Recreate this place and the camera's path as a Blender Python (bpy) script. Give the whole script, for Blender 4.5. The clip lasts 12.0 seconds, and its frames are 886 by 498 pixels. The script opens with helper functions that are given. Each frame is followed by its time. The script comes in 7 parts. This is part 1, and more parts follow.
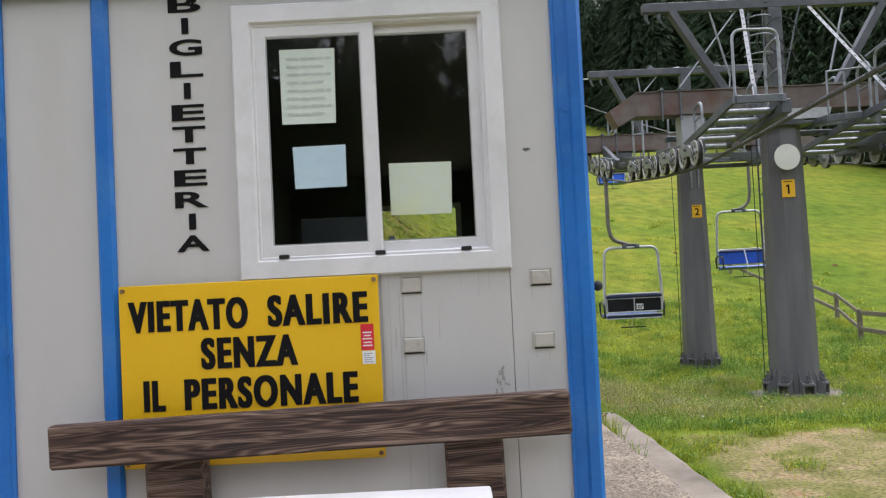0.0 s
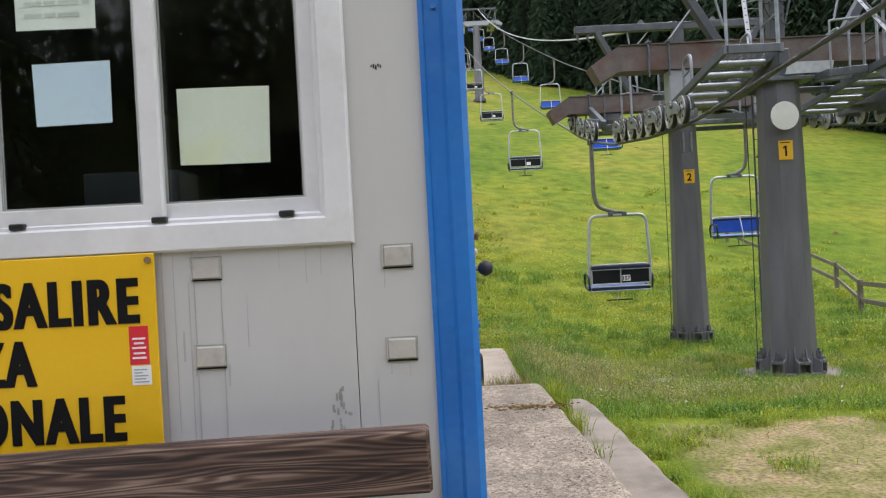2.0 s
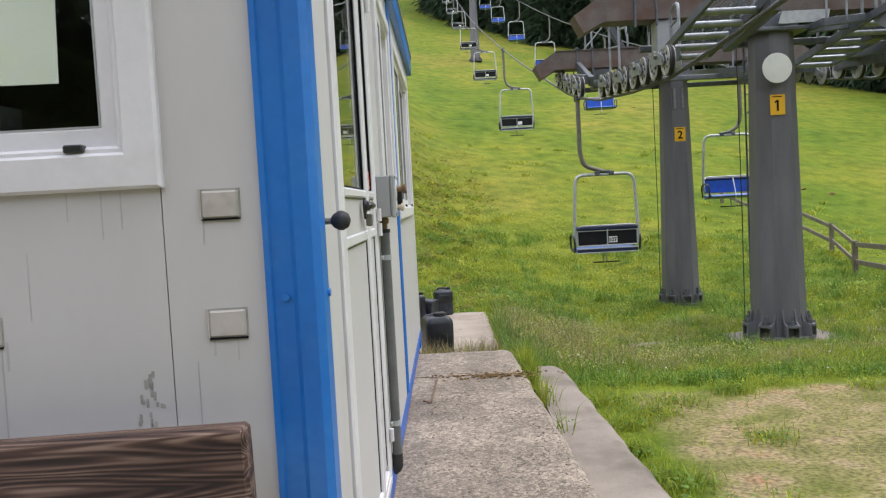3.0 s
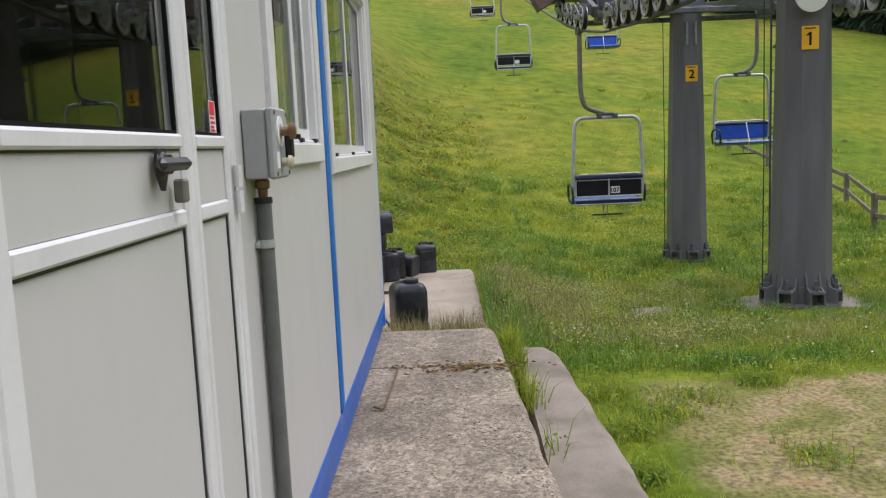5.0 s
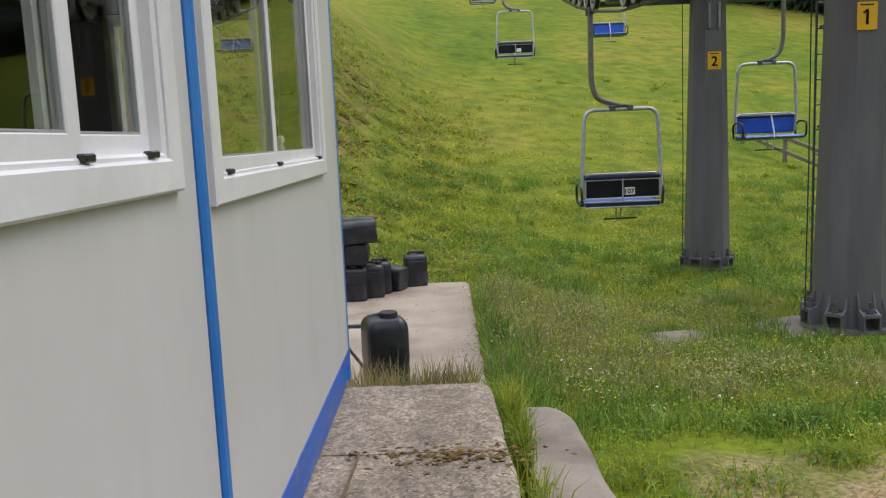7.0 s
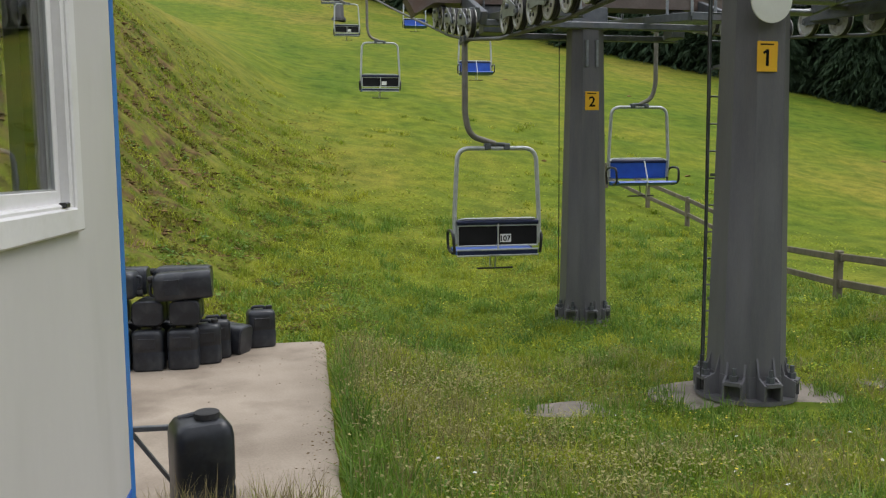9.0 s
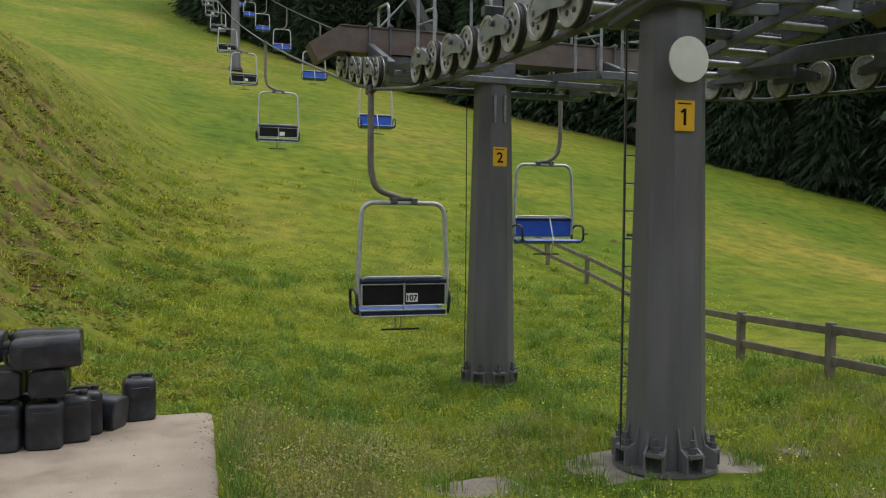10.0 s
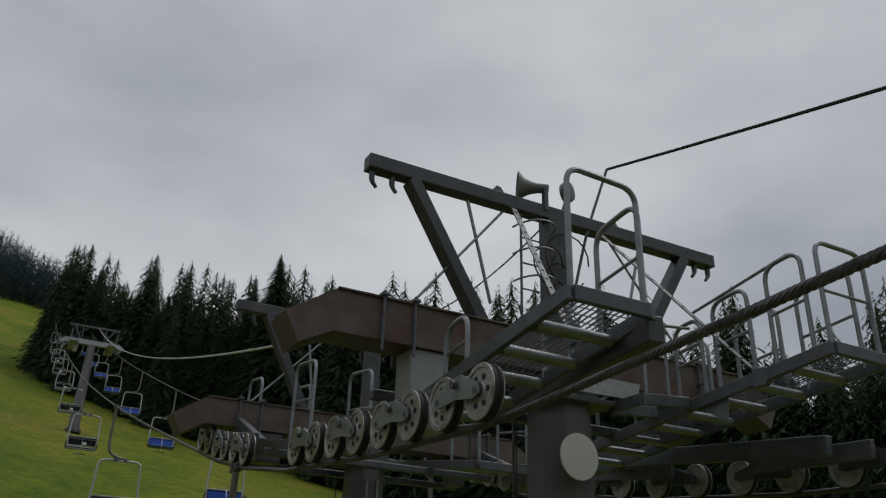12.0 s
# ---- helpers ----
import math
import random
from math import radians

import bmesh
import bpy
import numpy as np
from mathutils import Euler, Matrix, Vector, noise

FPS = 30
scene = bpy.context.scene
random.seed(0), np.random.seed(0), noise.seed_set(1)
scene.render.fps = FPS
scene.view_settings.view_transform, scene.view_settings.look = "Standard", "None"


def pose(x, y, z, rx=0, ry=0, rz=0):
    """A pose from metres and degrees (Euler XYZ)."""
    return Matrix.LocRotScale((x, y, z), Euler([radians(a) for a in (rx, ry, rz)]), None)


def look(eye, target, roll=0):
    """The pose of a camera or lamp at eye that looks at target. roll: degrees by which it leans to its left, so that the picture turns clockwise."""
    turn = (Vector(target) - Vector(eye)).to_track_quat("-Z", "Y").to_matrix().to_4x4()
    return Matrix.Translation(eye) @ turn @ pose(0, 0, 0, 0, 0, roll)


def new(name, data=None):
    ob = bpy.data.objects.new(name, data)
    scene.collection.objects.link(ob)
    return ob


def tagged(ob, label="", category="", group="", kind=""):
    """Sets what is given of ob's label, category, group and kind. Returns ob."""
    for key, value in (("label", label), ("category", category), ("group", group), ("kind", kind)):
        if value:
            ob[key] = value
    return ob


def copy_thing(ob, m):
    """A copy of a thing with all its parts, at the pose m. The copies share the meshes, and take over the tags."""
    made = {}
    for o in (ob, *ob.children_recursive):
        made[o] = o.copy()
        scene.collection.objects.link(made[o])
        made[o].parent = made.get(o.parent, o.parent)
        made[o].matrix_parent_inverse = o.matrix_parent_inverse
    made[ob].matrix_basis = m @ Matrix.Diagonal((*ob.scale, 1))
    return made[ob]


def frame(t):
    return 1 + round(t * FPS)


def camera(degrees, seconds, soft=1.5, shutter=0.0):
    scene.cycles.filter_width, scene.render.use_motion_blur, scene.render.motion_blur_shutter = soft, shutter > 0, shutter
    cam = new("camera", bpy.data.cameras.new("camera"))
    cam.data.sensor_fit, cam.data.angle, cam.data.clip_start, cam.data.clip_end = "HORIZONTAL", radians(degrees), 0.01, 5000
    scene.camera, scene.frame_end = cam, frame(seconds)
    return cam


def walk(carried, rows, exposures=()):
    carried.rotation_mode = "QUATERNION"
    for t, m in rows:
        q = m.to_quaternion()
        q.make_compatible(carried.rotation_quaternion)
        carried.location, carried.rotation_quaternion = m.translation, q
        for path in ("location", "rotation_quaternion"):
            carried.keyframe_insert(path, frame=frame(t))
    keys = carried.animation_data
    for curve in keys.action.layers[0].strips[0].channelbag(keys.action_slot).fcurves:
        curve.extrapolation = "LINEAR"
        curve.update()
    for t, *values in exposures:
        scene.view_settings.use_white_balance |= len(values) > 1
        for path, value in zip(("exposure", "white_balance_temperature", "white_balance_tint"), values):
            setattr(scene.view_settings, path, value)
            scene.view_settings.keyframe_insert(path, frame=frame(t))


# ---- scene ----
cam = camera(57.8, 12.0, 1.25)
METRES, EYE, TILT, LEAN, TURN = 7.2, 1.475, 0.0, 0.0, 1.5
ROWS = [
    (0.0, 0.0, 0.0, 0.0, 0.08, 1.69, 2.81),
    (0.5, 0.018, 0.0448, -0.0003, 0.1, 1.2, 2.86),
    (1.0, 0.0346, 0.0804, 0.0064, 0.12, 0.73, 2.93),
    (1.5, 0.0476, 0.11, 0.0065, 0.12, 0.16, 2.92),
    (2.0, 0.0694, 0.1401, -0.0004, 0.12, -0.55, 2.95),
    (2.5, 0.0949, 0.1718, -0.0039, 0.09, -1.76, 3.04),
    (3.0, 0.115, 0.206, -0.0081, 0.05, -3.22, 3.06),
    (3.5, 0.1352, 0.2442, -0.0082, -0.0, -4.63, 3.04),
    (5.5, 0.1469, 0.4481, -0.0023, -0.07, -7.62, 2.37),
    (6.0, 0.1482, 0.4982, 0.0011, -0.03, -7.78, 2.36),
    (6.5, 0.1542, 0.5478, 0.0009, -0.01, -7.87, 2.38),
    (8.5, 0.1726, 0.7567, 0.0065, -3.13, -7.51, 1.69),
    (9.0, 0.1747, 0.7983, 0.0051, -9.76, -5.59, 0.49),
    (9.5, 0.1807, 0.8418, 0.0044, -14.12, -3.4, -0.19),
    (10.0, 0.1766, 0.8837, 0.0078, -17.14, -1.74, -0.52),
    (10.5, 0.1721, 0.9114, 0.0175, -20.23, 1.32, -0.93),
    (11.0, 0.1647, 0.9295, 0.0252, -23.1, 9.5, -1.58),
    (11.5, 0.1555, 0.9443, 0.0279, -25.7, 18.63, -1.88),
    (12.0, 0.1569, 0.9488, 0.0281, -27.77, 24.94, -1.7),
]
walk(cam, [(t, pose(0, 0, EYE, TILT, LEAN, TURN) @ pose(METRES * x, METRES * y, METRES * z, 90 + pitch, roll, yaw)) for t, x, y, z, yaw, pitch, roll in ROWS],
     [(0.0, 0.85, 6280, 16), (3.5, 0.75, 6280, 16), (5.5, 0.46, 6320, 16), (8.5, 0.40, 6440, 12.5), (9.0, 0.32, 6500, 11.5), (10.0, 0.17, 6580, 11.5), (10.5, 0.1, 6500, 10), (11.0, -0.31, 6500, 10), (11.5, -0.98, 6500, 10), (12.0, -1.08, 6500, 10)])

# ---- world and light ----
world = bpy.data.worlds.new("overcast")
scene.world = world
world.use_nodes = True
wn, wl = world.node_tree.nodes, world.node_tree.links
wn.clear()
w_out = wn.new("ShaderNodeOutputWorld")
w_bg = wn.new("ShaderNodeBackground")
w_sky = wn.new("ShaderNodeTexSky")
w_sky.sky_type = "NISHITA"
w_sky.sun_disc = False
w_sky.sun_elevation, w_sky.sun_rotation = radians(63), radians(82)
w_scale = wn.new("ShaderNodeMixRGB")
w_scale.blend_type = "MULTIPLY"
w_scale.inputs[0].default_value = 1.0
w_scale.inputs[2].default_value = (0.075, 0.075, 0.075, 1)
wl.new(w_sky.outputs[0], w_scale.inputs[1])
w_co = wn.new("ShaderNodeTexCoord")
w_map = wn.new("ShaderNodeMapping")
w_map.inputs["Scale"].default_value = (1.0, 1.0, 2.2)
w_noise = wn.new("ShaderNodeTexNoise")
w_noise.inputs["Scale"].default_value = 1.3
w_noise.inputs["Detail"].default_value = 5.0
w_noise.inputs["Roughness"].default_value = 0.48
w_ramp = wn.new("ShaderNodeValToRGB")
w_ramp.color_ramp.elements[0].position, w_ramp.color_ramp.elements[0].color = 0.33, (0.62, 0.68, 0.76, 1)
w_ramp.color_ramp.elements[1].position, w_ramp.color_ramp.elements[1].color = 0.68, (1.42, 1.46, 1.51, 1)
w_mix = wn.new("ShaderNodeMixRGB")
w_mix.inputs[0].default_value = 0.92
wl.new(w_co.outputs["Generated"], w_map.inputs[0])
wl.new(w_map.outputs[0], w_noise.inputs["Vector"])
wl.new(w_noise.outputs[0], w_ramp.inputs[0])
wl.new(w_scale.outputs[0], w_mix.inputs[1])
wl.new(w_ramp.outputs[0], w_mix.inputs[2])
wl.new(w_mix.outputs[0], w_bg.inputs[0])
w_bg.inputs[1].default_value = 1.0
wl.new(w_bg.outputs[0], w_out.inputs[0])
sun = new("sun", bpy.data.lights.new("sun", "SUN"))
sun.data.energy, sun.data.angle, sun.data.color = 1.5, radians(35), (1.0, 0.985, 0.96)
sun.matrix_world = look((0, 0, 60), (-30, -4, 0))


# ---- materials ----
def nodes_of(name):
    m = bpy.data.materials.new(name)
    m.use_nodes = True
    nt = m.node_tree
    return m, nt.nodes, nt.links, nt.nodes["Principled BSDF"]


def surface(name, low, high, rough=0.6, metal=0.0, scale=8.0, fine=90.0, bump=0.15, stretch=(1, 1, 1), stain=None, stain_scale=3.0, stain_amount=0.5,
            island=0.0, per_object=0.0, spec=0.5, dist=0.01):
    """Two scales of noise between two colours, an optional stain colour, and a fine relief."""
    m, n, l, b = nodes_of(name)
    co = n.new("ShaderNodeTexCoord")
    mp = n.new("ShaderNodeMapping")
    mp.inputs["Scale"].default_value = stretch
    l.new(co.outputs["Object"], mp.inputs[0])
    big, small = n.new("ShaderNodeTexNoise"), n.new("ShaderNodeTexNoise")
    for node, s, d in ((big, scale, 6), (small, fine, 3)):
        node.inputs["Scale"].default_value, node.inputs["Detail"].default_value = s, d
        l.new(mp.outputs[0], node.inputs["Vector"])
    add = n.new("ShaderNodeMath")
    add.operation = "MULTIPLY_ADD"
    l.new(small.outputs[0], add.inputs[0])
    add.inputs[1].default_value = 0.35
    l.new(big.outputs[0], add.inputs[2])
    ramp = n.new("ShaderNodeValToRGB")
    ramp.color_ramp.elements[0].position, ramp.color_ramp.elements[0].color = 0.45, (*low, 1)
    ramp.color_ramp.elements[1].position, ramp.color_ramp.elements[1].color = 0.92, (*high, 1)
    l.new(add.outputs[0], ramp.inputs[0])
    colour = ramp.outputs[0]
    if stain:
        sn = n.new("ShaderNodeTexNoise")
        sn.inputs["Scale"].default_value, sn.inputs["Detail"].default_value = stain_scale, 8
        l.new(mp.outputs[0], sn.inputs["Vector"])
        sr = n.new("ShaderNodeValToRGB")
        sr.color_ramp.elements[0].position, sr.color_ramp.elements[0].color = 0.52, (0, 0, 0, 1)
        sr.color_ramp.elements[1].position, sr.color_ramp.elements[1].color = 0.70, (stain_amount,) * 3 + (1,)
        l.new(sn.outputs[0], sr.inputs[0])
        mx = n.new("ShaderNodeMixRGB")
        l.new(sr.outputs[0], mx.inputs[0])
        l.new(colour, mx.inputs[1])
        mx.inputs[2].default_value = (*stain, 1)
        colour = mx.outputs[0]
    for amount, node_type, socket in ((island, "ShaderNodeNewGeometry", "Random Per Island"), (per_object, "ShaderNodeObjectInfo", "Random")):
        if amount:
            rnd = n.new(node_type)
            hsv = n.new("ShaderNodeHueSaturation")
            rng = n.new("ShaderNodeMapRange")
            rng.inputs[3].default_value, rng.inputs[4].default_value = 1 - amount, 1 + amount
            l.new(rnd.outputs[socket], rng.inputs[0])
            l.new(rng.outputs[0], hsv.inputs["Value"])
            l.new(colour, hsv.inputs["Color"])
            colour = hsv.outputs[0]
    l.new(colour, b.inputs["Base Color"])
    b.inputs["Metallic"].default_value = metal
    b.inputs["Specular IOR Level"].default_value = spec
    rr = n.new("ShaderNodeMapRange")
    rr.inputs[3].default_value, rr.inputs[4].default_value = max(0.02, rough - 0.12), min(1, rough + 0.12)
    l.new(big.outputs[0], rr.inputs[0])
    l.new(rr.outputs[0], b.inputs["Roughness"])
    if bump:
        bp = n.new("ShaderNodeBump")
        bp.inputs["Strength"].default_value, bp.inputs["Distance"].default_value = bump, dist
        l.new(add.outputs[0], bp.inputs["Height"])
        l.new(bp.outputs[0], b.inputs["Normal"])
    return m


def glass_material(name, tint=(0.97, 0.985, 0.975)):
    m, n, l, b = nodes_of(name)
    n.remove(b)
    out = n["Material Output"]
    clear, gloss, mix, fr = n.new("ShaderNodeBsdfTransparent"), n.new("ShaderNodeBsdfGlossy"), n.new("ShaderNodeMixShader"), n.new("ShaderNodeLayerWeight")
    power, rise = n.new("ShaderNodeMath"), n.new("ShaderNodeMath")
    clear.inputs[0].default_value = (*tint, 1)
    gloss.inputs["Roughness"].default_value = 0.015
    # reflection of plain glass, from four per cent face on to all of it at a grazing view
    fr.inputs[0].default_value = 0.5
    power.operation, rise.operation = "POWER", "MULTIPLY_ADD"
    power.inputs[1].default_value, rise.inputs[1].default_value, rise.inputs[2].default_value = 5.0, 0.96, 0.04
    l.new(fr.outputs["Facing"], power.inputs[0])
    l.new(power.outputs[0], rise.inputs[0])
    l.new(rise.outputs[0], mix.inputs[0])
    l.new(clear.outputs[0], mix.inputs[1])
    l.new(gloss.outputs[0], mix.inputs[2])
    l.new(mix.outputs[0], out.inputs[0])
    return m




def pebble_concrete(name, low, high, rough=0.9, **more):
    """Weathered concrete with its gravel showing: cells of pebbles over the two noises."""
    m = surface(name, low, high, rough, **more)
    n, l = m.node_tree.nodes, m.node_tree.links
    b = n["Principled BSDF"]
    co = n.new("ShaderNodeTexCoord")
    src = b.inputs["Base Color"].links[0].from_socket
    for size, amount in ((26.0, 0.45), (60.0, 0.75), (130.0, 0.5)):
        cells = n.new("ShaderNodeTexVoronoi")
        cells.inputs["Scale"].default_value = size
        l.new(co.outputs["Object"], cells.inputs["Vector"])
        ramp = n.new("ShaderNodeValToRGB")
        ramp.color_ramp.elements[0].position, ramp.color_ramp.elements[0].color = 0.15, (0.55, 0.54, 0.52, 1)
        ramp.color_ramp.elements[1].position, ramp.color_ramp.elements[1].color = 0.85, (1.45, 1.42, 1.38, 1)
        l.new(cells.outputs["Color"], ramp.inputs[0])
        mx = n.new("ShaderNodeMixRGB")
        mx.blend_type = "MULTIPLY"
        mx.inputs[0].default_value = amount
        l.new(src, mx.inputs[1])
        l.new(ramp.outputs[0], mx.inputs[2])
        src = mx.outputs[0]
    l.new(src, b.inputs["Base Color"])
    return m


WHITE_PANEL = surface("white_panel", (0.495, 0.482, 0.465), (0.535, 0.522, 0.507), 0.45, scale=1.1, fine=14, bump=0.02, stretch=(1.6, 1.6, 0.6), stain=(0.36, 0.355, 0.32), stain_scale=2.0, stain_amount=0.22)
WHITE_FRAME = surface("white_aluminium", (0.61, 0.60, 0.605), (0.70, 0.69, 0.695), 0.35, scale=3, fine=60, bump=0.02, stain=(0.5, 0.49, 0.46), stain_scale=9, stain_amount=0.3)
BLUE_PAINT = surface("blue_paint", (0.010, 0.12, 0.42), (0.018, 0.18, 0.56), 0.38, scale=2, fine=40, bump=0.05, stain=(0.10, 0.25, 0.50), stain_scale=5, stain_amount=0.25)
SKIRT_BLUE = surface("dark_blue_paint", (0.012, 0.085, 0.40), (0.022, 0.14, 0.54), 0.45, scale=4, fine=50, bump=0.08, stain=(0.22, 0.24, 0.30), stain_scale=6, stain_amount=0.4)
SIGN_YELLOW = surface("yellow_sign", (0.72, 0.42, 0.005), (0.78, 0.47, 0.008), 0.4, scale=3, fine=60, bump=0.02)
BLACK_INK = surface("black_ink", (0.007, 0.007, 0.008), (0.013, 0.012, 0.013), 0.85, bump=0.0, spec=0.1)
PAPER = surface("white_paper", (0.76, 0.80, 0.74), (0.82, 0.85, 0.79), 0.8, scale=12, bump=0.03)
PAPER_BLUE = surface("pale_blue_paper", (0.58, 0.71, 0.84), (0.64, 0.77, 0.88), 0.8, scale=9, bump=0.03)
PAPER_GREEN = surface("faded_green_paper", (0.72, 0.76, 0.64), (0.80, 0.83, 0.74), 0.8, scale=6, bump=0.03, stain=(0.72, 0.72, 0.36), stain_scale=5, stain_amount=0.6)
PAPER_INK = surface("faded_ink", (0.52, 0.54, 0.52), (0.64, 0.66, 0.63), 0.8, bump=0.0)
RED_STICKER = surface("red_sticker", (0.60, 0.02, 0.035), (0.66, 0.03, 0.045), 0.4, bump=0.0)
WHITE_STICKER = surface("white_sticker", (0.72, 0.72, 0.72), (0.78, 0.78, 0.78), 0.4, bump=0.0)
PANE = glass_material("window_glass")
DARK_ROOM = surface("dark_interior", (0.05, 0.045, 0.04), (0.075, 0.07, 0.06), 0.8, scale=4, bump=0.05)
BROWN_WOOD = surface("brown_laminate", (0.09, 0.05, 0.03), (0.14, 0.08, 0.05), 0.6, scale=3, bump=0.05, stretch=(1, 6, 6))
CONCRETE = pebble_concrete("rough_concrete", (0.150, 0.125, 0.098), (0.335, 0.285, 0.228), 0.9, scale=1.8, fine=45, bump=0.7, stain=(0.115, 0.095, 0.072), stain_scale=1.1, stain_amount=0.75, dist=0.02)
KERB_CONCRETE = surface("worn_kerb_concrete", (0.175, 0.145, 0.115), (0.31, 0.262, 0.215), 0.92, scale=2.2, fine=80, bump=0.4, stain=(0.10, 0.085, 0.06), stain_scale=2.4, stain_amount=0.7, dist=0.015)
PALE_CONCRETE = surface("pale_concrete", (0.245, 0.198, 0.150), (0.41, 0.342, 0.27), 0.9, scale=1.1, fine=60, bump=0.3, stain=(0.15, 0.115, 0.085), stain_scale=1.3, stain_amount=0.7)
TOWER_GREY = surface("grey_steel_paint", (0.108, 0.106, 0.116), (0.162, 0.158, 0.170), 0.5, metal=0.1, scale=2.0, fine=40, bump=0.05, stretch=(3, 3, 0.4), stain=(0.16, 0.15, 0.14), stain_scale=3, stain_amount=0.35)
GALV = surface("galvanised_steel", (0.20, 0.215, 0.23), (0.33, 0.35, 0.365), 0.42, metal=0.55, scale=10, fine=70, bump=0.05, stain=(0.22, 0.2, 0.18), stain_scale=4, stain_amount=0.3)
GALV_DARK = surface("weathered_steel", (0.080, 0.089, 0.100), (0.150, 0.162, 0.176), 0.5, metal=0.4, scale=8, fine=70, bump=0.06, stain=(0.12, 0.08, 0.05), stain_scale=4, stain_amount=0.3)
RUST_BEAM = surface("rusted_beam", (0.085, 0.062, 0.052), (0.165, 0.135, 0.118), 0.6, metal=0.1, scale=3, fine=50, bump=0.12, stain=(0.10, 0.042, 0.022), stain_scale=2.2, stain_amount=0.8)
# Gantry paint; also gives the downhill rockers of tower one their shade.
GANTRY_AND_SHADED_GREY = surface("dark_gantry_and_shaded_steel", (0.045, 0.05, 0.057), (0.085, 0.09, 0.10), 0.5, metal=0.1, scale=5, fine=50, bump=0.06, stain=(0.13, 0.13, 0.13), stain_scale=4, stain_amount=0.3)
RUBBER = surface("black_rubber", (0.015, 0.015, 0.016), (0.035, 0.034, 0.034), 0.75, bump=0.08)
SHEAVE_METAL = surface("worn_sheave_disc", (0.27, 0.27, 0.26), (0.47, 0.47, 0.45), 0.45, metal=0.5, scale=14, bump=0.06, stain=(0.14, 0.10, 0.07), stain_scale=9, stain_amount=0.7)
ROPE_STEEL = surface("oiled_rope", (0.055, 0.055, 0.057), (0.125, 0.125, 0.128), 0.45, metal=0.4, scale=20, bump=0.3)
WHITE_DISC = surface("white_disc", (0.66, 0.66, 0.62), (0.76, 0.76, 0.72), 0.5, scale=6, bump=0.02, stain=(0.5, 0.48, 0.42), stain_amount=0.3)
CHAIR_TUBE = surface("galvanised_tube", (0.38, 0.40, 0.40), (0.54, 0.56, 0.56), 0.42, metal=0.35, scale=12, bump=0.03)
CHAIR_ARM = surface("hanger_steel", (0.14, 0.13, 0.11), (0.22, 0.21, 0.18), 0.5, metal=0.4, scale=8, bump=0.05)
CHAIR_BLUE = surface("blue_seat_plastic", (0.012, 0.07, 0.38), (0.02, 0.11, 0.50), 0.4, scale=5, bump=0.04)
CHAIR_BLACK = surface("black_seat_back", (0.007, 0.007, 0.009), (0.016, 0.015, 0.017), 0.7, scale=5, bump=0.04, spec=0.2)
CAN_BLACK = surface("black_plastic", (0.011, 0.012, 0.016), (0.030, 0.034, 0.043), 0.36, scale=6, fine=40, bump=0.08, stain=(0.10, 0.10, 0.095), stain_scale=7, stain_amount=0.3, per_object=0.3)
DARK_WOOD = None
FENCE_WOOD = surface("weathered_fence_wood", (0.13, 0.11, 0.085), (0.24, 0.205, 0.16), 0.85, scale=4, fine=60, bump=0.4, stretch=(1, 1, 1), stain=(0.07, 0.08, 0.05), stain_scale=5, stain_amount=0.5)
BOX_GREY = surface("grey_switch_box", (0.30, 0.31, 0.31), (0.36, 0.37, 0.37), 0.45, scale=6, bump=0.03, stain=(0.24, 0.23, 0.21), stain_amount=0.3)
PIPE_GREY = surface("grey_pipe", (0.10, 0.105, 0.10), (0.15, 0.155, 0.15), 0.5, scale=9, bump=0.05)
BRASS = surface("tarnished_brass", (0.16, 0.09, 0.05), (0.30, 0.20, 0.12), 0.5, metal=0.6, scale=20, bump=0.1)
KNOB_IVORY = surface("ivory_knob", (0.42, 0.38, 0.27), (0.52, 0.47, 0.34), 0.4, scale=20, bump=0.05)
BLACK_PLASTIC = surface("black_handle_plastic", (0.010, 0.010, 0.011), (0.02, 0.02, 0.021), 0.35, bump=0.02)
TAG_YELLOW = surface("yellow_number_plate", (0.78, 0.42, 0.01), (0.84, 0.48, 0.015), 0.5, bump=0.0)
HORN_GREY = surface("horn_grey", (0.13, 0.14, 0.14), (0.2, 0.21, 0.2), 0.5, bump=0.03)


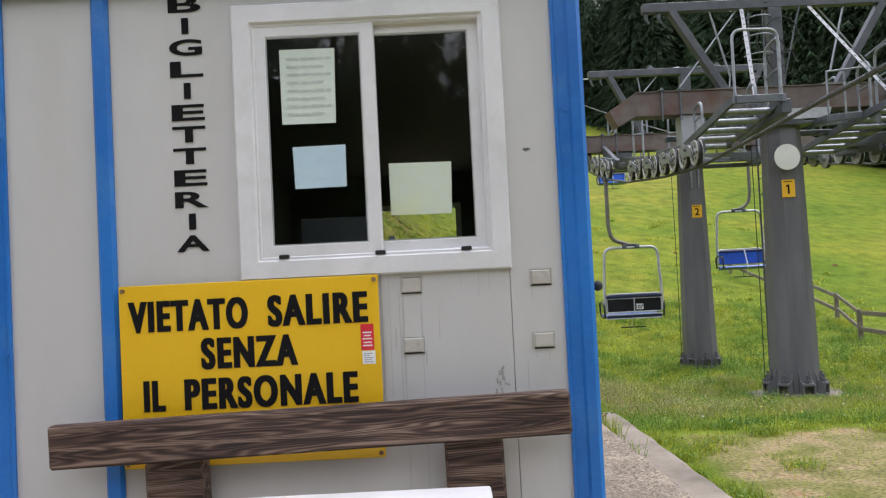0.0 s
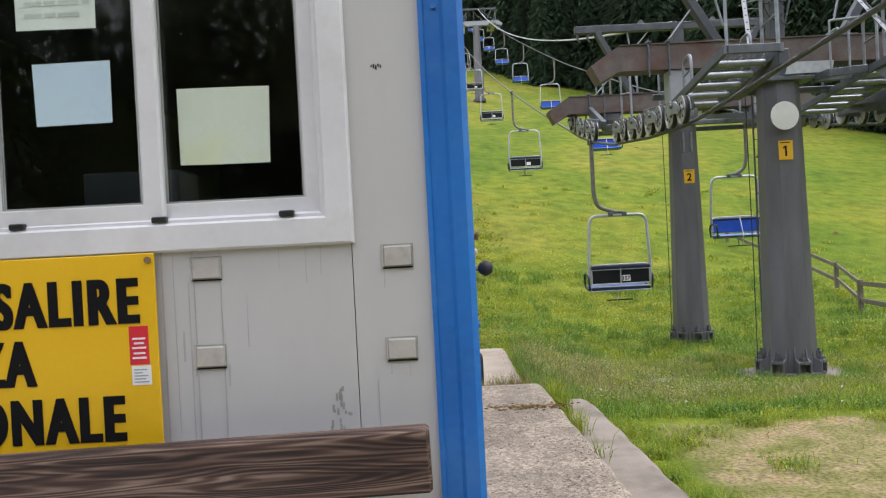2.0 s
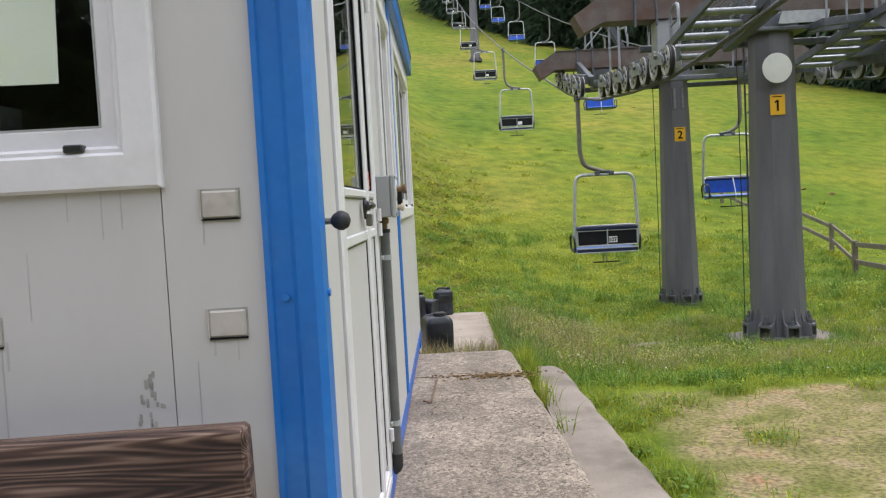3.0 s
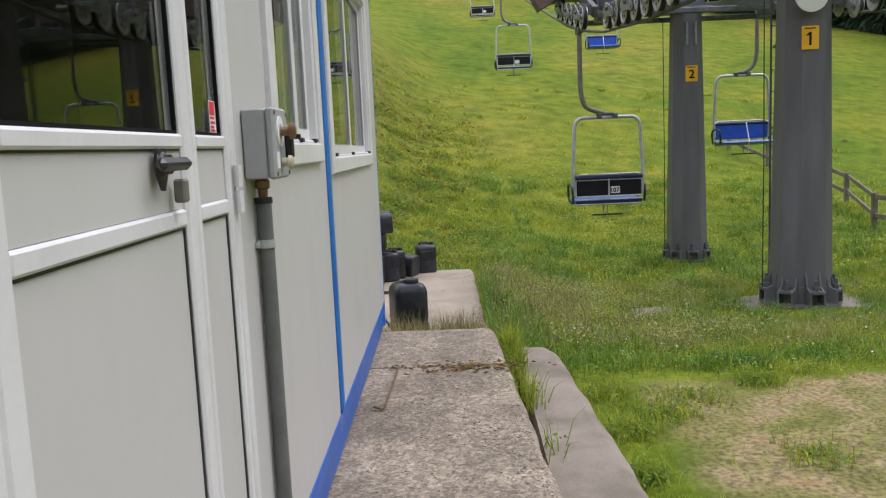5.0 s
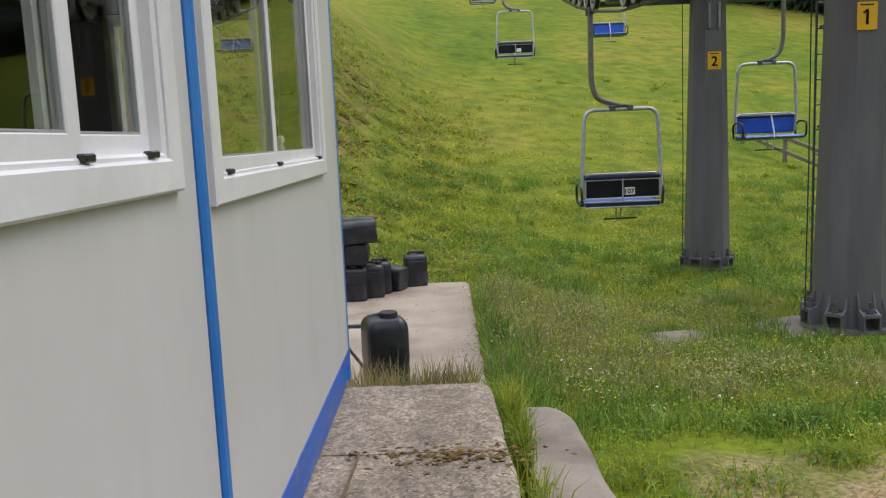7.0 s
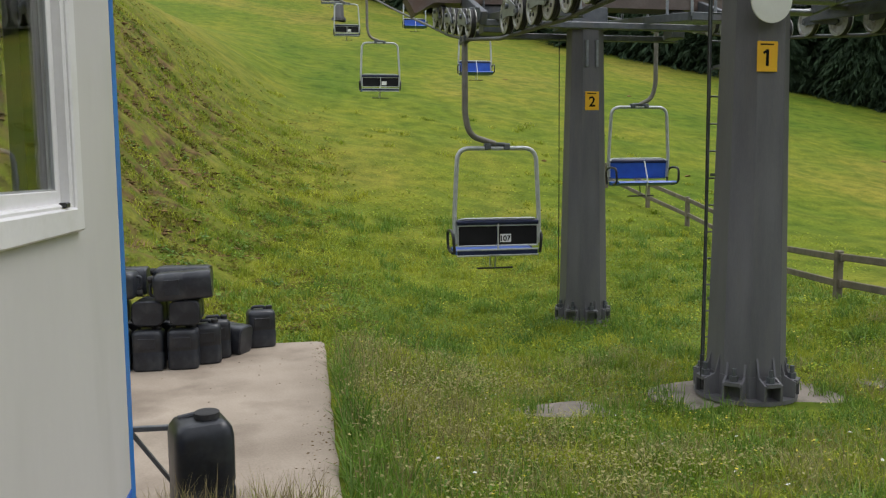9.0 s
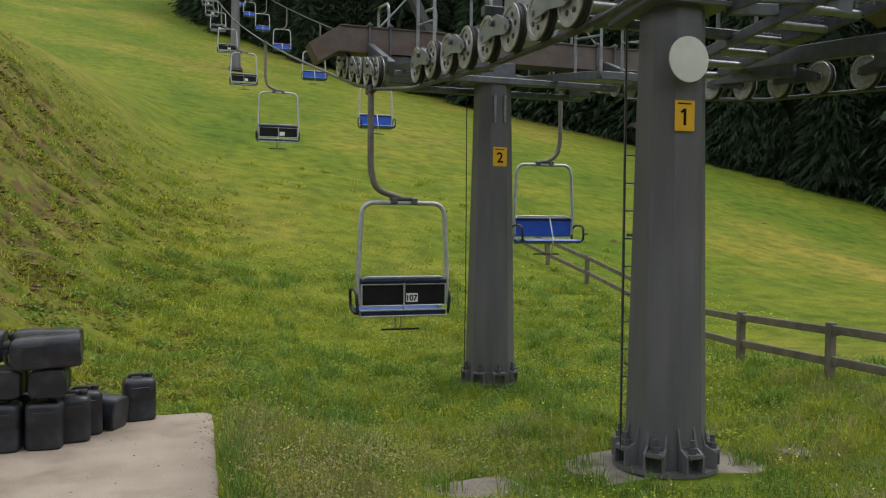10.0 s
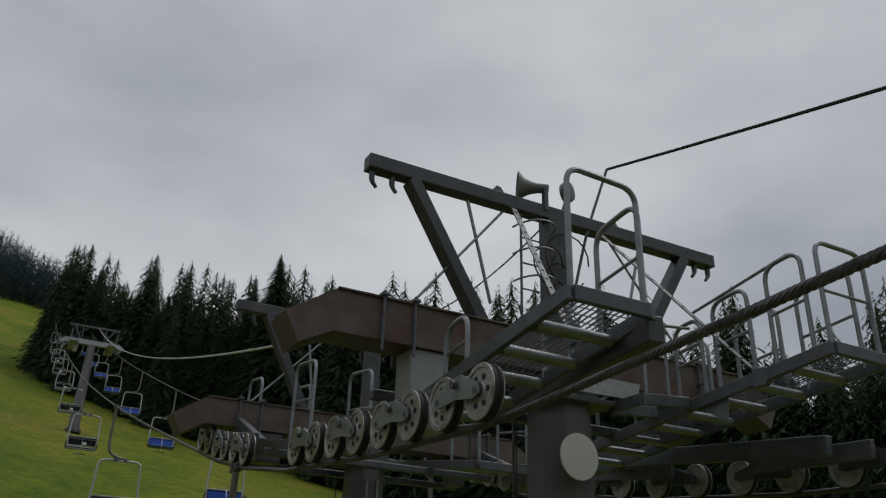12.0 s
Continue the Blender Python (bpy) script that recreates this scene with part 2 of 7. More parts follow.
def plank_material():
    m, n, l, b = nodes_of("stained_plank")
    co, mp, wv, nz, rp, bp = (n.new("ShaderNode" + s) for s in ("TexCoord", "Mapping", "TexNoise", "TexNoise", "ValToRGB", "Bump"))
    mp.inputs["Scale"].default_value = (0.5, 9, 9)
    l.new(co.outputs["Object"], mp.inputs[0])
    wv.inputs["Scale"].default_value, wv.inputs["Detail"].default_value, wv.inputs["Distortion"].default_value = 1.7, 1.5, 0.3
    l.new(mp.outputs[0], wv.inputs["Vector"])
    ring = n.new("ShaderNodeMath")
    ring.operation = "MULTIPLY"
    ring.inputs[1].default_value = 120
    l.new(wv.outputs[0], ring.inputs[0])
    sn = n.new("ShaderNodeMath")
    sn.operation = "SINE"
    l.new(ring.outputs[0], sn.inputs[0])
    nz.inputs["Scale"].default_value, nz.inputs["Detail"].default_value = 4, 10
    l.new(mp.outputs[0], nz.inputs["Vector"])
    mix = n.new("ShaderNodeMath")
    mix.operation = "MULTIPLY_ADD"
    mix.inputs[1].default_value = 0.10
    l.new(sn.outputs[0], mix.inputs[0])
    l.new(nz.outputs[0], mix.inputs[2])
    e = rp.color_ramp.elements
    e[0].position, e[0].color = 0.34, (0.018, 0.009, 0.006, 1)
    e[1].position, e[1].color = 0.70, (0.225, 0.155, 0.115, 1)
    mid = e.new(0.52)
    mid.color = (0.076, 0.041, 0.028, 1)
    l.new(mix.outputs[0], rp.inputs[0])
    l.new(rp.outputs[0], b.inputs["Base Color"])
    b.inputs["Roughness"].default_value = 0.75
    bp.inputs["Strength"].default_value, bp.inputs["Distance"].default_value = 0.4, 0.008
    l.new(mix.outputs[0], bp.inputs["Height"])
    l.new(bp.outputs[0], b.inputs["Normal"])
    return m


DARK_WOOD = plank_material()


def meadow_material():
    """Mown grass with yellowish stretches, bare soil on the bank and on the trodden dirt patch."""
    m, n, l, b = nodes_of("meadow")
    co = n.new("ShaderNodeTexCoord")

    def noise_at(scale, detail=6, stretch=(1, 1, 1)):
        mp, t = n.new("ShaderNodeMapping"), n.new("ShaderNodeTexNoise")
        mp.inputs["Scale"].default_value = stretch
        l.new(co.outputs["Object"], mp.inputs[0])
        l.new(mp.outputs[0], t.inputs["Vector"])
        t.inputs["Scale"].default_value, t.inputs["Detail"].default_value = scale, detail
        return t.outputs[0]

    def ramp(src, *stops):
        r = n.new("ShaderNodeValToRGB")
        e = r.color_ramp.elements
        e[0].position, e[0].color = stops[0][0], (*stops[0][1], 1)
        e[1].position, e[1].color = stops[-1][0], (*stops[-1][1], 1)
        for p, c in stops[1:-1]:
            e.new(p).color = (*c, 1)
        l.new(src, r.inputs[0])
        return r.outputs[0]

    def mix(f, a, c, mode="MIX"):
        x = n.new("ShaderNodeMixRGB")
        x.blend_type = mode
        for s, v in zip(x.inputs, (f, a, c)):
            if isinstance(v, (float, int)):
                s.default_value = v
            elif isinstance(v, tuple):
                s.default_value = (*v, 1)
            else:
                l.new(v, s)
        return x.outputs[0]

    broad = noise_at(0.09, 5, (1, 0.5, 1))
    tufts = noise_at(1.6, 8)
    fine = noise_at(14, 4)
    green = ramp(broad, (0.32, (0.094, 0.148, 0.011)), (0.50, (0.152, 0.184, 0.018)), (0.68, (0.235, 0.212, 0.042)))
    dark = ramp(tufts, (0.32, (0.58, 0.68, 0.50)), (0.62, (1.10, 1.08, 1.0)))
    speck = ramp(fine, (0.30, (0.72, 0.72, 0.68)), (0.66, (1.18, 1.16, 1.1)))
    patch = ramp(noise_at(0.38, 7), (0.34, (0.76, 0.88, 0.70)), (0.66, (1.12, 1.03, 0.98)))
    grass = mix(1.0, mix(1.0, mix(1.0, green, patch, "MULTIPLY"), dark, "MULTIPLY"), speck, "MULTIPLY")
    vc = n.new("ShaderNodeVertexColor")
    vc.layer_name = "soil"
    sep = n.new("ShaderNodeSeparateColor")
    l.new(vc.outputs[0], sep.inputs[0])
    soil = ramp(noise_at(2.2, 8), (0.30, (0.13, 0.125, 0.045)), (0.48, (0.21, 0.185, 0.075)), (0.58, (0.28, 0.22, 0.12)), (0.74, (0.27, 0.16, 0.085)))
    earth = ramp(noise_at(3.0, 8), (0.35, (0.060, 0.042, 0.016)), (0.7, (0.19, 0.125, 0.052)))

    def mask(channel, scale, lo, hi):
        a = n.new("ShaderNodeMath")
        a.operation = "ADD"
        l.new(channel, a.inputs[0])
        l.new(noise_at(scale, 8), a.inputs[1])
        r = n.new("ShaderNodeMapRange")
        r.inputs[1].default_value, r.inputs[2].default_value = lo, hi
        l.new(a.outputs[0], r.inputs[0])
        return r.outputs[0]

    grit = ramp(noise_at(30, 4), (0.34, (0.5, 0.5, 0.48)), (0.62, (1.2, 1.2, 1.15)))
    soil = mix(1.0, soil, grit, "MULTIPLY")
    c = mix(mask(sep.outputs[0], 1.1, 1.12, 1.50), grass, soil)
    olive = mix(1.0, ramp(noise_at(2.6, 8), (0.35, (0.080, 0.108, 0.012)), (0.65, (0.175, 0.17, 0.03))), speck, "MULTIPLY")
    c = mix(sep.outputs[1], c, olive)
    c = mix(mask(sep.outputs[1], 3.2, 1.38, 1.52), c, earth)
    l.new(c, b.inputs["Base Color"])
    b.inputs["Roughness"].default_value = 0.95
    b.inputs["Specular IOR Level"].default_value = 0.15
    bp = n.new("ShaderNodeBump")
    bp.inputs["Strength"].default_value, bp.inputs["Distance"].default_value = 0.5, 0.06
    h = n.new("ShaderNodeMath")
    h.operation = "MULTIPLY_ADD"
    h.inputs[1].default_value = 0.4
    l.new(fine, h.inputs[0])
    l.new(tufts, h.inputs[2])
    l.new(h.outputs[0], bp.inputs["Height"])
    l.new(bp.outputs[0], b.inputs["Normal"])
    return m


MEADOW = meadow_material()
NEEDLES = surface("conifer_needles", (0.019, 0.038, 0.021), (0.058, 0.090, 0.044), 0.8, scale=1.5, fine=12, bump=0.3, island=0.35, per_object=0.25, spec=0.2)
# Distant haze is mixed into this needle colour as a paler, bluer tone.
NEEDLES_HAZED = surface("hazed_conifer_needles", (0.035, 0.058, 0.062), (0.070, 0.100, 0.105), 0.85, scale=0.4, fine=4, bump=0.3, island=0.35, spec=0.1)
BARK = surface("conifer_bark", (0.05, 0.04, 0.03), (0.10, 0.08, 0.06), 0.9, scale=6, bump=0.4)
GRASS_BLADE = surface("grass_blades", (0.14, 0.235, 0.018), (0.51, 0.51, 0.062), 0.6, scale=0.9, fine=6, bump=0.0, island=0.22, spec=0.25)
DRY_BLADE = surface("dry_grass_blades", (0.20, 0.16, 0.07), (0.42, 0.35, 0.17), 0.7, scale=1.5, bump=0.0, island=0.3, spec=0.2)
WEED_LEAF = surface("weed_leaves", (0.08, 0.17, 0.018), (0.16, 0.26, 0.035), 0.55, scale=2, bump=0.0, island=0.3, spec=0.3)
LUSH_BLADE = surface("lush_grass_blades", (0.105, 0.21, 0.026), (0.23, 0.35, 0.055), 0.5, scale=1.2, bump=0.0, island=0.3, spec=0.35)
SEED_HEAD = surface("grass_seed_heads", (0.30, 0.28, 0.11), (0.46, 0.42, 0.20), 0.8, scale=2, bump=0.0, island=0.3, spec=0.1)
TURF_LEAF = surface("turf_leaves", (0.125, 0.23, 0.016), (0.47, 0.50, 0.055), 0.65, scale=0.7, fine=3, bump=0.0, island=0.35, spec=0.2)
OLIVE_TURF = surface("olive_turf", (0.13, 0.125, 0.026), (0.27, 0.225, 0.07), 0.8, scale=1.2, fine=5, bump=0.0, island=0.4, spec=0.1)
# Seat blue darkened to navy: shade on the chair's edges, put into the colour.
CHAIR_BLUE_SHADED = surface("shaded_blue_seat_edge", (0.006, 0.011, 0.045), (0.011, 0.019, 0.07), 0.4, scale=5, bump=0.04)
FOOTING = surface("footing_concrete", (0.17, 0.145, 0.12), (0.30, 0.26, 0.215), 0.92, scale=2.5, fine=40, bump=0.35, stain=(0.09, 0.085, 0.05), stain_scale=4, stain_amount=0.75)


def let_light_through(m, amount):
    """Thin leaves pass part of the light that falls on them."""
    n, l = m.node_tree.nodes, m.node_tree.links
    b, out = n["Principled BSDF"], n["Material Output"]
    tr, mx = n.new("ShaderNodeBsdfTranslucent"), n.new("ShaderNodeMixShader")
    src = b.inputs["Base Color"].links[0].from_socket
    l.new(src, tr.inputs["Color"])
    mx.inputs[0].default_value = amount
    l.new(b.outputs[0], mx.inputs[1])
    l.new(tr.outputs[0], mx.inputs[2])
    l.new(mx.outputs[0], out.inputs[0])


for leaf_mat in (GRASS_BLADE, DRY_BLADE, WEED_LEAF, LUSH_BLADE, SEED_HEAD, TURF_LEAF, OLIVE_TURF, NEEDLES, NEEDLES_HAZED):
    let_light_through(leaf_mat, 0.28 if leaf_mat in (NEEDLES, NEEDLES_HAZED) else 0.36)
FLOWER_YELLOW = surface("yellow_flowers", (0.62, 0.50, 0.03), (0.72, 0.60, 0.06), 0.6, bump=0.0)
FLOWER_WHITE = surface("white_flowers", (0.62, 0.62, 0.55), (0.72, 0.72, 0.66), 0.6, bump=0.0)


# ---- mesh tools ----
class Mesh:
    """Gathers vertices and faces of one mesh."""

    def __init__(self):
        self.v, self.f = [], []

    def add(self, verts, faces):
        o = len(self.v)
        self.v += [tuple(p) for p in verts]
        self.f += [tuple(i + o for i in f) for f in faces]
        return self

    def box(self, x0, y0, z0, x1, y1, z1, b=0.0, m=None):
        x0, x1, y0, y1, z0, z1 = min(x0, x1), max(x0, x1), min(y0, y1), max(y0, y1), min(z0, z1), max(z0, z1)
        if b <= 0:
            vs = [(x, y, z) for x in (x0, x1) for y in (y0, y1) for z in (z0, z1)]
            fs = [(0, 1, 3, 2), (4, 6, 7, 5), (0, 4, 5, 1), (2, 3, 7, 6), (0, 2, 6, 4), (1, 5, 7, 3)]
        else:
            b = min(b, (x1 - x0) / 2.1, (y1 - y0) / 2.1, (z1 - z0) / 2.1)
            vs, ids = [], {}
            for i, x in enumerate((x0, x1)):
                for j, y in enumerate((y0, y1)):
                    for k, z in enumerate((z0, z1)):
                        sx, sy, sz = (b, -b)[i], (b, -b)[j], (b, -b)[k]
                        for a, p in enumerate(((x, y + sy, z + sz), (x + sx, y, z + sz), (x + sx, y + sy, z))):
                            ids[i, j, k, a] = len(vs)
                            vs.append(p)
            g = lambda i, j, k, a: ids[i, j, k, a]
            fs = []
            for i in (0, 1):
                q = [g(i, 0, 0, 0), g(i, 0, 1, 0), g(i, 1, 1, 0), g(i, 1, 0, 0)]
                fs.append(tuple(q if i == 0 else q[::-1]))
                q = [g(0, i, 0, 1), g(1, i, 0, 1), g(1, i, 1, 1), g(0, i, 1, 1)]
                fs.append(tuple(q if i == 0 else q[::-1]))
                q = [g(0, 0, i, 2), g(0, 1, i, 2), g(1, 1, i, 2), g(1, 0, i, 2)]
                fs.append(tuple(q if i == 0 else q[::-1]))
            for i in (0, 1):
                for j in (0, 1):
                    s = (i + j) % 2 == 0
                    for q in ([g(i, j, 0, 0), g(i, j, 0, 1), g(i, j, 1, 1), g(i, j, 1, 0)], [g(i, 0, j, 2), g(i, 0, j, 0), g(i, 1, j, 0), g(i, 1, j, 2)], [g(0, i, j, 1), g(0, i, j, 2), g(1, i, j, 2), g(1, i, j, 1)]):
                        fs.append(tuple(q if s else q[::-1]))
            for i in (0, 1):
                for j in (0, 1):
                    for k in (0, 1):
                        q = [g(i, j, k, 0), g(i, j, k, 2), g(i, j, k, 1)]
                        fs.append(tuple(q if (i + j + k) % 2 == 0 else q[::-1]))
        if m is not None:
            vs = [m @ Vector(p) for p in vs]
        return self.add(vs, fs)

    def bar(self, p, q, w, h, b=0.0, up=(0, 0, 1)):
        """A straight bar of width w and height h from p to q."""
        p, q = Vector(p), Vector(q)
        d = (q - p)
        n = d.length
        d.normalize()
        s = d.cross(Vector(up))
        s = Vector((1, 0, 0)) if s.length < 1e-5 else s.normalized()
        u = s.cross(d)
        m = Matrix((s, d, u)).transposed().to_4x4()
        m.translation = p
        return self.box(-w / 2, 0, -h / 2, w / 2, n, h / 2, b, m)

    def rod(self, p, q, r, n=10, r2=None, caps=True):
        return self.tube([p, q], r, n, r2, caps)

    def tube(self, pts, r, n=8, r2=None, caps=True):
        pts = [Vector(p) for p in pts]
        o, k = len(self.v), len(pts)
        ref = None
        for i, p in enumerate(pts):
            d = (pts[min(i + 1, k - 1)] - pts[max(i - 1, 0)]).normalized()
            if ref is None:
                ref = d.orthogonal().normalized()
            ref = (ref - d * ref.dot(d))
            ref = ref.normalized() if ref.length > 1e-6 else d.orthogonal().normalized()
            s = d.cross(ref)
            rr = r if r2 is None else r + (r2 - r) * i / (k - 1)
            for j in range(n):
                a = 2 * math.pi * j / n
                self.v.append(tuple(p + (ref * math.cos(a) + s * math.sin(a)) * rr))
        for i in range(k - 1):
            for j in range(n):
                a, c = o + i * n + j, o + i * n + (j + 1) % n
                self.f.append((a, c, c + n, a + n))
        if caps:
            self.f.append(tuple(o + j for j in range(n))[::-1])
            self.f.append(tuple(o + (k - 1) * n + j for j in range(n)))
        return self

    def prism(self, poly, lift, m=None):
        """A flat outline (3D points, anticlockwise seen from where lift points) pushed along lift."""
        lift = Vector(lift)
        n = len(poly)
        vs = [Vector(p) for p in poly] + [Vector(p) + lift for p in poly]
        if m is not None:
            vs = [m @ p for p in vs]
        fs = [tuple(range(n))[::-1], tuple(range(n, 2 * n))] + [(i, (i + 1) % n, n + (i + 1) % n, n + i) for i in range(n)]
        return self.add(vs, fs)

    def lathe(self, profile, n=20, m=None):
        """A profile of (radius, height) turned about z."""
        k = len(profile)
        vs = [Vector((r * math.cos(2 * math.pi * j / n), r * math.sin(2 * math.pi * j / n), z)) for r, z in profile for j in range(n)]
        if m is not None:
            vs = [m @ p for p in vs]
        fs = [(i * n + j, i * n + (j + 1) % n, (i + 1) * n + (j + 1) % n, (i + 1) * n + j) for i in range(k - 1) for j in range(n)]
        fs += [tuple(range(n))[::-1], tuple(range((k - 1) * n, k * n))]
        return self.add(vs, fs)

    def loft(self, rings):
        """Closed rings of equal length joined one to the next and capped."""
        n, k = len(rings[0]), len(rings)
        vs = [p for r in rings for p in r]
        fs = [(i * n + j, i * n + (j + 1) % n, (i + 1) * n + (j + 1) % n, (i + 1) * n + j) for i in range(k - 1) for j in range(n)]
        fs += [tuple(range(n))[::-1], tuple(range((k - 1) * n, k * n))]
        return self.add(vs, fs)

    def panel(self, u0, u1, z0, z1, holes, place):
        """A slab in (u, depth 0..1, z) with rectangular holes cut through; place maps (u, side, z) into the world."""
        us = sorted({u0, u1, *[h[i] for h in holes for i in (0, 1)]})
        zs = sorted({z0, z1, *[h[i] for h in holes for i in (2, 3)]})
        us, zs = [u for u in us if u0 <= u <= u1], [z for z in zs if z0 <= z <= z1]
        solid = lambda i, k: 0 <= i < len(us) - 1 and 0 <= k < len(zs) - 1 and not any(h[0] < (us[i] + us[i + 1]) / 2 < h[1] and h[2] < (zs[k] + zs[k + 1]) / 2 < h[3] for h in holes)
        for i in range(len(us) - 1):
            for k in range(len(zs) - 1):
                if not solid(i, k):
                    continue
                a, b, c, d = us[i], us[i + 1], zs[k], zs[k + 1]
                self.add([place(a, 0, c), place(b, 0, c), place(b, 0, d), place(a, 0, d)], [(0, 1, 2, 3)])
                self.add([place(a, 1, c), place(b, 1, c), place(b, 1, d), place(a, 1, d)], [(3, 2, 1, 0)])
                for ok, p, q in ((solid(i - 1, k), (a, c), (a, d)), (solid(i + 1, k), (b, d), (b, c)), (solid(i, k - 1), (b, c), (a, c)), (solid(i, k + 1), (a, d), (b, d))):
                    if not ok:
                        self.add([place(p[0], 0, p[1]), place(q[0], 0, q[1]), place(q[0], 1, q[1]), place(p[0], 1, p[1])], [(0, 1, 2, 3)])
        return self

    def data(self, name, material, smooth=35):
        me = bpy.data.meshes.new(name)
        me.from_pydata(self.v, [], self.f)
        if material:
            me.materials.append(material)
        if smooth:
            me.polygons.foreach_set("use_smooth", [True] * len(me.polygons))
            me.set_sharp_from_angle(angle=radians(smooth))
        me.update()
        return me


def bend(pts, r, steps=5):
    """The same line with its inner corners rounded to about radius r."""
    pts = [Vector(p) for p in pts]
    out = [pts[0]]
    for a, p, c in zip(pts, pts[1:], pts[2:]):
        u, w = (a - p), (c - p)
        k = min(r, u.length * 0.48, w.length * 0.48)
        s, e = p + u.normalized() * k, p + w.normalized() * k
        out += [(1 - t) ** 2 * s + 2 * t * (1 - t) * p + t * t * e for t in [i / steps for i in range(steps + 1)]]
    return out + [pts[-1]]


def thing(name, m, label, category, group="", kind=""):
    """An empty at a thing's base; its parts are meshes under it."""
    ob = new(name)
    ob.empty_display_size = 0.1
    ob.matrix_basis = m if isinstance(m, Matrix) else Matrix.Translation(m)
    return tagged(ob, label, category, group, kind)


def part(name, mesh, material, parent, label="", world_space=False, smooth=35):
    """Links a mesh as one part under a thing or under a part. world_space: its points are given in the world."""
    me = mesh.data(name, material, smooth) if isinstance(mesh, Mesh) else mesh
    if world_space:
        top = parent
        while top.parent:
            top = top.parent
        me.transform(top.matrix_basis.inverted())
    ob = new(name, me)
    ob.parent = parent
    return tagged(ob, label)


def solo(name, mesh, material, label, category, kind="", smooth=35, m=None):
    """A thing or a piece of the setting that is one mesh."""
    ob = new(name, mesh.data(name, material, smooth))
    if m is not None:
        ob.matrix_basis = m
    return tagged(ob, label, category, "", kind)


def text_mesh(words, size, material, width=None, spacing=1.0, bold=0.027):
    """Flat letters in the xz plane, centred on x = 0 with their foot on z = 0, facing -y."""
    cu = bpy.data.curves.new("letters", "FONT")
    cu.body, cu.size, cu.align_x, cu.extrude, cu.offset, cu.space_character = words, size, "CENTER", 0.0004, size * min(bold, 0.026), spacing
    ob = bpy.data.objects.new("letters", cu)
    me = bpy.data.meshes.new_from_object(ob)
    bpy.data.objects.remove(ob)
    xs = [v.co.x for v in me.vertices]
    k = 1 if width is None else width / (max(xs) - min(xs))
    mid = (max(xs) + min(xs)) / 2
    for v in me.vertices:
        v.co = Vector(((v.co.x - mid) * k, -v.co.z, v.co.y))
    # heavier strokes: the same letters again, a little to either side and a hair further back
    v, f = [tuple(p.co) for p in me.vertices], [tuple(p.vertices) for p in me.polygons]
    n, step = len(v), size * max(0.0, bold - 0.02)
    allv, allf = list(v), list(f)
    for i, dx in enumerate((-step, step, -step / 2, step / 2), 1):
        allv += [(x + dx, y + 0.00025 * i, z) for x, y, z in v]
        allf += [tuple(j + n * i for j in p) for p in f]
    out = bpy.data.meshes.new("letters")
    out.from_pydata(allv, [], allf)
    out.materials.append(material)
    return out


# ---- ground ----
def smooth01(t):
    t = np.clip(t, 0, 1)
    return t * t * (3 - 2 * t)


def height(x, y):
    """The lie of the land: a flat by the lift, a meadow that climbs away, and a steep earth bank behind the cabin."""
    x, y = np.asarray(x, float), np.asarray(y, float)
    z = -0.32 - 0.022 * (np.clip(y, 0, 20) - 3)
    z = z - (0.062 * np.clip(y - 9, 0, 4.3) + 0.016 * np.clip(y - 13.3, 0, 5)) * smooth01((x - 1.3) / 1.8) * (1 - smooth01((x - 6.3) / 1.9)) * (1 - smooth01((y - 19) / 10))
    z = z + 0.11 * smooth01((x - 7.2) / 1.2) * (1 - smooth01((y - 15.2) / 2.5)) * smooth01((y - 9) / 3) - 0.16 * smooth01((x - 7.5) / 1.2) * smooth01((y - 17) / 2) * (1 - smooth01((y - 21) / 6))
    s = 0.27 * (y - 22.5) - 0.10 * (np.clip(x, -60, 160) - 4)
    z = z + 0.6 * np.logaddexp(0, s / 0.6)
    far = np.clip(y - 80, 0, 170)
    z = z + 0.0006 * far ** 2 + 0.10 * np.clip(y - 250, 0, 100)
    bank = smooth01((0.6 - x) / 7.5) * smooth01((y - 15.2) / 7.0) * (1 - smooth01((y - 34) / 30))
    z = z + 3.6 * bank + 2.5 * smooth01((-2.0 - x) / 6.0) * smooth01((y - 12) / 5) * (1 - smooth01((y - 20) / 25))
    z = z + 30 * smooth01((-8 - x) / 70) * smooth01((y - 215) / 90)
    z = z + 0.05 * np.sin(x * 1.3 + y * 0.7) * np.sin(y * 0.9 - x * 0.4) * smooth01((y - 9) / 6) + 0.5 * np.sin(x * 0.06) * np.sin(y * 0.05) * smooth01((y - 35) / 40)
    return z


def spread(a, b, near0, near1, step, grow):
    out = list(np.arange(near0, near1, step))
    s, v = step, out[-1]
    while v < b:
        s *= grow
        v += s
        out.append(v)
    s, v, low = step, near0, []
    while v > a:
        s *= grow
        v -= s
        low.append(v)
    return np.array(low[::-1] + out)


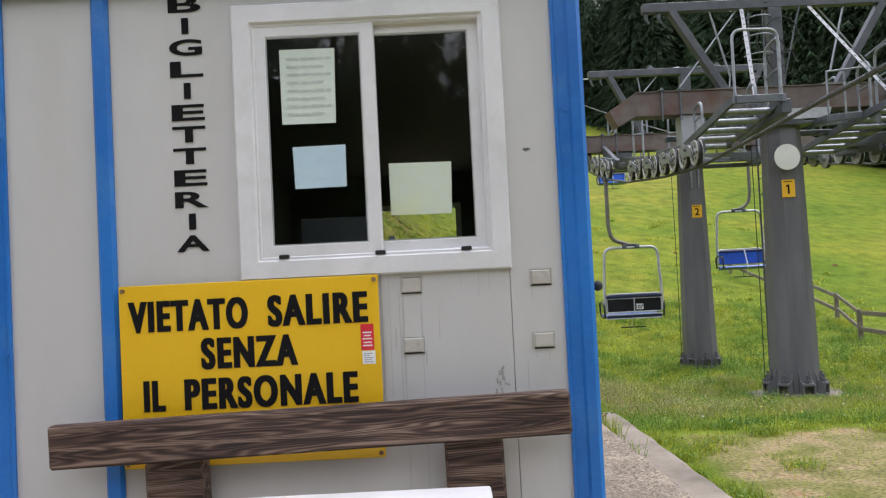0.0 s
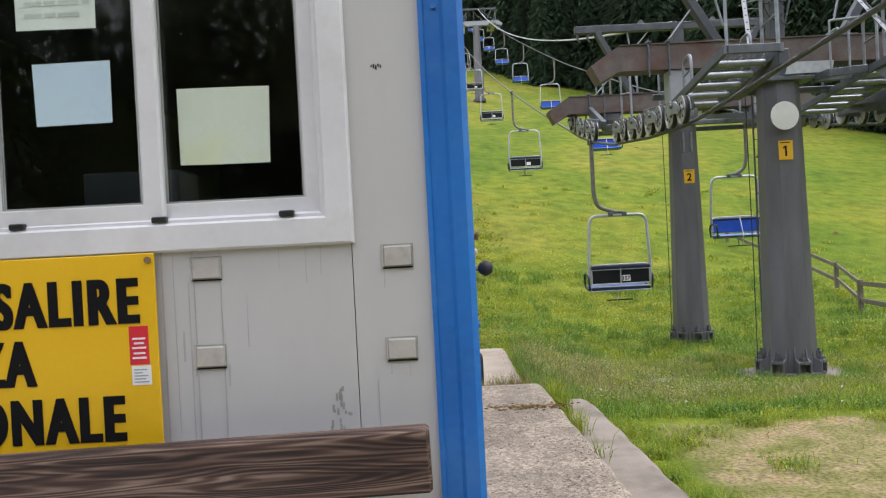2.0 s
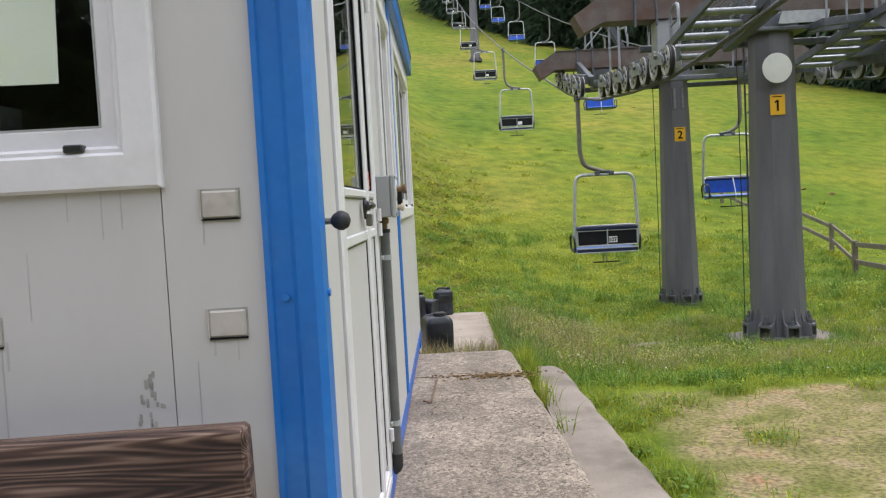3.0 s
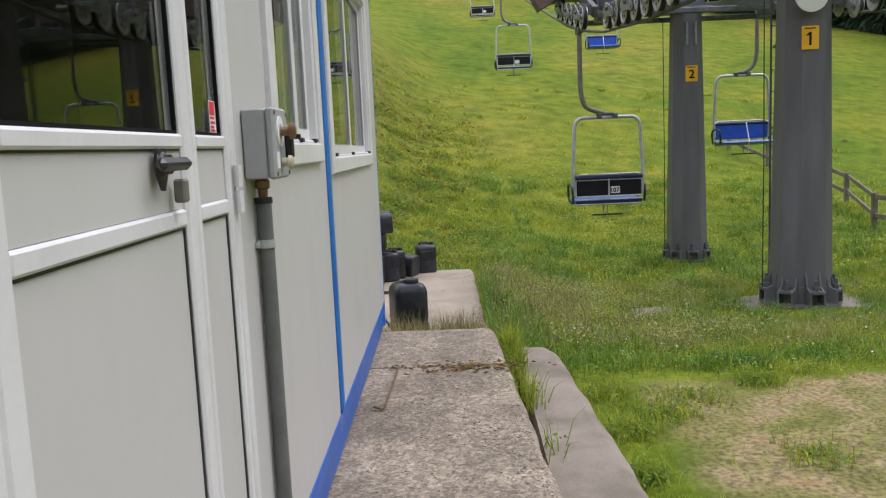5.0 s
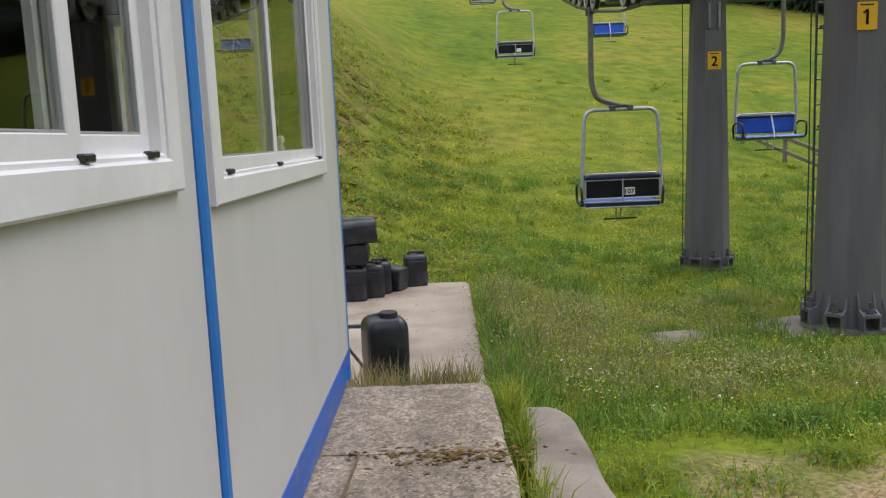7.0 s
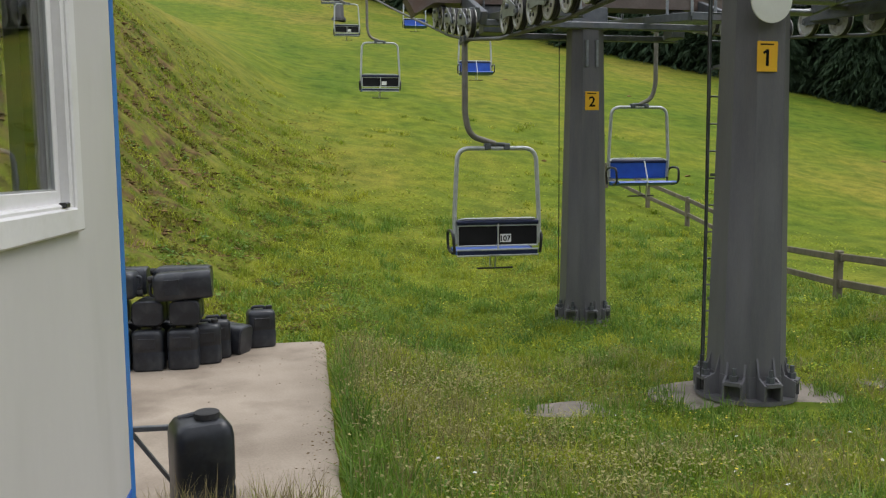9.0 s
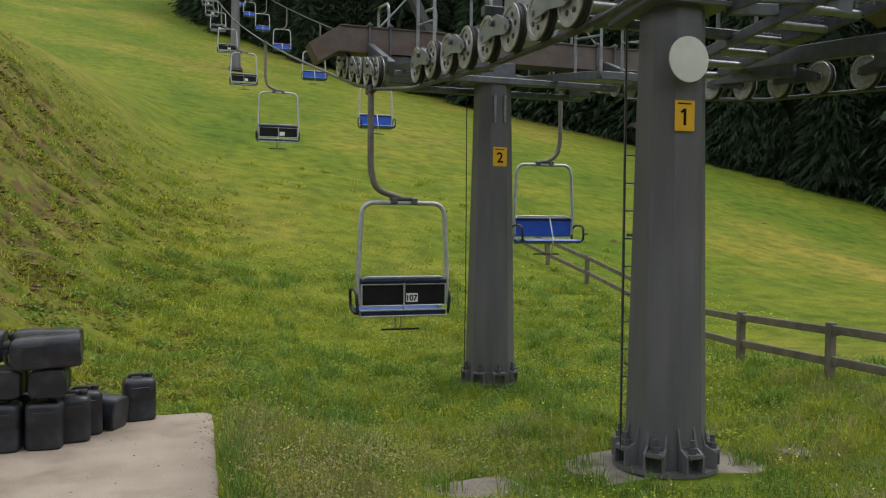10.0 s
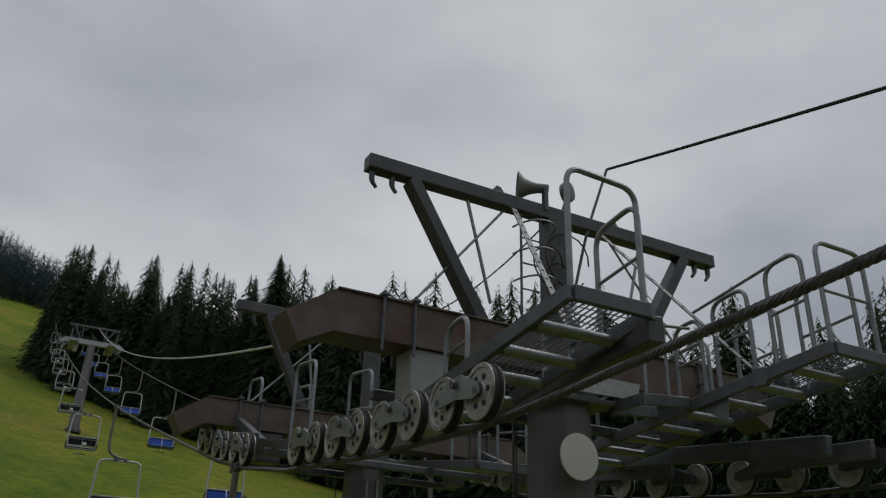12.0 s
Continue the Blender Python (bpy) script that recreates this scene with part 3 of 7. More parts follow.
def build_ground():
    xs, ys = spread(-420, 520, -10, 14, 0.22, 1.09), spread(-260, 900, 4, 40, 0.22, 1.07)
    gx, gy = np.meshgrid(xs, ys)
    gz = height(gx, gy)
    bank = smooth01((0.9 - gx) / 3.0) * smooth01((gy - 15.0) / 2.5) * (1 - smooth01((gy - 30) / 16)) * smooth01((gx + 14) / 5)
    # clods and small terraces on the bank
    clods = np.array([noise.noise((x * 0.9, y * 1.6, 3.0)) + 0.5 * noise.noise((x * 2.3, y * 3.1, 9.0)) if b > 0.02 else 0.0 for x, y, b in zip(gx.ravel(), gy.ravel(), bank.ravel())]).reshape(gx.shape)
    gz = gz + bank * 0.24 * clods
    dirt = smooth01((gx - 1.75) / 0.6) * smooth01((8.0 - gx) / 2.5) * smooth01((gy - 3.5) / 1.5) * smooth01((9.35 + 0.05 * (gx - 2) - gy) / 0.55)
    n, k = len(xs), len(ys)
    me = bpy.data.meshes.new("ground")
    v = np.stack([gx, gy, gz], -1).reshape(-1, 3)
    i = (np.arange(k - 1)[:, None] * n + np.arange(n - 1)[None, :]).ravel()
    me.from_pydata(v.tolist(), [], np.stack([i, i + 1, i + 1 + n, i + n], -1).tolist())
    col = me.color_attributes.new("soil", "FLOAT_COLOR", "POINT")
    rgba = np.stack([dirt.ravel(), 0.92 * bank.ravel(), 0 * dirt.ravel(), 1 + 0 * dirt.ravel()], -1)
    col.data.foreach_set("color", rgba.ravel())
    me.materials.append(MEADOW)
    me.polygons.foreach_set("use_smooth", [True] * len(me.polygons))
    tagged(new("ground", me), "green alpine meadow with a bare dirt patch and an earth bank", "ground", "", "structure")


build_ground()


def slab_edge(y):
    return 1.155 + 0.055 * (9.1 - y)


def build_slab(name, y0, y1, x0, edge, top, bottom, material, label, rough=0.006, end_wear=0.02):
    """A cast slab with an uneven top, a worn right edge and upright sides."""
    ny, nx = max(2, int((y1 - y0) / 0.09)), 26
    m = Mesh()
    rows = []
    for j in range(ny + 1):
        y = y0 + (y1 - y0) * j / ny
        x1 = edge(y) + 0.018 * noise.noise((0, y * 3, 5))
        row = []
        for i in range(nx + 1):
            u = i / nx
            x = x0 + (x1 - x0) * (1 - (1 - u) ** 2)
            wear = 0.03 * max(0, 1 - (x1 - x) / 0.05) + end_wear * max(0, 1 - (y1 - y) / 0.06)
            row.append((x, y + (0.02 * noise.noise((x * 4, 0, 2)) if j in (0, ny) else 0), top + rough * noise.noise((x * 5, y * 5, 1)) + 0.5 * rough * noise.noise((x * 17, y * 17, 4)) - wear))
        rows.append(row)
    m.v = [p for r in rows for p in r]
    w = nx + 1
    m.f = [(j * w + i, j * w + i + 1, (j + 1) * w + i + 1, (j + 1) * w + i) for j in range(ny) for i in range(nx)]
    rim = [j * w + nx for j in range(ny + 1)] + [ny * w + i for i in range(nx - 1, -1, -1)]
    rim = [i for i in range(w)] + rim[1:] + [j * w for j in range(ny - 1, 0, -1)]
    o = len(m.v)
    m.v += [(m.v[i][0], m.v[i][1], bottom) for i in rim]
    k = len(rim)
    m.f += [(rim[a], o + a, o + (a + 1) % k, rim[(a + 1) % k]) for a in range(k)]
    return solo(name, m, material, label, "pavement", "structure", 60)


build_slab("pavement_1", -6.0, 8.02, -6.0, slab_edge, 0.0, -0.9, CONCRETE, "rough exposed-aggregate concrete walkway beside the cabin", end_wear=0.001)
build_slab("pavement_2", 8.0205, 9.15, -6.0, slab_edge, 0.004, -0.9, CONCRETE, "worn end of the concrete walkway with a step down")
build_slab("pavement_3", 9.16, 15.05, -6.0, lambda y: 1.045 + 0.025 * (15.05 - y), -0.43, -1.2, PALE_CONCRETE, "pale lower concrete slab with dirt along its edge", 0.004)
build_slab("kerb", 2.0, 9.2, 1.34, lambda y: 1.63 + 0.05 * (9.2 - y) - 0.07 * max(0, (y - 8.95) / 0.25) ** 2, -0.18, -0.9, KERB_CONCRETE, "cracked concrete kerb at the edge of the grass", 0.008)


# ---- ticket cabin ----
CX0, CX1, CY0, CY1, CTOP = -1.843, 0.455, 3.13, 9.10, 2.635
cabin = thing("ticket_cabin", (-0.73, 5.7, 0.0), "white panelled ticket cabin with blue corner posts", "cabin")


def cpart(name, mesh, material, parent=None, label="", smooth=35):
    return part(name, mesh, material, parent or cabin, label, True, smooth)


front = lambda u, s, z: (u, CY0 + 0.05 * s, z)
side = lambda u, s, z: (CX1 - 0.05 * s, u, z)
back = lambda u, s, z: (u, CY1 - 0.05 * s, z)
left = lambda u, s, z: (CX0 + 0.05 * s, u, z)
WF = (-0.856, 0.170, 1.492, 2.545)
W1 = (5.25, 6.19, 1.405, 2.46)
W2 = (6.47, 8.45, 1.345, 2.46)
for u0, u1, holes in ((-1.79, -1.412, []), (-1.352, 0.172, [(WF[0], 0.172, WF[2], WF[3])]), (0.1745, 0.42, [])):
    cpart("wall_panel", Mesh().panel(u0, u1, 0.26, CTOP, holes, front), WHITE_PANEL, smooth=0)
for u0, u1, holes in ((3.23, 3.66, []), (4.806, 6.345, [W1]), (6.405, 9.02, [W2])):
    cpart("wall_panel", Mesh().panel(u0, u1, 0.26, CTOP, holes, lambda u, s, z: side(u, s, z)), WHITE_PANEL, smooth=0)
cpart("wall_panel", Mesh().panel(3.66, 4.806, 2.42, CTOP, [], side), WHITE_PANEL, smooth=0)
cpart("wall_panel", Mesh().panel(CX0 + 0.1, CX1 - 0.1, 0.26, CTOP, [(-0.84, 0.13, 1.3, 2.26)], back), WHITE_PANEL, smooth=0)
cpart("wall_panel", Mesh().panel(CY0 + 0.1, CY1 - 0.1, 0.26, CTOP, [], left), WHITE_PANEL, smooth=0)
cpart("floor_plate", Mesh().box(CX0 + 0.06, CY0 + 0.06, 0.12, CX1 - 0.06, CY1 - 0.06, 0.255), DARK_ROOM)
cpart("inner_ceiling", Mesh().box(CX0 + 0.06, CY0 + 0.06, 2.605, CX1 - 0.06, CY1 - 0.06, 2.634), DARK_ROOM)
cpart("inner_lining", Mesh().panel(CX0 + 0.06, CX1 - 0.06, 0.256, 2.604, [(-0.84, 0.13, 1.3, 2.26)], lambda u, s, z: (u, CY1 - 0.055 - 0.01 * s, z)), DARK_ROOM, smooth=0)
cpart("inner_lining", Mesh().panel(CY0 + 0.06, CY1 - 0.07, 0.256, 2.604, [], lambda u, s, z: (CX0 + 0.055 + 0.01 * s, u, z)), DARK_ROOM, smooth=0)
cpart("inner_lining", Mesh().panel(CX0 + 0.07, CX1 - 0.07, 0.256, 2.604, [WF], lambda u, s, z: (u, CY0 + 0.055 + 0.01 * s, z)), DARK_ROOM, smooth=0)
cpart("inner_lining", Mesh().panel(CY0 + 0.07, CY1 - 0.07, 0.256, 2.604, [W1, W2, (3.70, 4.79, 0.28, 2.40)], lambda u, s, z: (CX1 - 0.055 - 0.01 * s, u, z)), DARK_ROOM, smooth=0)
cpart("roof", Mesh().box(CX0 - 0.05, CY0 - 0.06, 2.785, CX1 + 0.05, CY1 + 0.05, 2.83, 0.01), GALV, label="flat sheet metal roof")
for a in ((CX0 - 0.04, CY0 - 0.055, CX1 + 0.04, CY0 + 0.02), (CX0 - 0.04, CY1 - 0.02, CX1 + 0.04, CY1 + 0.045), (CX1 - 0.03, CY0 + 0.022, CX1 + 0.042, CY1 - 0.022), (CX0 - 0.04, CY0 + 0.022, CX0 + 0.03, CY1 - 0.022)):
    cpart("fascia", Mesh().box(a[0], a[1], 2.637, a[2], a[3], 2.784, 0.006), BLUE_PAINT, label="blue painted roof fascia")


def corner_post(x, y, sx, sy, label):
    """A folded sheet corner: a face on each side with a shallow ridge along the middle and a rolled lip."""
    outline = [(0, 0.002), (0.078, 0.002), (0.078, -0.012), (0.066, -0.013), (0.062, -0.007), (0.022, -0.011), (0.012, -0.021), (-0.024, -0.025), (-0.040, -0.012), (-0.040, 0.055), (-0.028, 0.060), (-0.028, 0.085), (-0.018, 0.112), (0, 0.112)]
    poly = [(x - sx * a, y + sy * b, 0.06) for a, b in outline]
    if sx * sy > 0:
        poly = poly[::-1]
    return cpart("corner_post", Mesh().prism(poly[::-1], (0, 0, CTOP - 0.06)), BLUE_PAINT, label=label)


corner_post(CX1, CY0 - 0.002, 1, 1, "glossy blue folded steel corner post")
corner_post(CX0, CY0 - 0.002, -1, 1, "glossy blue folded steel corner post")
corner_post(CX1 - 0.044, CY1 + 0.002, 1, -1, "glossy blue folded steel corner post")
corner_post(CX0, CY1 + 0.002, -1, -1, "glossy blue folded steel corner post")
cpart("joint_strip", Mesh().box(-1.416, CY0 - 0.022, 0.27, -1.348, CY0 + 0.03, CTOP, 0.012), BLUE_PAINT, label="blue vertical joint cover")
cpart("joint_strip", Mesh().box(CX1 - 0.03, 6.347, 0.27, CX1 + 0.016, 6.403, CTOP, 0.010), BLUE_PAINT, label="blue vertical joint cover")
cpart("skirt", Mesh().prism([(CX1 - 0.06, CY0 + 0.09, 0.02), (CX1 - 0.028, CY0 + 0.09, 0.02), (CX1 - 0.020, CY0 + 0.09, 0.17), (CX1 + 0.004, CY0 + 0.09, 0.185), (CX1 + 0.004, CY0 + 0.09, 0.258), (CX1 - 0.06, CY0 + 0.09, 0.258)], (0, CY1 - CY0 - 0.18, 0)), SKIRT_BLUE, label="blue steel base beam, scuffed")
cpart("skirt", Mesh().box(CX0, CY0 - 0.03, 0.03, CX1 - 0.03, CY0 + 0.02, 0.25, 0.01), SKIRT_BLUE, label="blue steel base beam")
cpart("skirt", Mesh().box(CX0, CY1 - 0.02, 0.03, CX1 - 0.03, CY1 + 0.03, 0.25, 0.01), SKIRT_BLUE, label="blue steel base beam")
cpart("skirt", Mesh().box(CX0 - 0.03, CY0 + 0.03, 0.03, CX0 + 0.02, CY1 - 0.03, 0.25, 0.01), SKIRT_BLUE, label="blue steel base beam")
cpart("bearer", Mesh().box(CX0 + 0.1, CY0 + 0.3, 0.0, CX1 - 0.1, CY0 + 0.5, 0.12), CONCRETE)
cpart("bearer", Mesh().box(CX0 + 0.1, CY1 - 0.5, 0.0, CX1 - 0.1, CY1 - 0.3, 0.12), CONCRETE)
for x, y, ax in ((-1.782, CY0 - 0.020, "y"), (-1.782, CY0 - 0.020, "y2"), (0.418, CY0 - 0.020, "y"), (0.418, CY0 - 0.020, "y2"), (CX1 + 0.046, 3.165, "x")):
    z = {"y": 1.245, "y2": 2.085, "x": 1.245}[ax]
    ax = ax[0]
    q = (x, y + 0.02, z) if ax == "y" else (x - 0.02, y, z)
    cpart("bolt", Mesh().rod((x, y, z), q, 0.008, 8), BLUE_PAINT)


def ring_frame(u0, u1, z0, z1, w, d0, d1, place, bev=0.006):
    """One mitred frame round an opening with eased front edges; place maps (u, depth in metres outward, z)."""
    c = min(bev, w * 0.3)
    prof = [(0, d0), (0, d1 - c), (c, d1), (w - c, d1), (w, d1 - c), (w, d0)]
    rings = []
    for cu, cz, su, sz in ((u0, z0, 1, 1), (u1, z0, -1, 1), (u1, z1, -1, -1), (u0, z1, 1, -1)):
        rings.append([place(cu + su * a, d, cz + sz * a) for a, d in prof])
    m, n = Mesh(), len(prof)
    for i in range(4):
        m.v += rings[i]
    m.f = [(i * n + j, ((i + 1) % 4) * n + j, ((i + 1) % 4) * n + (j + 1) % n, i * n + (j + 1) % n) for i in range(4) for j in range(n)]
    return m


def sliding_window(name, W, place, split, label, glass_label=""):
    """An aluminium slider: outer frame, sill, two sashes with panes, drain slots."""
    win = cpart(name, ring_frame(W[0] - 0.012, W[1] + 0.012, W[2] - 0.012, W[3] + 0.01, 0.075, -0.03, 0.022, place), WHITE_FRAME, label=label)
    part("frame", ring_frame(W[0] + 0.055, W[1] - 0.055, W[2] + 0.055, W[3] - 0.058, 0.022, -0.04, 0.010, place), WHITE_FRAME, win, "", True)
    z0, z1 = W[2] + 0.062, W[3] - 0.062
    for a, b, dd in ((W[0] + 0.062, split + 0.03, 0.006), (split - 0.03, W[1] - 0.062, -0.022)):
        sash = part("sash", ring_frame(a, b, z0, z1, 0.058, dd - 0.022, dd, place), WHITE_FRAME, win, "", True)
        p, q = place(a + 0.05, dd - 0.014, z0 + 0.05), place(b - 0.05, dd - 0.009, z1 - 0.05)
        pane = part("pane", Mesh().box(*p, *q), PANE, sash, "clear window glass", True)
        pane.visible_shadow = False
        part("gasket", ring_frame(a + 0.056, b - 0.056, z0 + 0.056, z1 - 0.056, 0.004, dd - 0.012, dd - 0.002, place, 0), BOX_GREY, sash, "", True)
    for u in (W[0] + 0.14, split + 0.0, W[1] - 0.18):
        p, q = place(u, 0.0, W[2] + 0.066), place(u + 0.040, 0.0228, W[2] + 0.082)
        part("drain_slot", Mesh().box(*p, *q, 0.003), BLACK_PLASTIC, win, "", True)
    return win


pf = lambda u, d, z: (u, CY0 - d, z)
ps = lambda u, d, z: (CX1 + d, u, z)
sliding_window("window", WF, pf, -0.343, "white aluminium sliding ticket window with taped notices")
sliding_window("window", W1, ps, 5.695, "white aluminium sliding window")
sliding_window("window", W2, ps, 7.31, "wide white aluminium sliding window")
bw = cpart("window", ring_frame(-0.85, 0.14, 1.29, 2.27, 0.07, -0.05, 0.02, lambda u, d, z: (u, CY1 + d, z)), WHITE_FRAME, label="white framed rear window")
part("mullion", Mesh().box(-0.36, CY1 - 0.04, 1.361, -0.25, CY1 + 0.012, 2.199), GANTRY_AND_SHADED_GREY, bw, "dark upright bar")
for u0, u1 in ((-0.78, -0.365), (-0.245, 0.07)):
    part("pane", Mesh().box(u0, CY1 - 0.02, 1.36, u1, CY1 - 0.014, 2.20), PANE, bw, "clear window glass", True).visible_shadow = False

# the door of two leaves
door = cpart("door", ring_frame(3.665, 4.80, 0.262, 2.415, 0.045, -0.03, 0.014, ps), WHITE_FRAME, label="white two-leaf aluminium door, shut")
for a, b in ((3.715, 4.468), (4.472, 4.75)):
    w = 0.055 if b - a > 0.5 else 0.03
    leaf = part("door_leaf", ring_frame(a, b, 0.31, 2.365, w, -0.02, 0.012, ps), WHITE_FRAME, door, "", True)
    part("rail", Mesh().box(*ps(a + w, -0.02, 1.302), *ps(b - w, 0.010, 1.336), 0.005), WHITE_FRAME, leaf, "", True)
    part("rail", Mesh().box(*ps(a + w, -0.02, 1.452), *ps(b - w, 0.012, 1.480), 0.005), WHITE_FRAME, leaf, "", True)
    part("infill_panel", Mesh().box(*ps(a + w, -0.016, 1.337), *ps(b - w, 0.002, 1.451)), WHITE_PANEL, leaf, "", True)
    part("infill_panel", Mesh().box(*ps(a + w, -0.016, 0.365), *ps(b - w, 0.000, 1.301)), WHITE_PANEL, leaf, "", True)
    # Thin dark strips drawn as gaps, right of the panel and below each rail.
    part("seal", Mesh().box(*ps(b - w - 0.007, -0.004, 0.366), *ps(b - w - 0.0005, 0.0035, 1.300)), BLACK_PLASTIC, leaf, "dark gap line at the panel edge", True)
    part("seal", Mesh().box(*ps(a + w + 0.002, -0.004, 1.2965), *ps(b - w - 0.008, 0.003, 1.3010)), BLACK_PLASTIC, leaf, "dark gap line at the panel edge", True)
    part("seal", Mesh().box(*ps(a + w + 0.002, -0.004, 1.4480), *ps(b - w - 0.001, 0.005, 1.4515)), BLACK_PLASTIC, leaf, "dark gap line at the panel edge", True)
    pane = part("pane", Mesh().box(*ps(a + w, -0.010, 1.481), *ps(b - w, -0.005, 2.31)), PANE, leaf, "clear door glass", True)
    pane.visible_shadow = False
    part("gasket", ring_frame(a + w, b - w, 1.481, 2.31, 0.006, -0.006, 0.002, ps, 0), BLACK_INK, leaf, "", True)
handle = part("handle", Mesh().box(*ps(4.205, 0.028, 1.412), *ps(4.352, 0.048, 1.436), 0.009).rod(ps(4.270, 0.012, 1.424), ps(4.270, 0.034, 1.424), 0.018, 12), BLACK_PLASTIC, door, "black plastic lever handle", True)
part("handle_plate", Mesh().prism([ps(4.252, 0.012, 1.440), ps(4.260, 0.012, 1.452), ps(4.282, 0.012, 1.452), ps(4.290, 0.012, 1.440), ps(4.290, 0.012, 1.405), ps(4.271, 0.012, 1.378), ps(4.252, 0.012, 1.405)], (0.009, 0, 0)), BLACK_PLASTIC, handle, "", True)
part("rosette", Mesh().lathe([(0.024, 0), (0.026, 0.006), (0.018, 0.014)], 16, Matrix.Translation(ps(4.270, 0.012, 1.424)) @ pose(0, 0, 0, 0, 90, 0)), BLACK_PLASTIC, handle, "", True)
part("lock", Mesh().box(*ps(4.335, 0.012, 1.352), *ps(4.362, 0.034, 1.396), 0.004), CHAIR_ARM, door, "dull metal lock cylinder", True)
for z in (0.45, 1.30, 1.36, 2.2):
    part("hinge", Mesh().rod(ps(4.765, 0.022, z), ps(4.765, 0.022, z + 0.052), 0.011, 10), WHITE_FRAME, door, "", True)
decal = part("sticker", Mesh().box(*ps(4.660, -0.0045, 1.486), *ps(4.707, -0.0035, 1.558)), WHITE_STICKER, door, "small red and white sticker", True)
part("red_field", Mesh().box(*ps(4.662, -0.0034, 1.526), *ps(4.700, -0.0028, 1.556)), RED_STICKER, decal, "", True)
for k, (w, z) in enumerate(((0.030, 1.517), (0.034, 1.507), (0.026, 1.497), (0.032, 1.489))):
    part("print_bar", Mesh().box(*ps(4.664, -0.0034, z), *ps(4.664 + w, -0.0028, z + 0.006)), RED_STICKER, decal, "unreadable red print", True)
knob = cpart("door_stop", Mesh().lathe([(0.004, -0.02), (0.015, -0.012), (0.021, 0), (0.021, 0.008), (0.014, 0.020), (0.003, 0.024)], 16, Matrix.Translation((0.522, 3.21, 1.393)) @ pose(0, 0, 0, 0, 90, 0)), RUBBER, label="round black rubber stop")
part("stem", Mesh().rod((0.46, 3.21, 1.393), (0.51, 3.21, 1.393), 0.007, 8), CHAIR_ARM, knob, "", True)

SEAM = surface("faint_seam", (0.36, 0.355, 0.34), (0.46, 0.45, 0.44), 0.6, scale=9, bump=0.0)
TAB_PAINT = surface("yellowed_tab_paint", (0.40, 0.37, 0.33), (0.49, 0.455, 0.41), 0.55, scale=14, bump=0.06, stain=(0.27, 0.25, 0.21), stain_scale=20, stain_amount=0.5)
# welded tabs of the old shutter on the front panel
for x, z in ((-0.212, 1.432), (0.292, 1.440), (-0.212, 1.200), (0.292, 1.196)):
    cpart("bracket_tab", Mesh().box(x - 0.038, CY0 - 0.007, z - 0.028, x + 0.038, CY0 + 0.002, z + 0.028, 0.005).rod((x - 0.040, CY0 - 0.004, z - 0.031), (x - 0.040, CY0 - 0.004, z + 0.031), 0.003, 6), TAB_PAINT, label="painted steel tab with dirt streaks")
for x in (-0.247, -0.177):
    cpart("cover_seam", Mesh().box(x - 0.0012, CY0 - 0.0022, 0.27, x + 0.0012, CY0 + 0.001, 1.48), SEAM)

# lettering on the front
for i, ch in enumerate("BIGLIETTERIA"):
    cpart("letter", text_mesh(ch, 0.086, BLACK_INK, 0.128 if ch != "I" else 0.026), BLACK_INK).matrix_basis = Matrix.Translation((-1.050, CY0 - 0.003, 2.546 - i * 0.0854))

# dirt that ran down from the tabs, the window sill and the sign
DIRT = surface("grey_dirt", (0.22, 0.22, 0.18), (0.42, 0.415, 0.38), 0.9, scale=40, bump=0.0)
for x, z0, z1, w in ((-0.262, 0.95, 1.40, 0.004), (-0.330, 0.95, 1.48, 0.006), (-0.300, 1.0, 1.47, 0.003), (-0.165, 1.12, 1.18, 0.006), (-0.11, 1.22, 1.36, 0.003), (0.05, 1.38, 1.48, 0.003), (0.09, 1.40, 1.48, 0.003), (-0.02, 1.42, 1.48, 0.002), (0.225, 0.98, 1.12, 0.003), (0.262, 1.13, 1.168, 0.005), (0.31, 1.12, 1.168, 0.003), (0.255, 1.36, 1.412, 0.003), (-0.28, 1.19, 1.27, 0.007), (-0.25, 1.15, 1.172, 0.009)):
    cpart("dirt_streak", Mesh().prism([(x - w / 2, CY0 - 0.0008, z0), (x + w / 3, CY0 - 0.0008, z0), (x + w / 2, CY0 - 0.0008, z1), (x - w / 3, CY0 - 0.0008, z1)], (0, 0.0007, 0)), SEAM)
drops = random.Random(3)
for k in range(26):
    x, z = drops.gauss(0.128, 0.013), drops.uniform(0.93, 1.10)
    cpart("dirt_spot", Mesh().box(x - 0.003, CY0 - 0.0009, z - 0.008, x + 0.003, CY0 - 0.0001, z + drops.uniform(0, 0.012)), DIRT)
# Thin outline on three sides of each tab, black along the bottom.
for x, z in ((-0.212, 1.432), (0.292, 1.440), (-0.212, 1.200), (0.292, 1.196)):
    cpart("dirt_edge", Mesh().box(x - 0.040, CY0 - 0.0055, z - 0.032, x + 0.040, CY0 - 0.0002, z - 0.0282), BLACK_INK)
    cpart("dirt_edge", Mesh().box(x - 0.043, CY0 - 0.0015, z + 0.0285, x + 0.042, CY0 - 0.0002, z + 0.032), DIRT)
    cpart("dirt_edge", Mesh().box(x + 0.0385, CY0 - 0.0015, z - 0.028, x + 0.042, CY0 - 0.0002, z + 0.028), DIRT)
for k in range(5):
    cpart("paint_chip", Mesh().box(0.247 + 0.006 * k, CY0 - 0.0012, 1.938 - 0.004 * (k % 3), 0.251 + 0.006 * k, CY0 - 0.0002, 1.943 + 0.003 * (k % 2)), BLACK_INK)

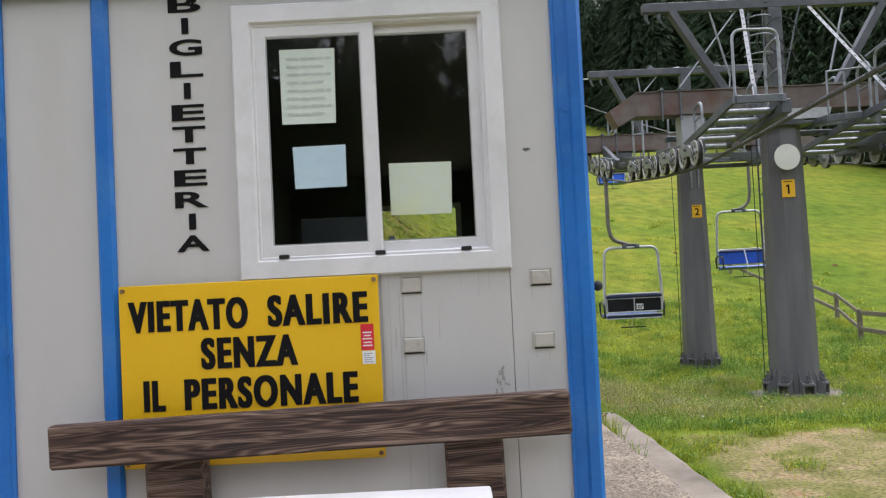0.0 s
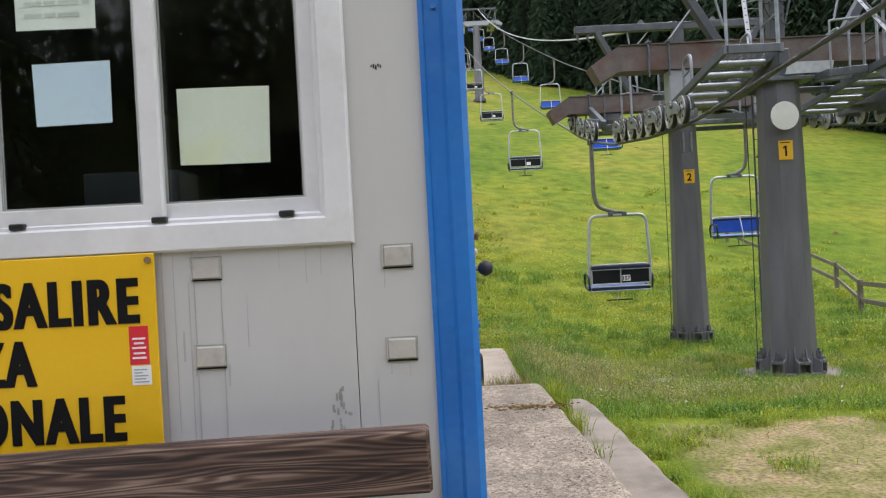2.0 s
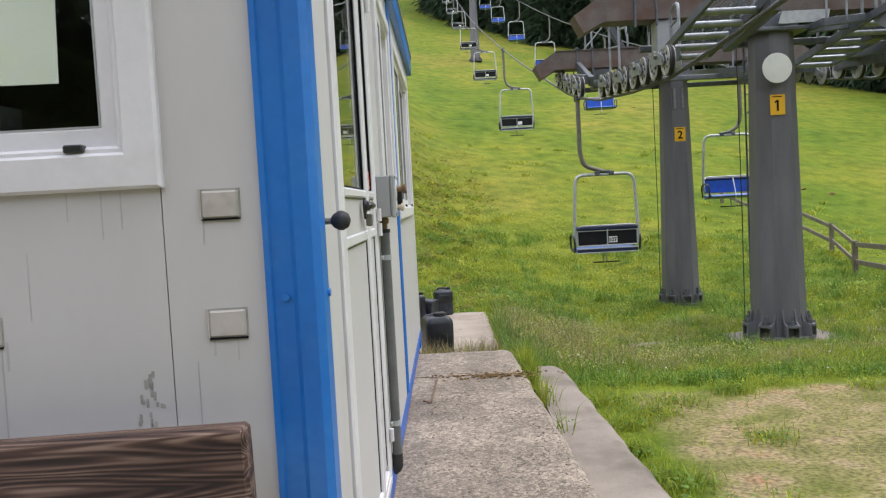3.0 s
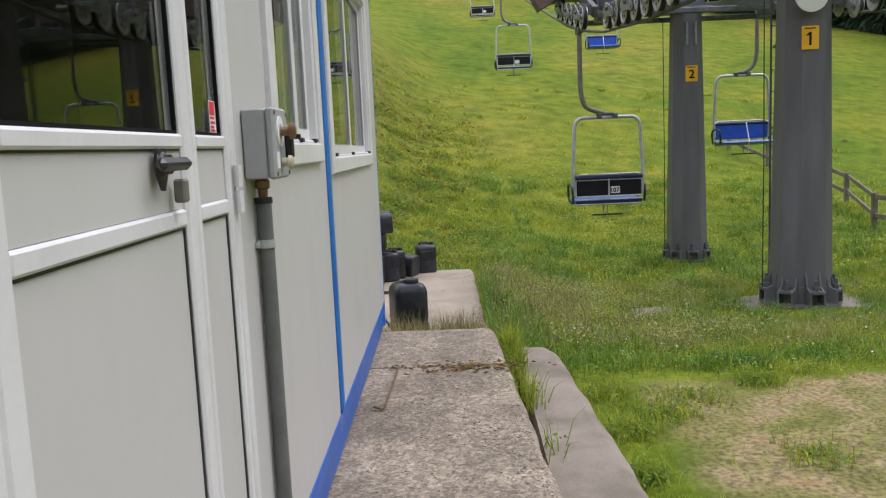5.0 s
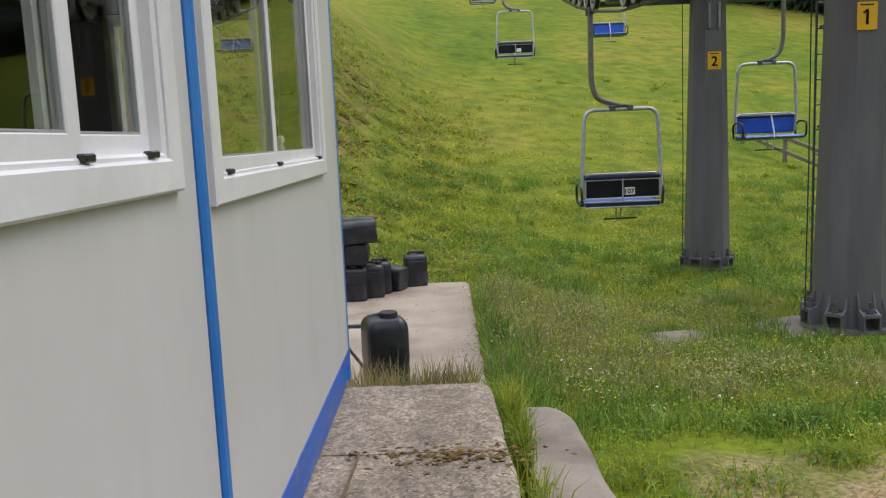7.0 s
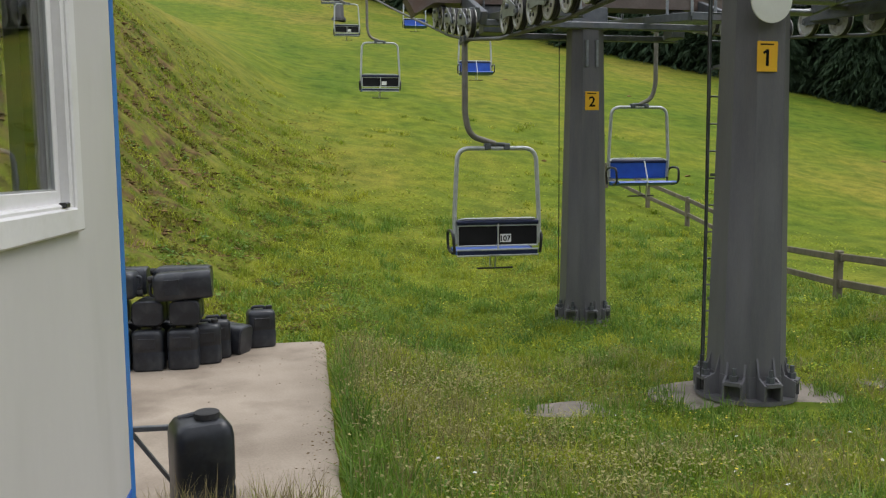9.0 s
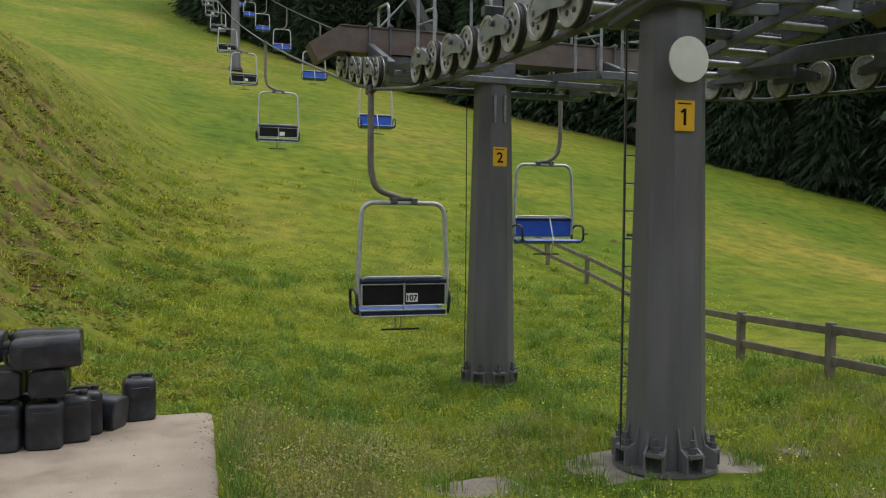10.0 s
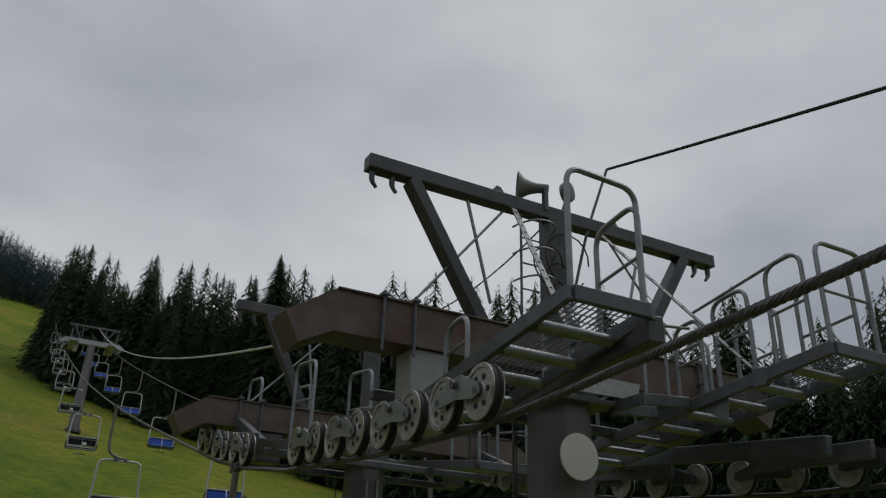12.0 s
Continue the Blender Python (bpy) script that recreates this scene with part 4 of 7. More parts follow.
# ---- yellow notice ----
sign = thing("warning_sign", (-0.838, CY0 - 0.03, 0.768), "yellow metal sign with bold black Italian warning", "sign")
part("plate", Mesh().box(-0.500, 0.0, 0.014, 0.500, 0.006, 0.713, 0.002), SIGN_YELLOW, sign)
for s in (-1, 1):
    for z in (0.032, 0.695):
        part("screw", Mesh().rod((s * 0.484, -0.006, z), (s * 0.484, 0.029, z), 0.009, 8), BRASS, sign)
for word, x, z, w in (("VIETATO", -0.235, 0.537, 0.452), ("SALIRE", 0.264, 0.537, 0.376), ("SENZA", -0.0045, 0.386, 0.362), ("IL", -0.3745, 0.233, 0.074), ("PERSONALE", 0.0735, 0.233, 0.657)):
    ob = part("lettering", text_mesh(word, 0.161, BLACK_INK, w, 1.22, 0.050), BLACK_INK, sign, "bold black letters")
    ob.location = (x, -0.0022, z)
part("sticker", Mesh().box(0.425, -0.0012, 0.425, 0.475, 0.001, 0.525), RED_STICKER, sign, "small red sticker")
white = part("sticker", Mesh().box(0.428, -0.0012, 0.372, 0.478, 0.001, 0.422), WHITE_STICKER, sign, "small white sticker")
for k, (w, z) in enumerate(((0.034, 0.490), (0.026, 0.478), (0.036, 0.466), (0.03, 0.452), (0.036, 0.440))):
    part("print_bar", Mesh().box(0.450 - w / 2, -0.0018, z, 0.450 + w / 2, -0.0013, z + 0.005), WHITE_STICKER, sign, "unreadable small white print")
for k in range(5):
    part("print_bar", Mesh().box(0.434, -0.0018, 0.378 + 0.008 * k, 0.434 + (0.038, 0.030, 0.036, 0.022, 0.034)[k], -0.0013, 0.3815 + 0.008 * k), BOX_GREY, sign, "unreadable small grey print")

# ---- papers behind the ticket window ----


def notice(name, x, z, w, h, y, material, label, lines=0, tilt=0.0, curl=0.0):
    m = Mesh()
    n = 8
    for j in range(n + 1):
        for i in range(n + 1):
            u, v = i / n - 0.5, j / n - 0.5
            m.v.append((u * w * (1 + 0.03 * v), -curl * (0.25 - u * u) * 4 * (0.6 + v), v * h + curl * 0.5 * u * u))
    m.f = [(j * (n + 1) + i, j * (n + 1) + i + 1, (j + 1) * (n + 1) + i + 1, (j + 1) * (n + 1) + i) for j in range(n) for i in range(n)]
    t = thing(name, pose(x, y, z, 0, tilt, 0), label, "notice")
    part("sheet", m, material, t)
    for k in range(lines):
        v = 0.37 - 0.74 * k / max(1, lines - 1)
        x0 = -0.38 * w
        for j, run in enumerate((0.22, 0.14, 0.26, 0.1)[: 4 - k % 2]):
            part("print_bar", Mesh().box(x0, -0.002, v * h - 0.006, x0 + run * w, -0.0008, v * h + 0.005), PAPER_INK, t, "faded unreadable print")
            x0 += (run + 0.03) * w
    return t


papers = [notice("notice", -0.582, 2.234, 0.215, 0.297, CY0 + 0.022, PAPER, "white printed notice taped inside the glass", 8, 0.5)]
papers.append(notice("notice", -0.548, 1.914, 0.205, 0.165, CY0 + 0.022, PAPER_BLUE, "pale blue sheet taped inside the glass", 0, -0.5))
papers.append(notice("notice", -0.158, 1.812, 0.245, 0.205, CY0 + 0.048, PAPER_GREEN, "faded greenish poster hung inside the window", 0, 0.8, 0.006))

# ---- inside the cabin ----
desk = thing("desk", (-0.6, 3.62, 0.26), "dark wooden ticket desk under the window", "desk")
part("desktop", Mesh().box(-1.0, -0.36, 1.08, 0.9, 0.3, 1.12, 0.005), BROWN_WOOD, desk)
for x in (-0.98, 0.86):
    part("side_panel", Mesh().box(x, -0.34, 0.0, x + 0.025, 0.28, 1.08), BROWN_WOOD, desk)
shelf = thing("cupboard", (-1.48, 7.2, 0.26), "dark cupboard by the cabin wall", "cupboard")
part("body", Mesh().box(-0.28, -0.6, 0, 0.28, 0.6, 1.25, 0.005), BROWN_WOOD, shelf)
part("cupboard_door", Mesh().box(0.28, -0.58, 0.02, 0.298, -0.005, 1.23, 0.003), BROWN_WOOD, shelf)
part("cupboard_door", Mesh().box(0.28, 0.005, 0.02, 0.298, 0.58, 1.23, 0.003), BROWN_WOOD, shelf)
# Plain box added for the grey device behind the left pane.
box_in = thing("cardboard_box", (-0.55, 3.62, 1.38), "dark grey box standing on the ticket desk", "box")
part("body", Mesh().box(-0.15, -0.1, 0, 0.15, 0.1, 0.36, 0.006), GANTRY_AND_SHADED_GREY, box_in)

# ---- wooden rail before the window ----
rail = thing("wooden_barrier", pose(-0.585, 2.985, 0.035, 0, -1.25, 0), "dark weathered plank barrier on squat posts", "barrier")
part("plank", Mesh().box(-0.955, -0.028, 0.808, 0.962, 0.028, 0.968, 0.008), DARK_WOOD, rail, "dark brown stained plank with open grain")
for x in (-0.52, 0.60):
    part("post", Mesh().box(x - 0.11, 0.0285, -0.018, x + 0.11, 0.125, 0.80, 0.012), DARK_WOOD, rail)
bench = thing("bench", (-0.52, 2.72, 0), "white painted plank bench below the window", "bench")
part("seat", Mesh().box(-0.56, -0.13, 0.685, 0.565, 0.13, 0.722, 0.006), WHITE_FRAME, bench)
for x in (-0.45, 0.42):
    part("leg", Mesh().box(x - 0.03, -0.1, 0.0, x + 0.03, 0.1, 0.685, 0.004), WHITE_FRAME, bench)

# ---- switch box on the side wall ----
sw = thing("switch_box", (CX1 + 0.002, 4.998, 1.372), "grey electrical switch box with knobs and cable pipe", "switch box")
part("body", Mesh().box(0, -0.083, 0, 0.060, 0.083, 0.178, 0.004), BOX_GREY, sw)
lid = part("lid", Mesh().box(0.062, -0.086, -0.002, 0.083, 0.086, 0.182, 0.006), BOX_GREY, sw)
for y in (-0.075, 0.075):
    for z in (0.012, 0.168):
        part("screw", Mesh().rod((0.081, y, z), (0.086, y, z), 0.006, 8), CHAIR_ARM, lid)
dial = part("dial_plate", Mesh().rod((0.083, -0.015, 0.120), (0.0855, -0.015, 0.120), 0.040, 24), WHITE_STICKER, lid, "white dial ring")
part("dial_ring", Mesh().rod((0.083, -0.015, 0.120), (0.0862, -0.015, 0.120), 0.020, 20), BOX_GREY, dial)
kb = part("knob", Mesh().rod((0.085, -0.015, 0.120), (0.108, -0.015, 0.120), 0.012, 12).lathe([(0.010, 0), (0.021, 0.004), (0.022, 0.014), (0.014, 0.019)], 16, Matrix.Translation((0.106, -0.015, 0.120)) @ pose(0, 0, 0, 0, 90, 0)), BRASS, sw, "rusty round knob")
part("push_button", Mesh().rod((0.085, -0.018, 0.040), (0.102, -0.018, 0.040), 0.012, 12).lathe([(0.010, 0), (0.018, 0.003), (0.016, 0.012), (0.006, 0.016)], 16, Matrix.Translation((0.100, -0.018, 0.040)) @ pose(0, 0, 0, 0, 90, 0)), KNOB_IVORY, sw, "worn ivory push button")
part("latch", Mesh().box(0.083, 0.042, 0.050, 0.106, 0.058, 0.132, 0.004).box(0.10, 0.044, 0.1, 0.126, 0.056, 0.113, 0.002), BLACK_PLASTIC, sw, "black latch lever")
part("label_plate", Mesh().box(0.083, -0.070, 0.025, 0.0845, -0.038, 0.068), WHITE_STICKER, lid)
part("gland", Mesh().lathe([(0.012, -0.055), (0.014, -0.03), (0.020, -0.026), (0.020, -0.008), (0.014, 0.0)], 12, Matrix.Translation((0.022, 0.010, 0))), BRASS, sw, "rusty brass cable gland")
pipe = part("pipe", Mesh().tube([(0.022, 0.010, -0.055), (0.022, 0.010, -1.06)], 0.021, 14), PIPE_GREY, sw, "dark grey conduit pipe")
part("collar", Mesh().rod((0.022, 0.010, -0.052), (0.022, 0.010, -0.068), 0.024, 14), RUBBER, pipe)
part("elbow", Mesh().tube(bend([(0.022, 0.010, -1.05), (0.022, 0.010, -1.11), (0.0, 0.010, -1.125)], 0.04), 0.024, 12), RUBBER, pipe, "black rubber elbow")
for z in (-0.165, -0.9):
    part("clamp", Mesh().rod((0.022, 0.010, z), (0.022, 0.010, z - 0.022), 0.0245, 14).box(-0.002, -0.025, z - 0.02, 0.012, 0.045, z - 0.002, 0.002), CHAIR_TUBE, pipe)
hook = thing("wire_hook", (0.45, 7.6, 0.0), "bent rusty wire hook lying on the concrete", "hook")
part("wire", Mesh().tube(bend([(-0.03, -0.42, 0.014), (0.02, -0.46, 0.014), (0.03, -0.38, 0.014), (0.045, 0.40, 0.016), (0.02, 0.43, 0.016), (0.0, 0.40, 0.016)], 0.03), 0.007, 6), BRASS, hook)


# the cabin stands a little askew to the walkway, with all that is fixed to it
swing = Matrix.Translation((0.462, CY0, 0)) @ pose(0, 0, 0, 0, 0, 1.4) @ Matrix.Translation((-0.462, -CY0, 0))
for ob in (cabin, sign, desk, shelf, box_in, rail, bench, sw, *papers):
    ob.matrix_basis = swing @ ob.matrix_basis


# ---- lift line ----
def mid_x(y):
    return 5.29 - 0.041 * (y - 13.2)


ROPE_Y = [-12, 6.8, 8.5, 10.6, 11.1, 12.6, 14.6, 16.0, 17.3, 18.8, 30.2, 44.1, 58.2, 79.0, 81.0, 110, 140, 170, 205]
ROPE_Z = [3.97, 2.965, 2.885, 2.77, 2.755, 2.80, 2.95, 3.16, 3.42, 3.80, 6.72, 10.63, 14.95, 21.6, 22.3, 31.8, 43.0, 55.5, 72.0]


def rope_z(y):
    return float(np.interp(y, ROPE_Y, ROPE_Z))


def drift(y):
    """The ropes run a hair askew to the towers, in metres across the line."""
    return float(np.interp(y, [9.0, 11.1, 16.3, 24.0, 30.0], [0.10, 0.07, -0.06, -0.06, 0.0]))


def down_lift(y):
    """The downhill rope enters the first tower a little higher."""
    return float(np.interp(y, [15.5, 19.0], [0.10, 0.0]))


def sheave(y, parent, x, z, r=0.178, out=-1):
    """A grooved sheave with a rubber tread, a worn disc with holes and an axle; out: which way its face looks."""
    wh = part("sheave", Mesh().lathe([(r * 0.86, -0.030), (r, -0.028), (r, -0.016), (r * 0.93, -0.006), (r * 0.93, 0.006), (r, 0.016), (r, 0.028), (r * 0.86, 0.030)], 28, Matrix.Translation((x, y, z)) @ pose(0, 0, 0, 0, 90, 0)), RUBBER, parent, "black rubber-lined sheave")
    for s in (-1, 1):
        disc = Mesh().lathe([(0.03, 0.032), (r * 0.30, 0.040), (r * 0.34, 0.030), (r * 0.79, 0.030), (r * 0.83, 0.040), (r * 0.975, 0.040), (r * 0.99, 0.031)], 28, Matrix.Translation((x, y, z)) @ pose(0, 0, 0, 0, 90 * s, 0))
        part("rim_disc", disc, SHEAVE_METAL, wh, "worn pale metal wheel disc")
    for k in range(6):
        a = k * math.pi / 3 + y
        dark = Mesh().rod((x + out * 0.0365, y + math.cos(a) * r * 0.52, z + math.sin(a) * r * 0.52), (x + out * 0.030, y + math.cos(a) * r * 0.52, z + math.sin(a) * r * 0.52), r * 0.11, 8)
        part("disc_hole", dark, RUBBER, wh)
    part("axle", Mesh().rod((x - 0.075, y, z), (x + 0.075, y, z), 0.022, 10), GALV_DARK, wh)
    return wh


def sheave_train(parent, x_of, ys, zs, out, plate=None):
    """Sheaves in pairs, each pair on a rocker, the rockers on longer beams."""
    for y, z in zip(ys, zs):
        sheave(y, parent, x_of(y), z, 0.178, out)
    for i in range(0, len(ys) - 1, 2):
        a, b = Vector((x_of(ys[i]), ys[i], zs[i])), Vector((x_of(ys[i + 1]), ys[i + 1], zs[i + 1]))
        for s in (-1, 1):
            o = Vector((s * 0.058, 0, 0))
            mid = (a + b) / 2 + Vector((0, 0, 0.075))
            p = [a + o + Vector((0, -0.045, -0.02)), a + o + Vector((0, 0.02, -0.045)), (a + b) / 2 + o + Vector((0, 0, -0.02)), b + o + Vector((0, -0.02, -0.045)), b + o + Vector((0, 0.045, -0.02)), b + o + Vector((0, 0.03, 0.045)), mid + o + Vector((0, 0.07, 0.05)), mid + o + Vector((0, -0.07, 0.05)), a + o + Vector((0, -0.03, 0.045))]
            part("rocker", Mesh().prism(p, (s * 0.012, 0, 0)), plate or GALV, parent, "steel rocker plate")
        part("rocker_pin", Mesh().rod(mid - Vector((0.1, 0, 0)), mid + Vector((0.1, 0, 0)), 0.028, 12), GALV_DARK, parent)
    for i in range(0, len(ys) - 3, 4):
        y0, y1 = (ys[i] + ys[i + 1]) / 2, (ys[i + 2] + ys[i + 3]) / 2
        z0, z1 = (zs[i] + zs[i + 1]) / 2 + 0.1, (zs[i + 2] + zs[i + 3]) / 2 + 0.1
        x = x_of((y0 + y1) / 2) - out * 0.13
        part("balance_beam", Mesh().bar((x, y0 - 0.08, z0), (x, y1 + 0.08, z1), 0.06, 0.17, 0.006), GALV_DARK, parent)
        part("beam_pin", Mesh().rod((x, (y0 + y1) / 2, (z0 + z1) / 2 + 0.03), (x - out * 0.25, (y0 + y1) / 2, (z0 + z1) / 2 + 0.03), 0.04, 12), GALV_DARK, parent)
    x = x_of(sum(ys) / len(ys)) - out * 0.30
    part("train_beam", Mesh().bar((x, ys[0] + 0.5, zs[0] + 0.16), (x, ys[-1] - 0.5, zs[-1] + 0.16), 0.09, 0.18, 0.008), GALV_DARK, parent)


def handrail(parent, p, q, h, mid=True, lean=0.0):
    """A hooped galvanised rail between two feet."""
    p, q = Vector(p), Vector(q)
    up = Vector((0, 0, h))
    r = part("handrail", Mesh().tube(bend([p, p + up, q + up, q], 0.14, 6), 0.021, 8), GALV, parent, "galvanised tube handrail")
    if mid:
        part("mid_bar", Mesh().rod(p + up * 0.52, q + up * 0.52, 0.014, 6), GALV, r)
    return r


def catwalk(parent, x0, x1, ya, yb, za, zb, loops, tube=0.034):
    """A sloping grated walkway between channel stringers, with cross tubes and hooped rails."""
    for x in (x0, x1):
        part("stringer", Mesh().bar((x, ya, za), (x, yb, zb), 0.05, 0.11, 0.006), GALV_DARK, parent)
    part("end_channel", Mesh().bar((x0 + 0.026, ya, za), (x1 - 0.026, ya, za), 0.05, 0.105, 0.006), GALV_DARK, parent)
    n = max(3, int(abs(yb - ya) / 0.42))
    for k in range(1, n + 1):
        y, z = ya + (yb - ya) * k / n, za + (zb - za) * k / n
        part("cross_tube", Mesh().rod((x0 + 0.026, y, z - 0.03), (x1 - 0.026, y, z - 0.03), tube, 12), GALV, parent)
    g = Mesh()
    for k in range(int((x1 - x0 - 0.06) / 0.05)):
        x = x0 + 0.04 + k * 0.05
        g.bar((x, ya + 0.03, za + 0.045), (x, yb, zb + 0.045), 0.004, 0.012)
    for k in range(int(abs(yb - ya) / 0.09)):
        t = (k + 0.5) * 0.09 / abs(yb - ya)
        y, z = ya + (yb - ya) * t, za + (zb - za) * t
        g.bar((x0 + 0.03, y, z + 0.05), (x1 - 0.03, y, z + 0.05), 0.005, 0.007)
    part("grating", g, GALV_DARK, parent, "open steel bar grating", smooth=0)
    for x, t0, t1, h in loops:
        a = (x, ya + (yb - ya) * t0, za + (zb - za) * t0)
        b = (x, ya + (yb - ya) * t1, za + (zb - za) * t1)
        handrail(parent, a, b, h)


def tower_body(t, top, w_top, w_base, base, foot=0.71, rise=1.0):
    """A tapered box mast with chamfered corners, base flange with gussets and bolts."""
    def ring(w, z):
        c = w * 0.26
        h = w / 2
        return [(-h + c, -h, z), (h - c, -h, z), (h, -h + c, z), (h, h - c, z), (h - c, h, z), (-h + c, h, z), (-h, h - c, z), (-h, -h + c, z)]
    part("mast", Mesh().loft([ring(w_base, base), ring(w_base * 0.5 + w_top * 0.5, (base + top) / 2), ring(w_top, top)]), TOWER_GREY, t, "dark grey painted steel mast", smooth=20)
    part("base_flange", Mesh().lathe([(w_base * foot, base - 0.01), (w_base * foot, base + 0.03), (w_base * 0.40, base + 0.031)], 24), TOWER_GREY, t)
    part("foot_collar", Mesh().loft([ring(w_base * 1.012, base + 0.032), ring(w_base * 1.008, base + 0.30 * rise)]), TOWER_GREY, t, smooth=20)
    for k in range(8):
        a = math.pi / 4 * k
        out, side_v = Vector((math.cos(a), math.sin(a), 0)), Vector((-math.sin(a), math.cos(a), 0))
        r0, r1, up = w_base * 0.48, w_base * foot, Vector((0, 0, 1))
        for s in (-1, 1):
            o = side_v * (s * 0.085 - 0.011)
            poly = [out * r0 + o + up * (base + 0.032), out * r1 + o + up * (base + 0.032), out * r1 + o + up * (base + 0.19), out * (r0 * 0.65 + r1 * 0.35) + o + up * (base + 0.30 * rise), out * r0 + o + up * (base + 0.56 * rise)]
            part("gusset", Mesh().prism(poly, side_v * 0.022), TOWER_GREY, t)
        o = side_v * -0.073
        part("anchor_chair", Mesh().prism([out * r0 + o + up * (base + 0.17), out * (r1 + 0.01) + o + up * (base + 0.17), out * (r1 + 0.01) + o + up * (base + 0.205), out * r0 + o + up * (base + 0.205)], side_v * 0.146), TOWER_GREY, t)
        p = out * (w_base * (foot - 0.08)) + up * (base + 0.2)
        part("anchor_bolt", Mesh().rod(p, p + up * 0.13, 0.022, 8).rod(p, p + up * 0.06, 0.042, 6), GALV_DARK, t)


def yoke(t, z0, z1, half, rust=RUST_BEAM, drop=0.70):
    """The crosshead: a welded box beam with slanted ends, clamps and hanging posts."""
    poly = []
    for x, z in ((-half, z1 - 0.27), (-half + 0.42, z1), (half - 0.42, z1), (half, z1 - 0.27), (half - 0.13, z1 - 0.52), (half - 0.42, z0), (-half + 0.42, z0), (-half + 0.13, z1 - 0.52)):
        poly.append((x, 0.19, z))
    part("crosshead", Mesh().prism(poly[::-1], (0, -0.38, 0)), rust, t, "rust-streaked welded crosshead beam")
    part("top_flange", Mesh().box(-half + 0.43, -0.215, z1 + 0.001, half - 0.43, 0.215, z1 + 0.016), rust, t)
    for s in (-1, 1):
        for x in (half - 1.15, half - 0.85):
            for y in (-0.215, 0.215):
                part("clamp_rod", Mesh().rod((s * x, y, z0 - 0.10), (s * x, y, z1 + 0.07), 0.016, 8), GALV_DARK, t)
            part("clamp_bar", Mesh().box(s * x - 0.035, -0.25, z1 + 0.017, s * x + 0.035, 0.25, z1 + 0.045, 0.004), GALV_DARK, t)
        wide = 0.17 if s < 0 else 0.11
        part("hanger_column", Mesh().box(s * (half - 1.33) - wide, -0.15, z0 - (drop if s < 0 else 0.42), s * (half - 1.33) + wide, 0.15, z0 - 0.002, 0.012), BOX_GREY if s < 0 and drop > 0.6 else GALV_DARK, t, "grey hanging column")


def gantry(t, z0, z1, half, foot, y=0.0, cx=0.0):
    """The lifting frame: a top beam on two splayed legs with diagonal ties and hooks."""
    part("lifting_beam", Mesh().box(cx - half, y - 0.075, z1 - 0.15, cx + half, y + 0.075, z1, 0.008), GANTRY_AND_SHADED_GREY, t)
    for s in (-1, 1):
        part("splayed_leg", Mesh().bar((cx + s * foot, y, z0), (cx + s * (half - 0.47), y, z1 - 0.14), 0.12, 0.17, 0.008, (0, 1, 0)), GANTRY_AND_SHADED_GREY, t)
        part("foot_plate", Mesh().box(cx + s * foot - 0.2, y - 0.11, z0 + 0.0, cx + s * foot + 0.2, y + 0.11, z0 + 0.03, 0.004), GANTRY_AND_SHADED_GREY, t)
        for x in (half - 0.06, half - 0.27):
            part("lifting_hook", Mesh().tube(bend([(cx + s * x, y, z1 - 0.15), (cx + s * x, y, z1 - 0.26), (cx + s * (x - 0.05), y, z1 - 0.32)], 0.04), 0.032, 8, 0.018), GALV_DARK, t)
        part("tie", Mesh().rod((cx + s * (half - 1.1), y, z1 - 0.15), (cx + s * (foot - 0.1), y, z0 + 0.25), 0.018, 6), GALV, t)
        part("tie", Mesh().rod((cx + s * (half - 1.55), y, z1 - 0.15), (cx + s * (foot + 0.8), y, z0 - 0.0), 0.014, 6), GALV, t)
        part("lug", Mesh().prism([(cx + s * 0.75 - 0.09, y - 0.02, z1), (cx + s * 0.75 + 0.09, y - 0.02, z1), (cx + s * 0.75 + 0.03, y - 0.02, z1 + 0.08), (cx + s * 0.75 - 0.02, y - 0.02, z1 + 0.09)], (0, 0.04, 0)), GALV_DARK, t)


def ladder(t, x, y, z0, z1, w=0.30):
    lad = part("ladder", Mesh().rod((x - w / 2, y, z0), (x - w / 2, y, z1), 0.014, 6).rod((x + w / 2, y, z0), (x + w / 2, y, z1), 0.014, 6), GALV_DARK, t, "steel rung ladder")
    for k in range(int((z1 - z0) / 0.28)):
        part("rung", Mesh().rod((x - w / 2, y, z0 + 0.2 + k * 0.28), (x + w / 2, y, z0 + 0.2 + k * 0.28), 0.009, 6), GALV_DARK, lad)


def number_plate(t, digit, x, y, z, w, h):
    pl = part("number_plate", Mesh().box(x - w / 2, y - 0.006, z - h / 2, x + w / 2, y, z + h / 2, 0.002), TAG_YELLOW, t, "yellow plate with black number")
    ob = part("number", text_mesh(digit, h * 0.76, BLACK_INK, None, 1.0, 0.02), BLACK_INK, pl)
    ob.location = (x, y - 0.0075, z - h * 0.30)
    if digit == "1":
        part("number_flag", Mesh().bar((x - 0.042, y - 0.0076, z + h * 0.10), (x - 0.004, y - 0.0076, z + h * 0.20), 0.002, 0.022, 0, (0, 0, 1)), BLACK_INK, pl)
    part("small_print", Mesh().box(x - w * 0.36, y - 0.0075, z + h * 0.37, x + w * 0.30, y - 0.006, z + h * 0.42), BLACK_INK, pl)


LINE_TURN = math.degrees(math.atan(0.041))
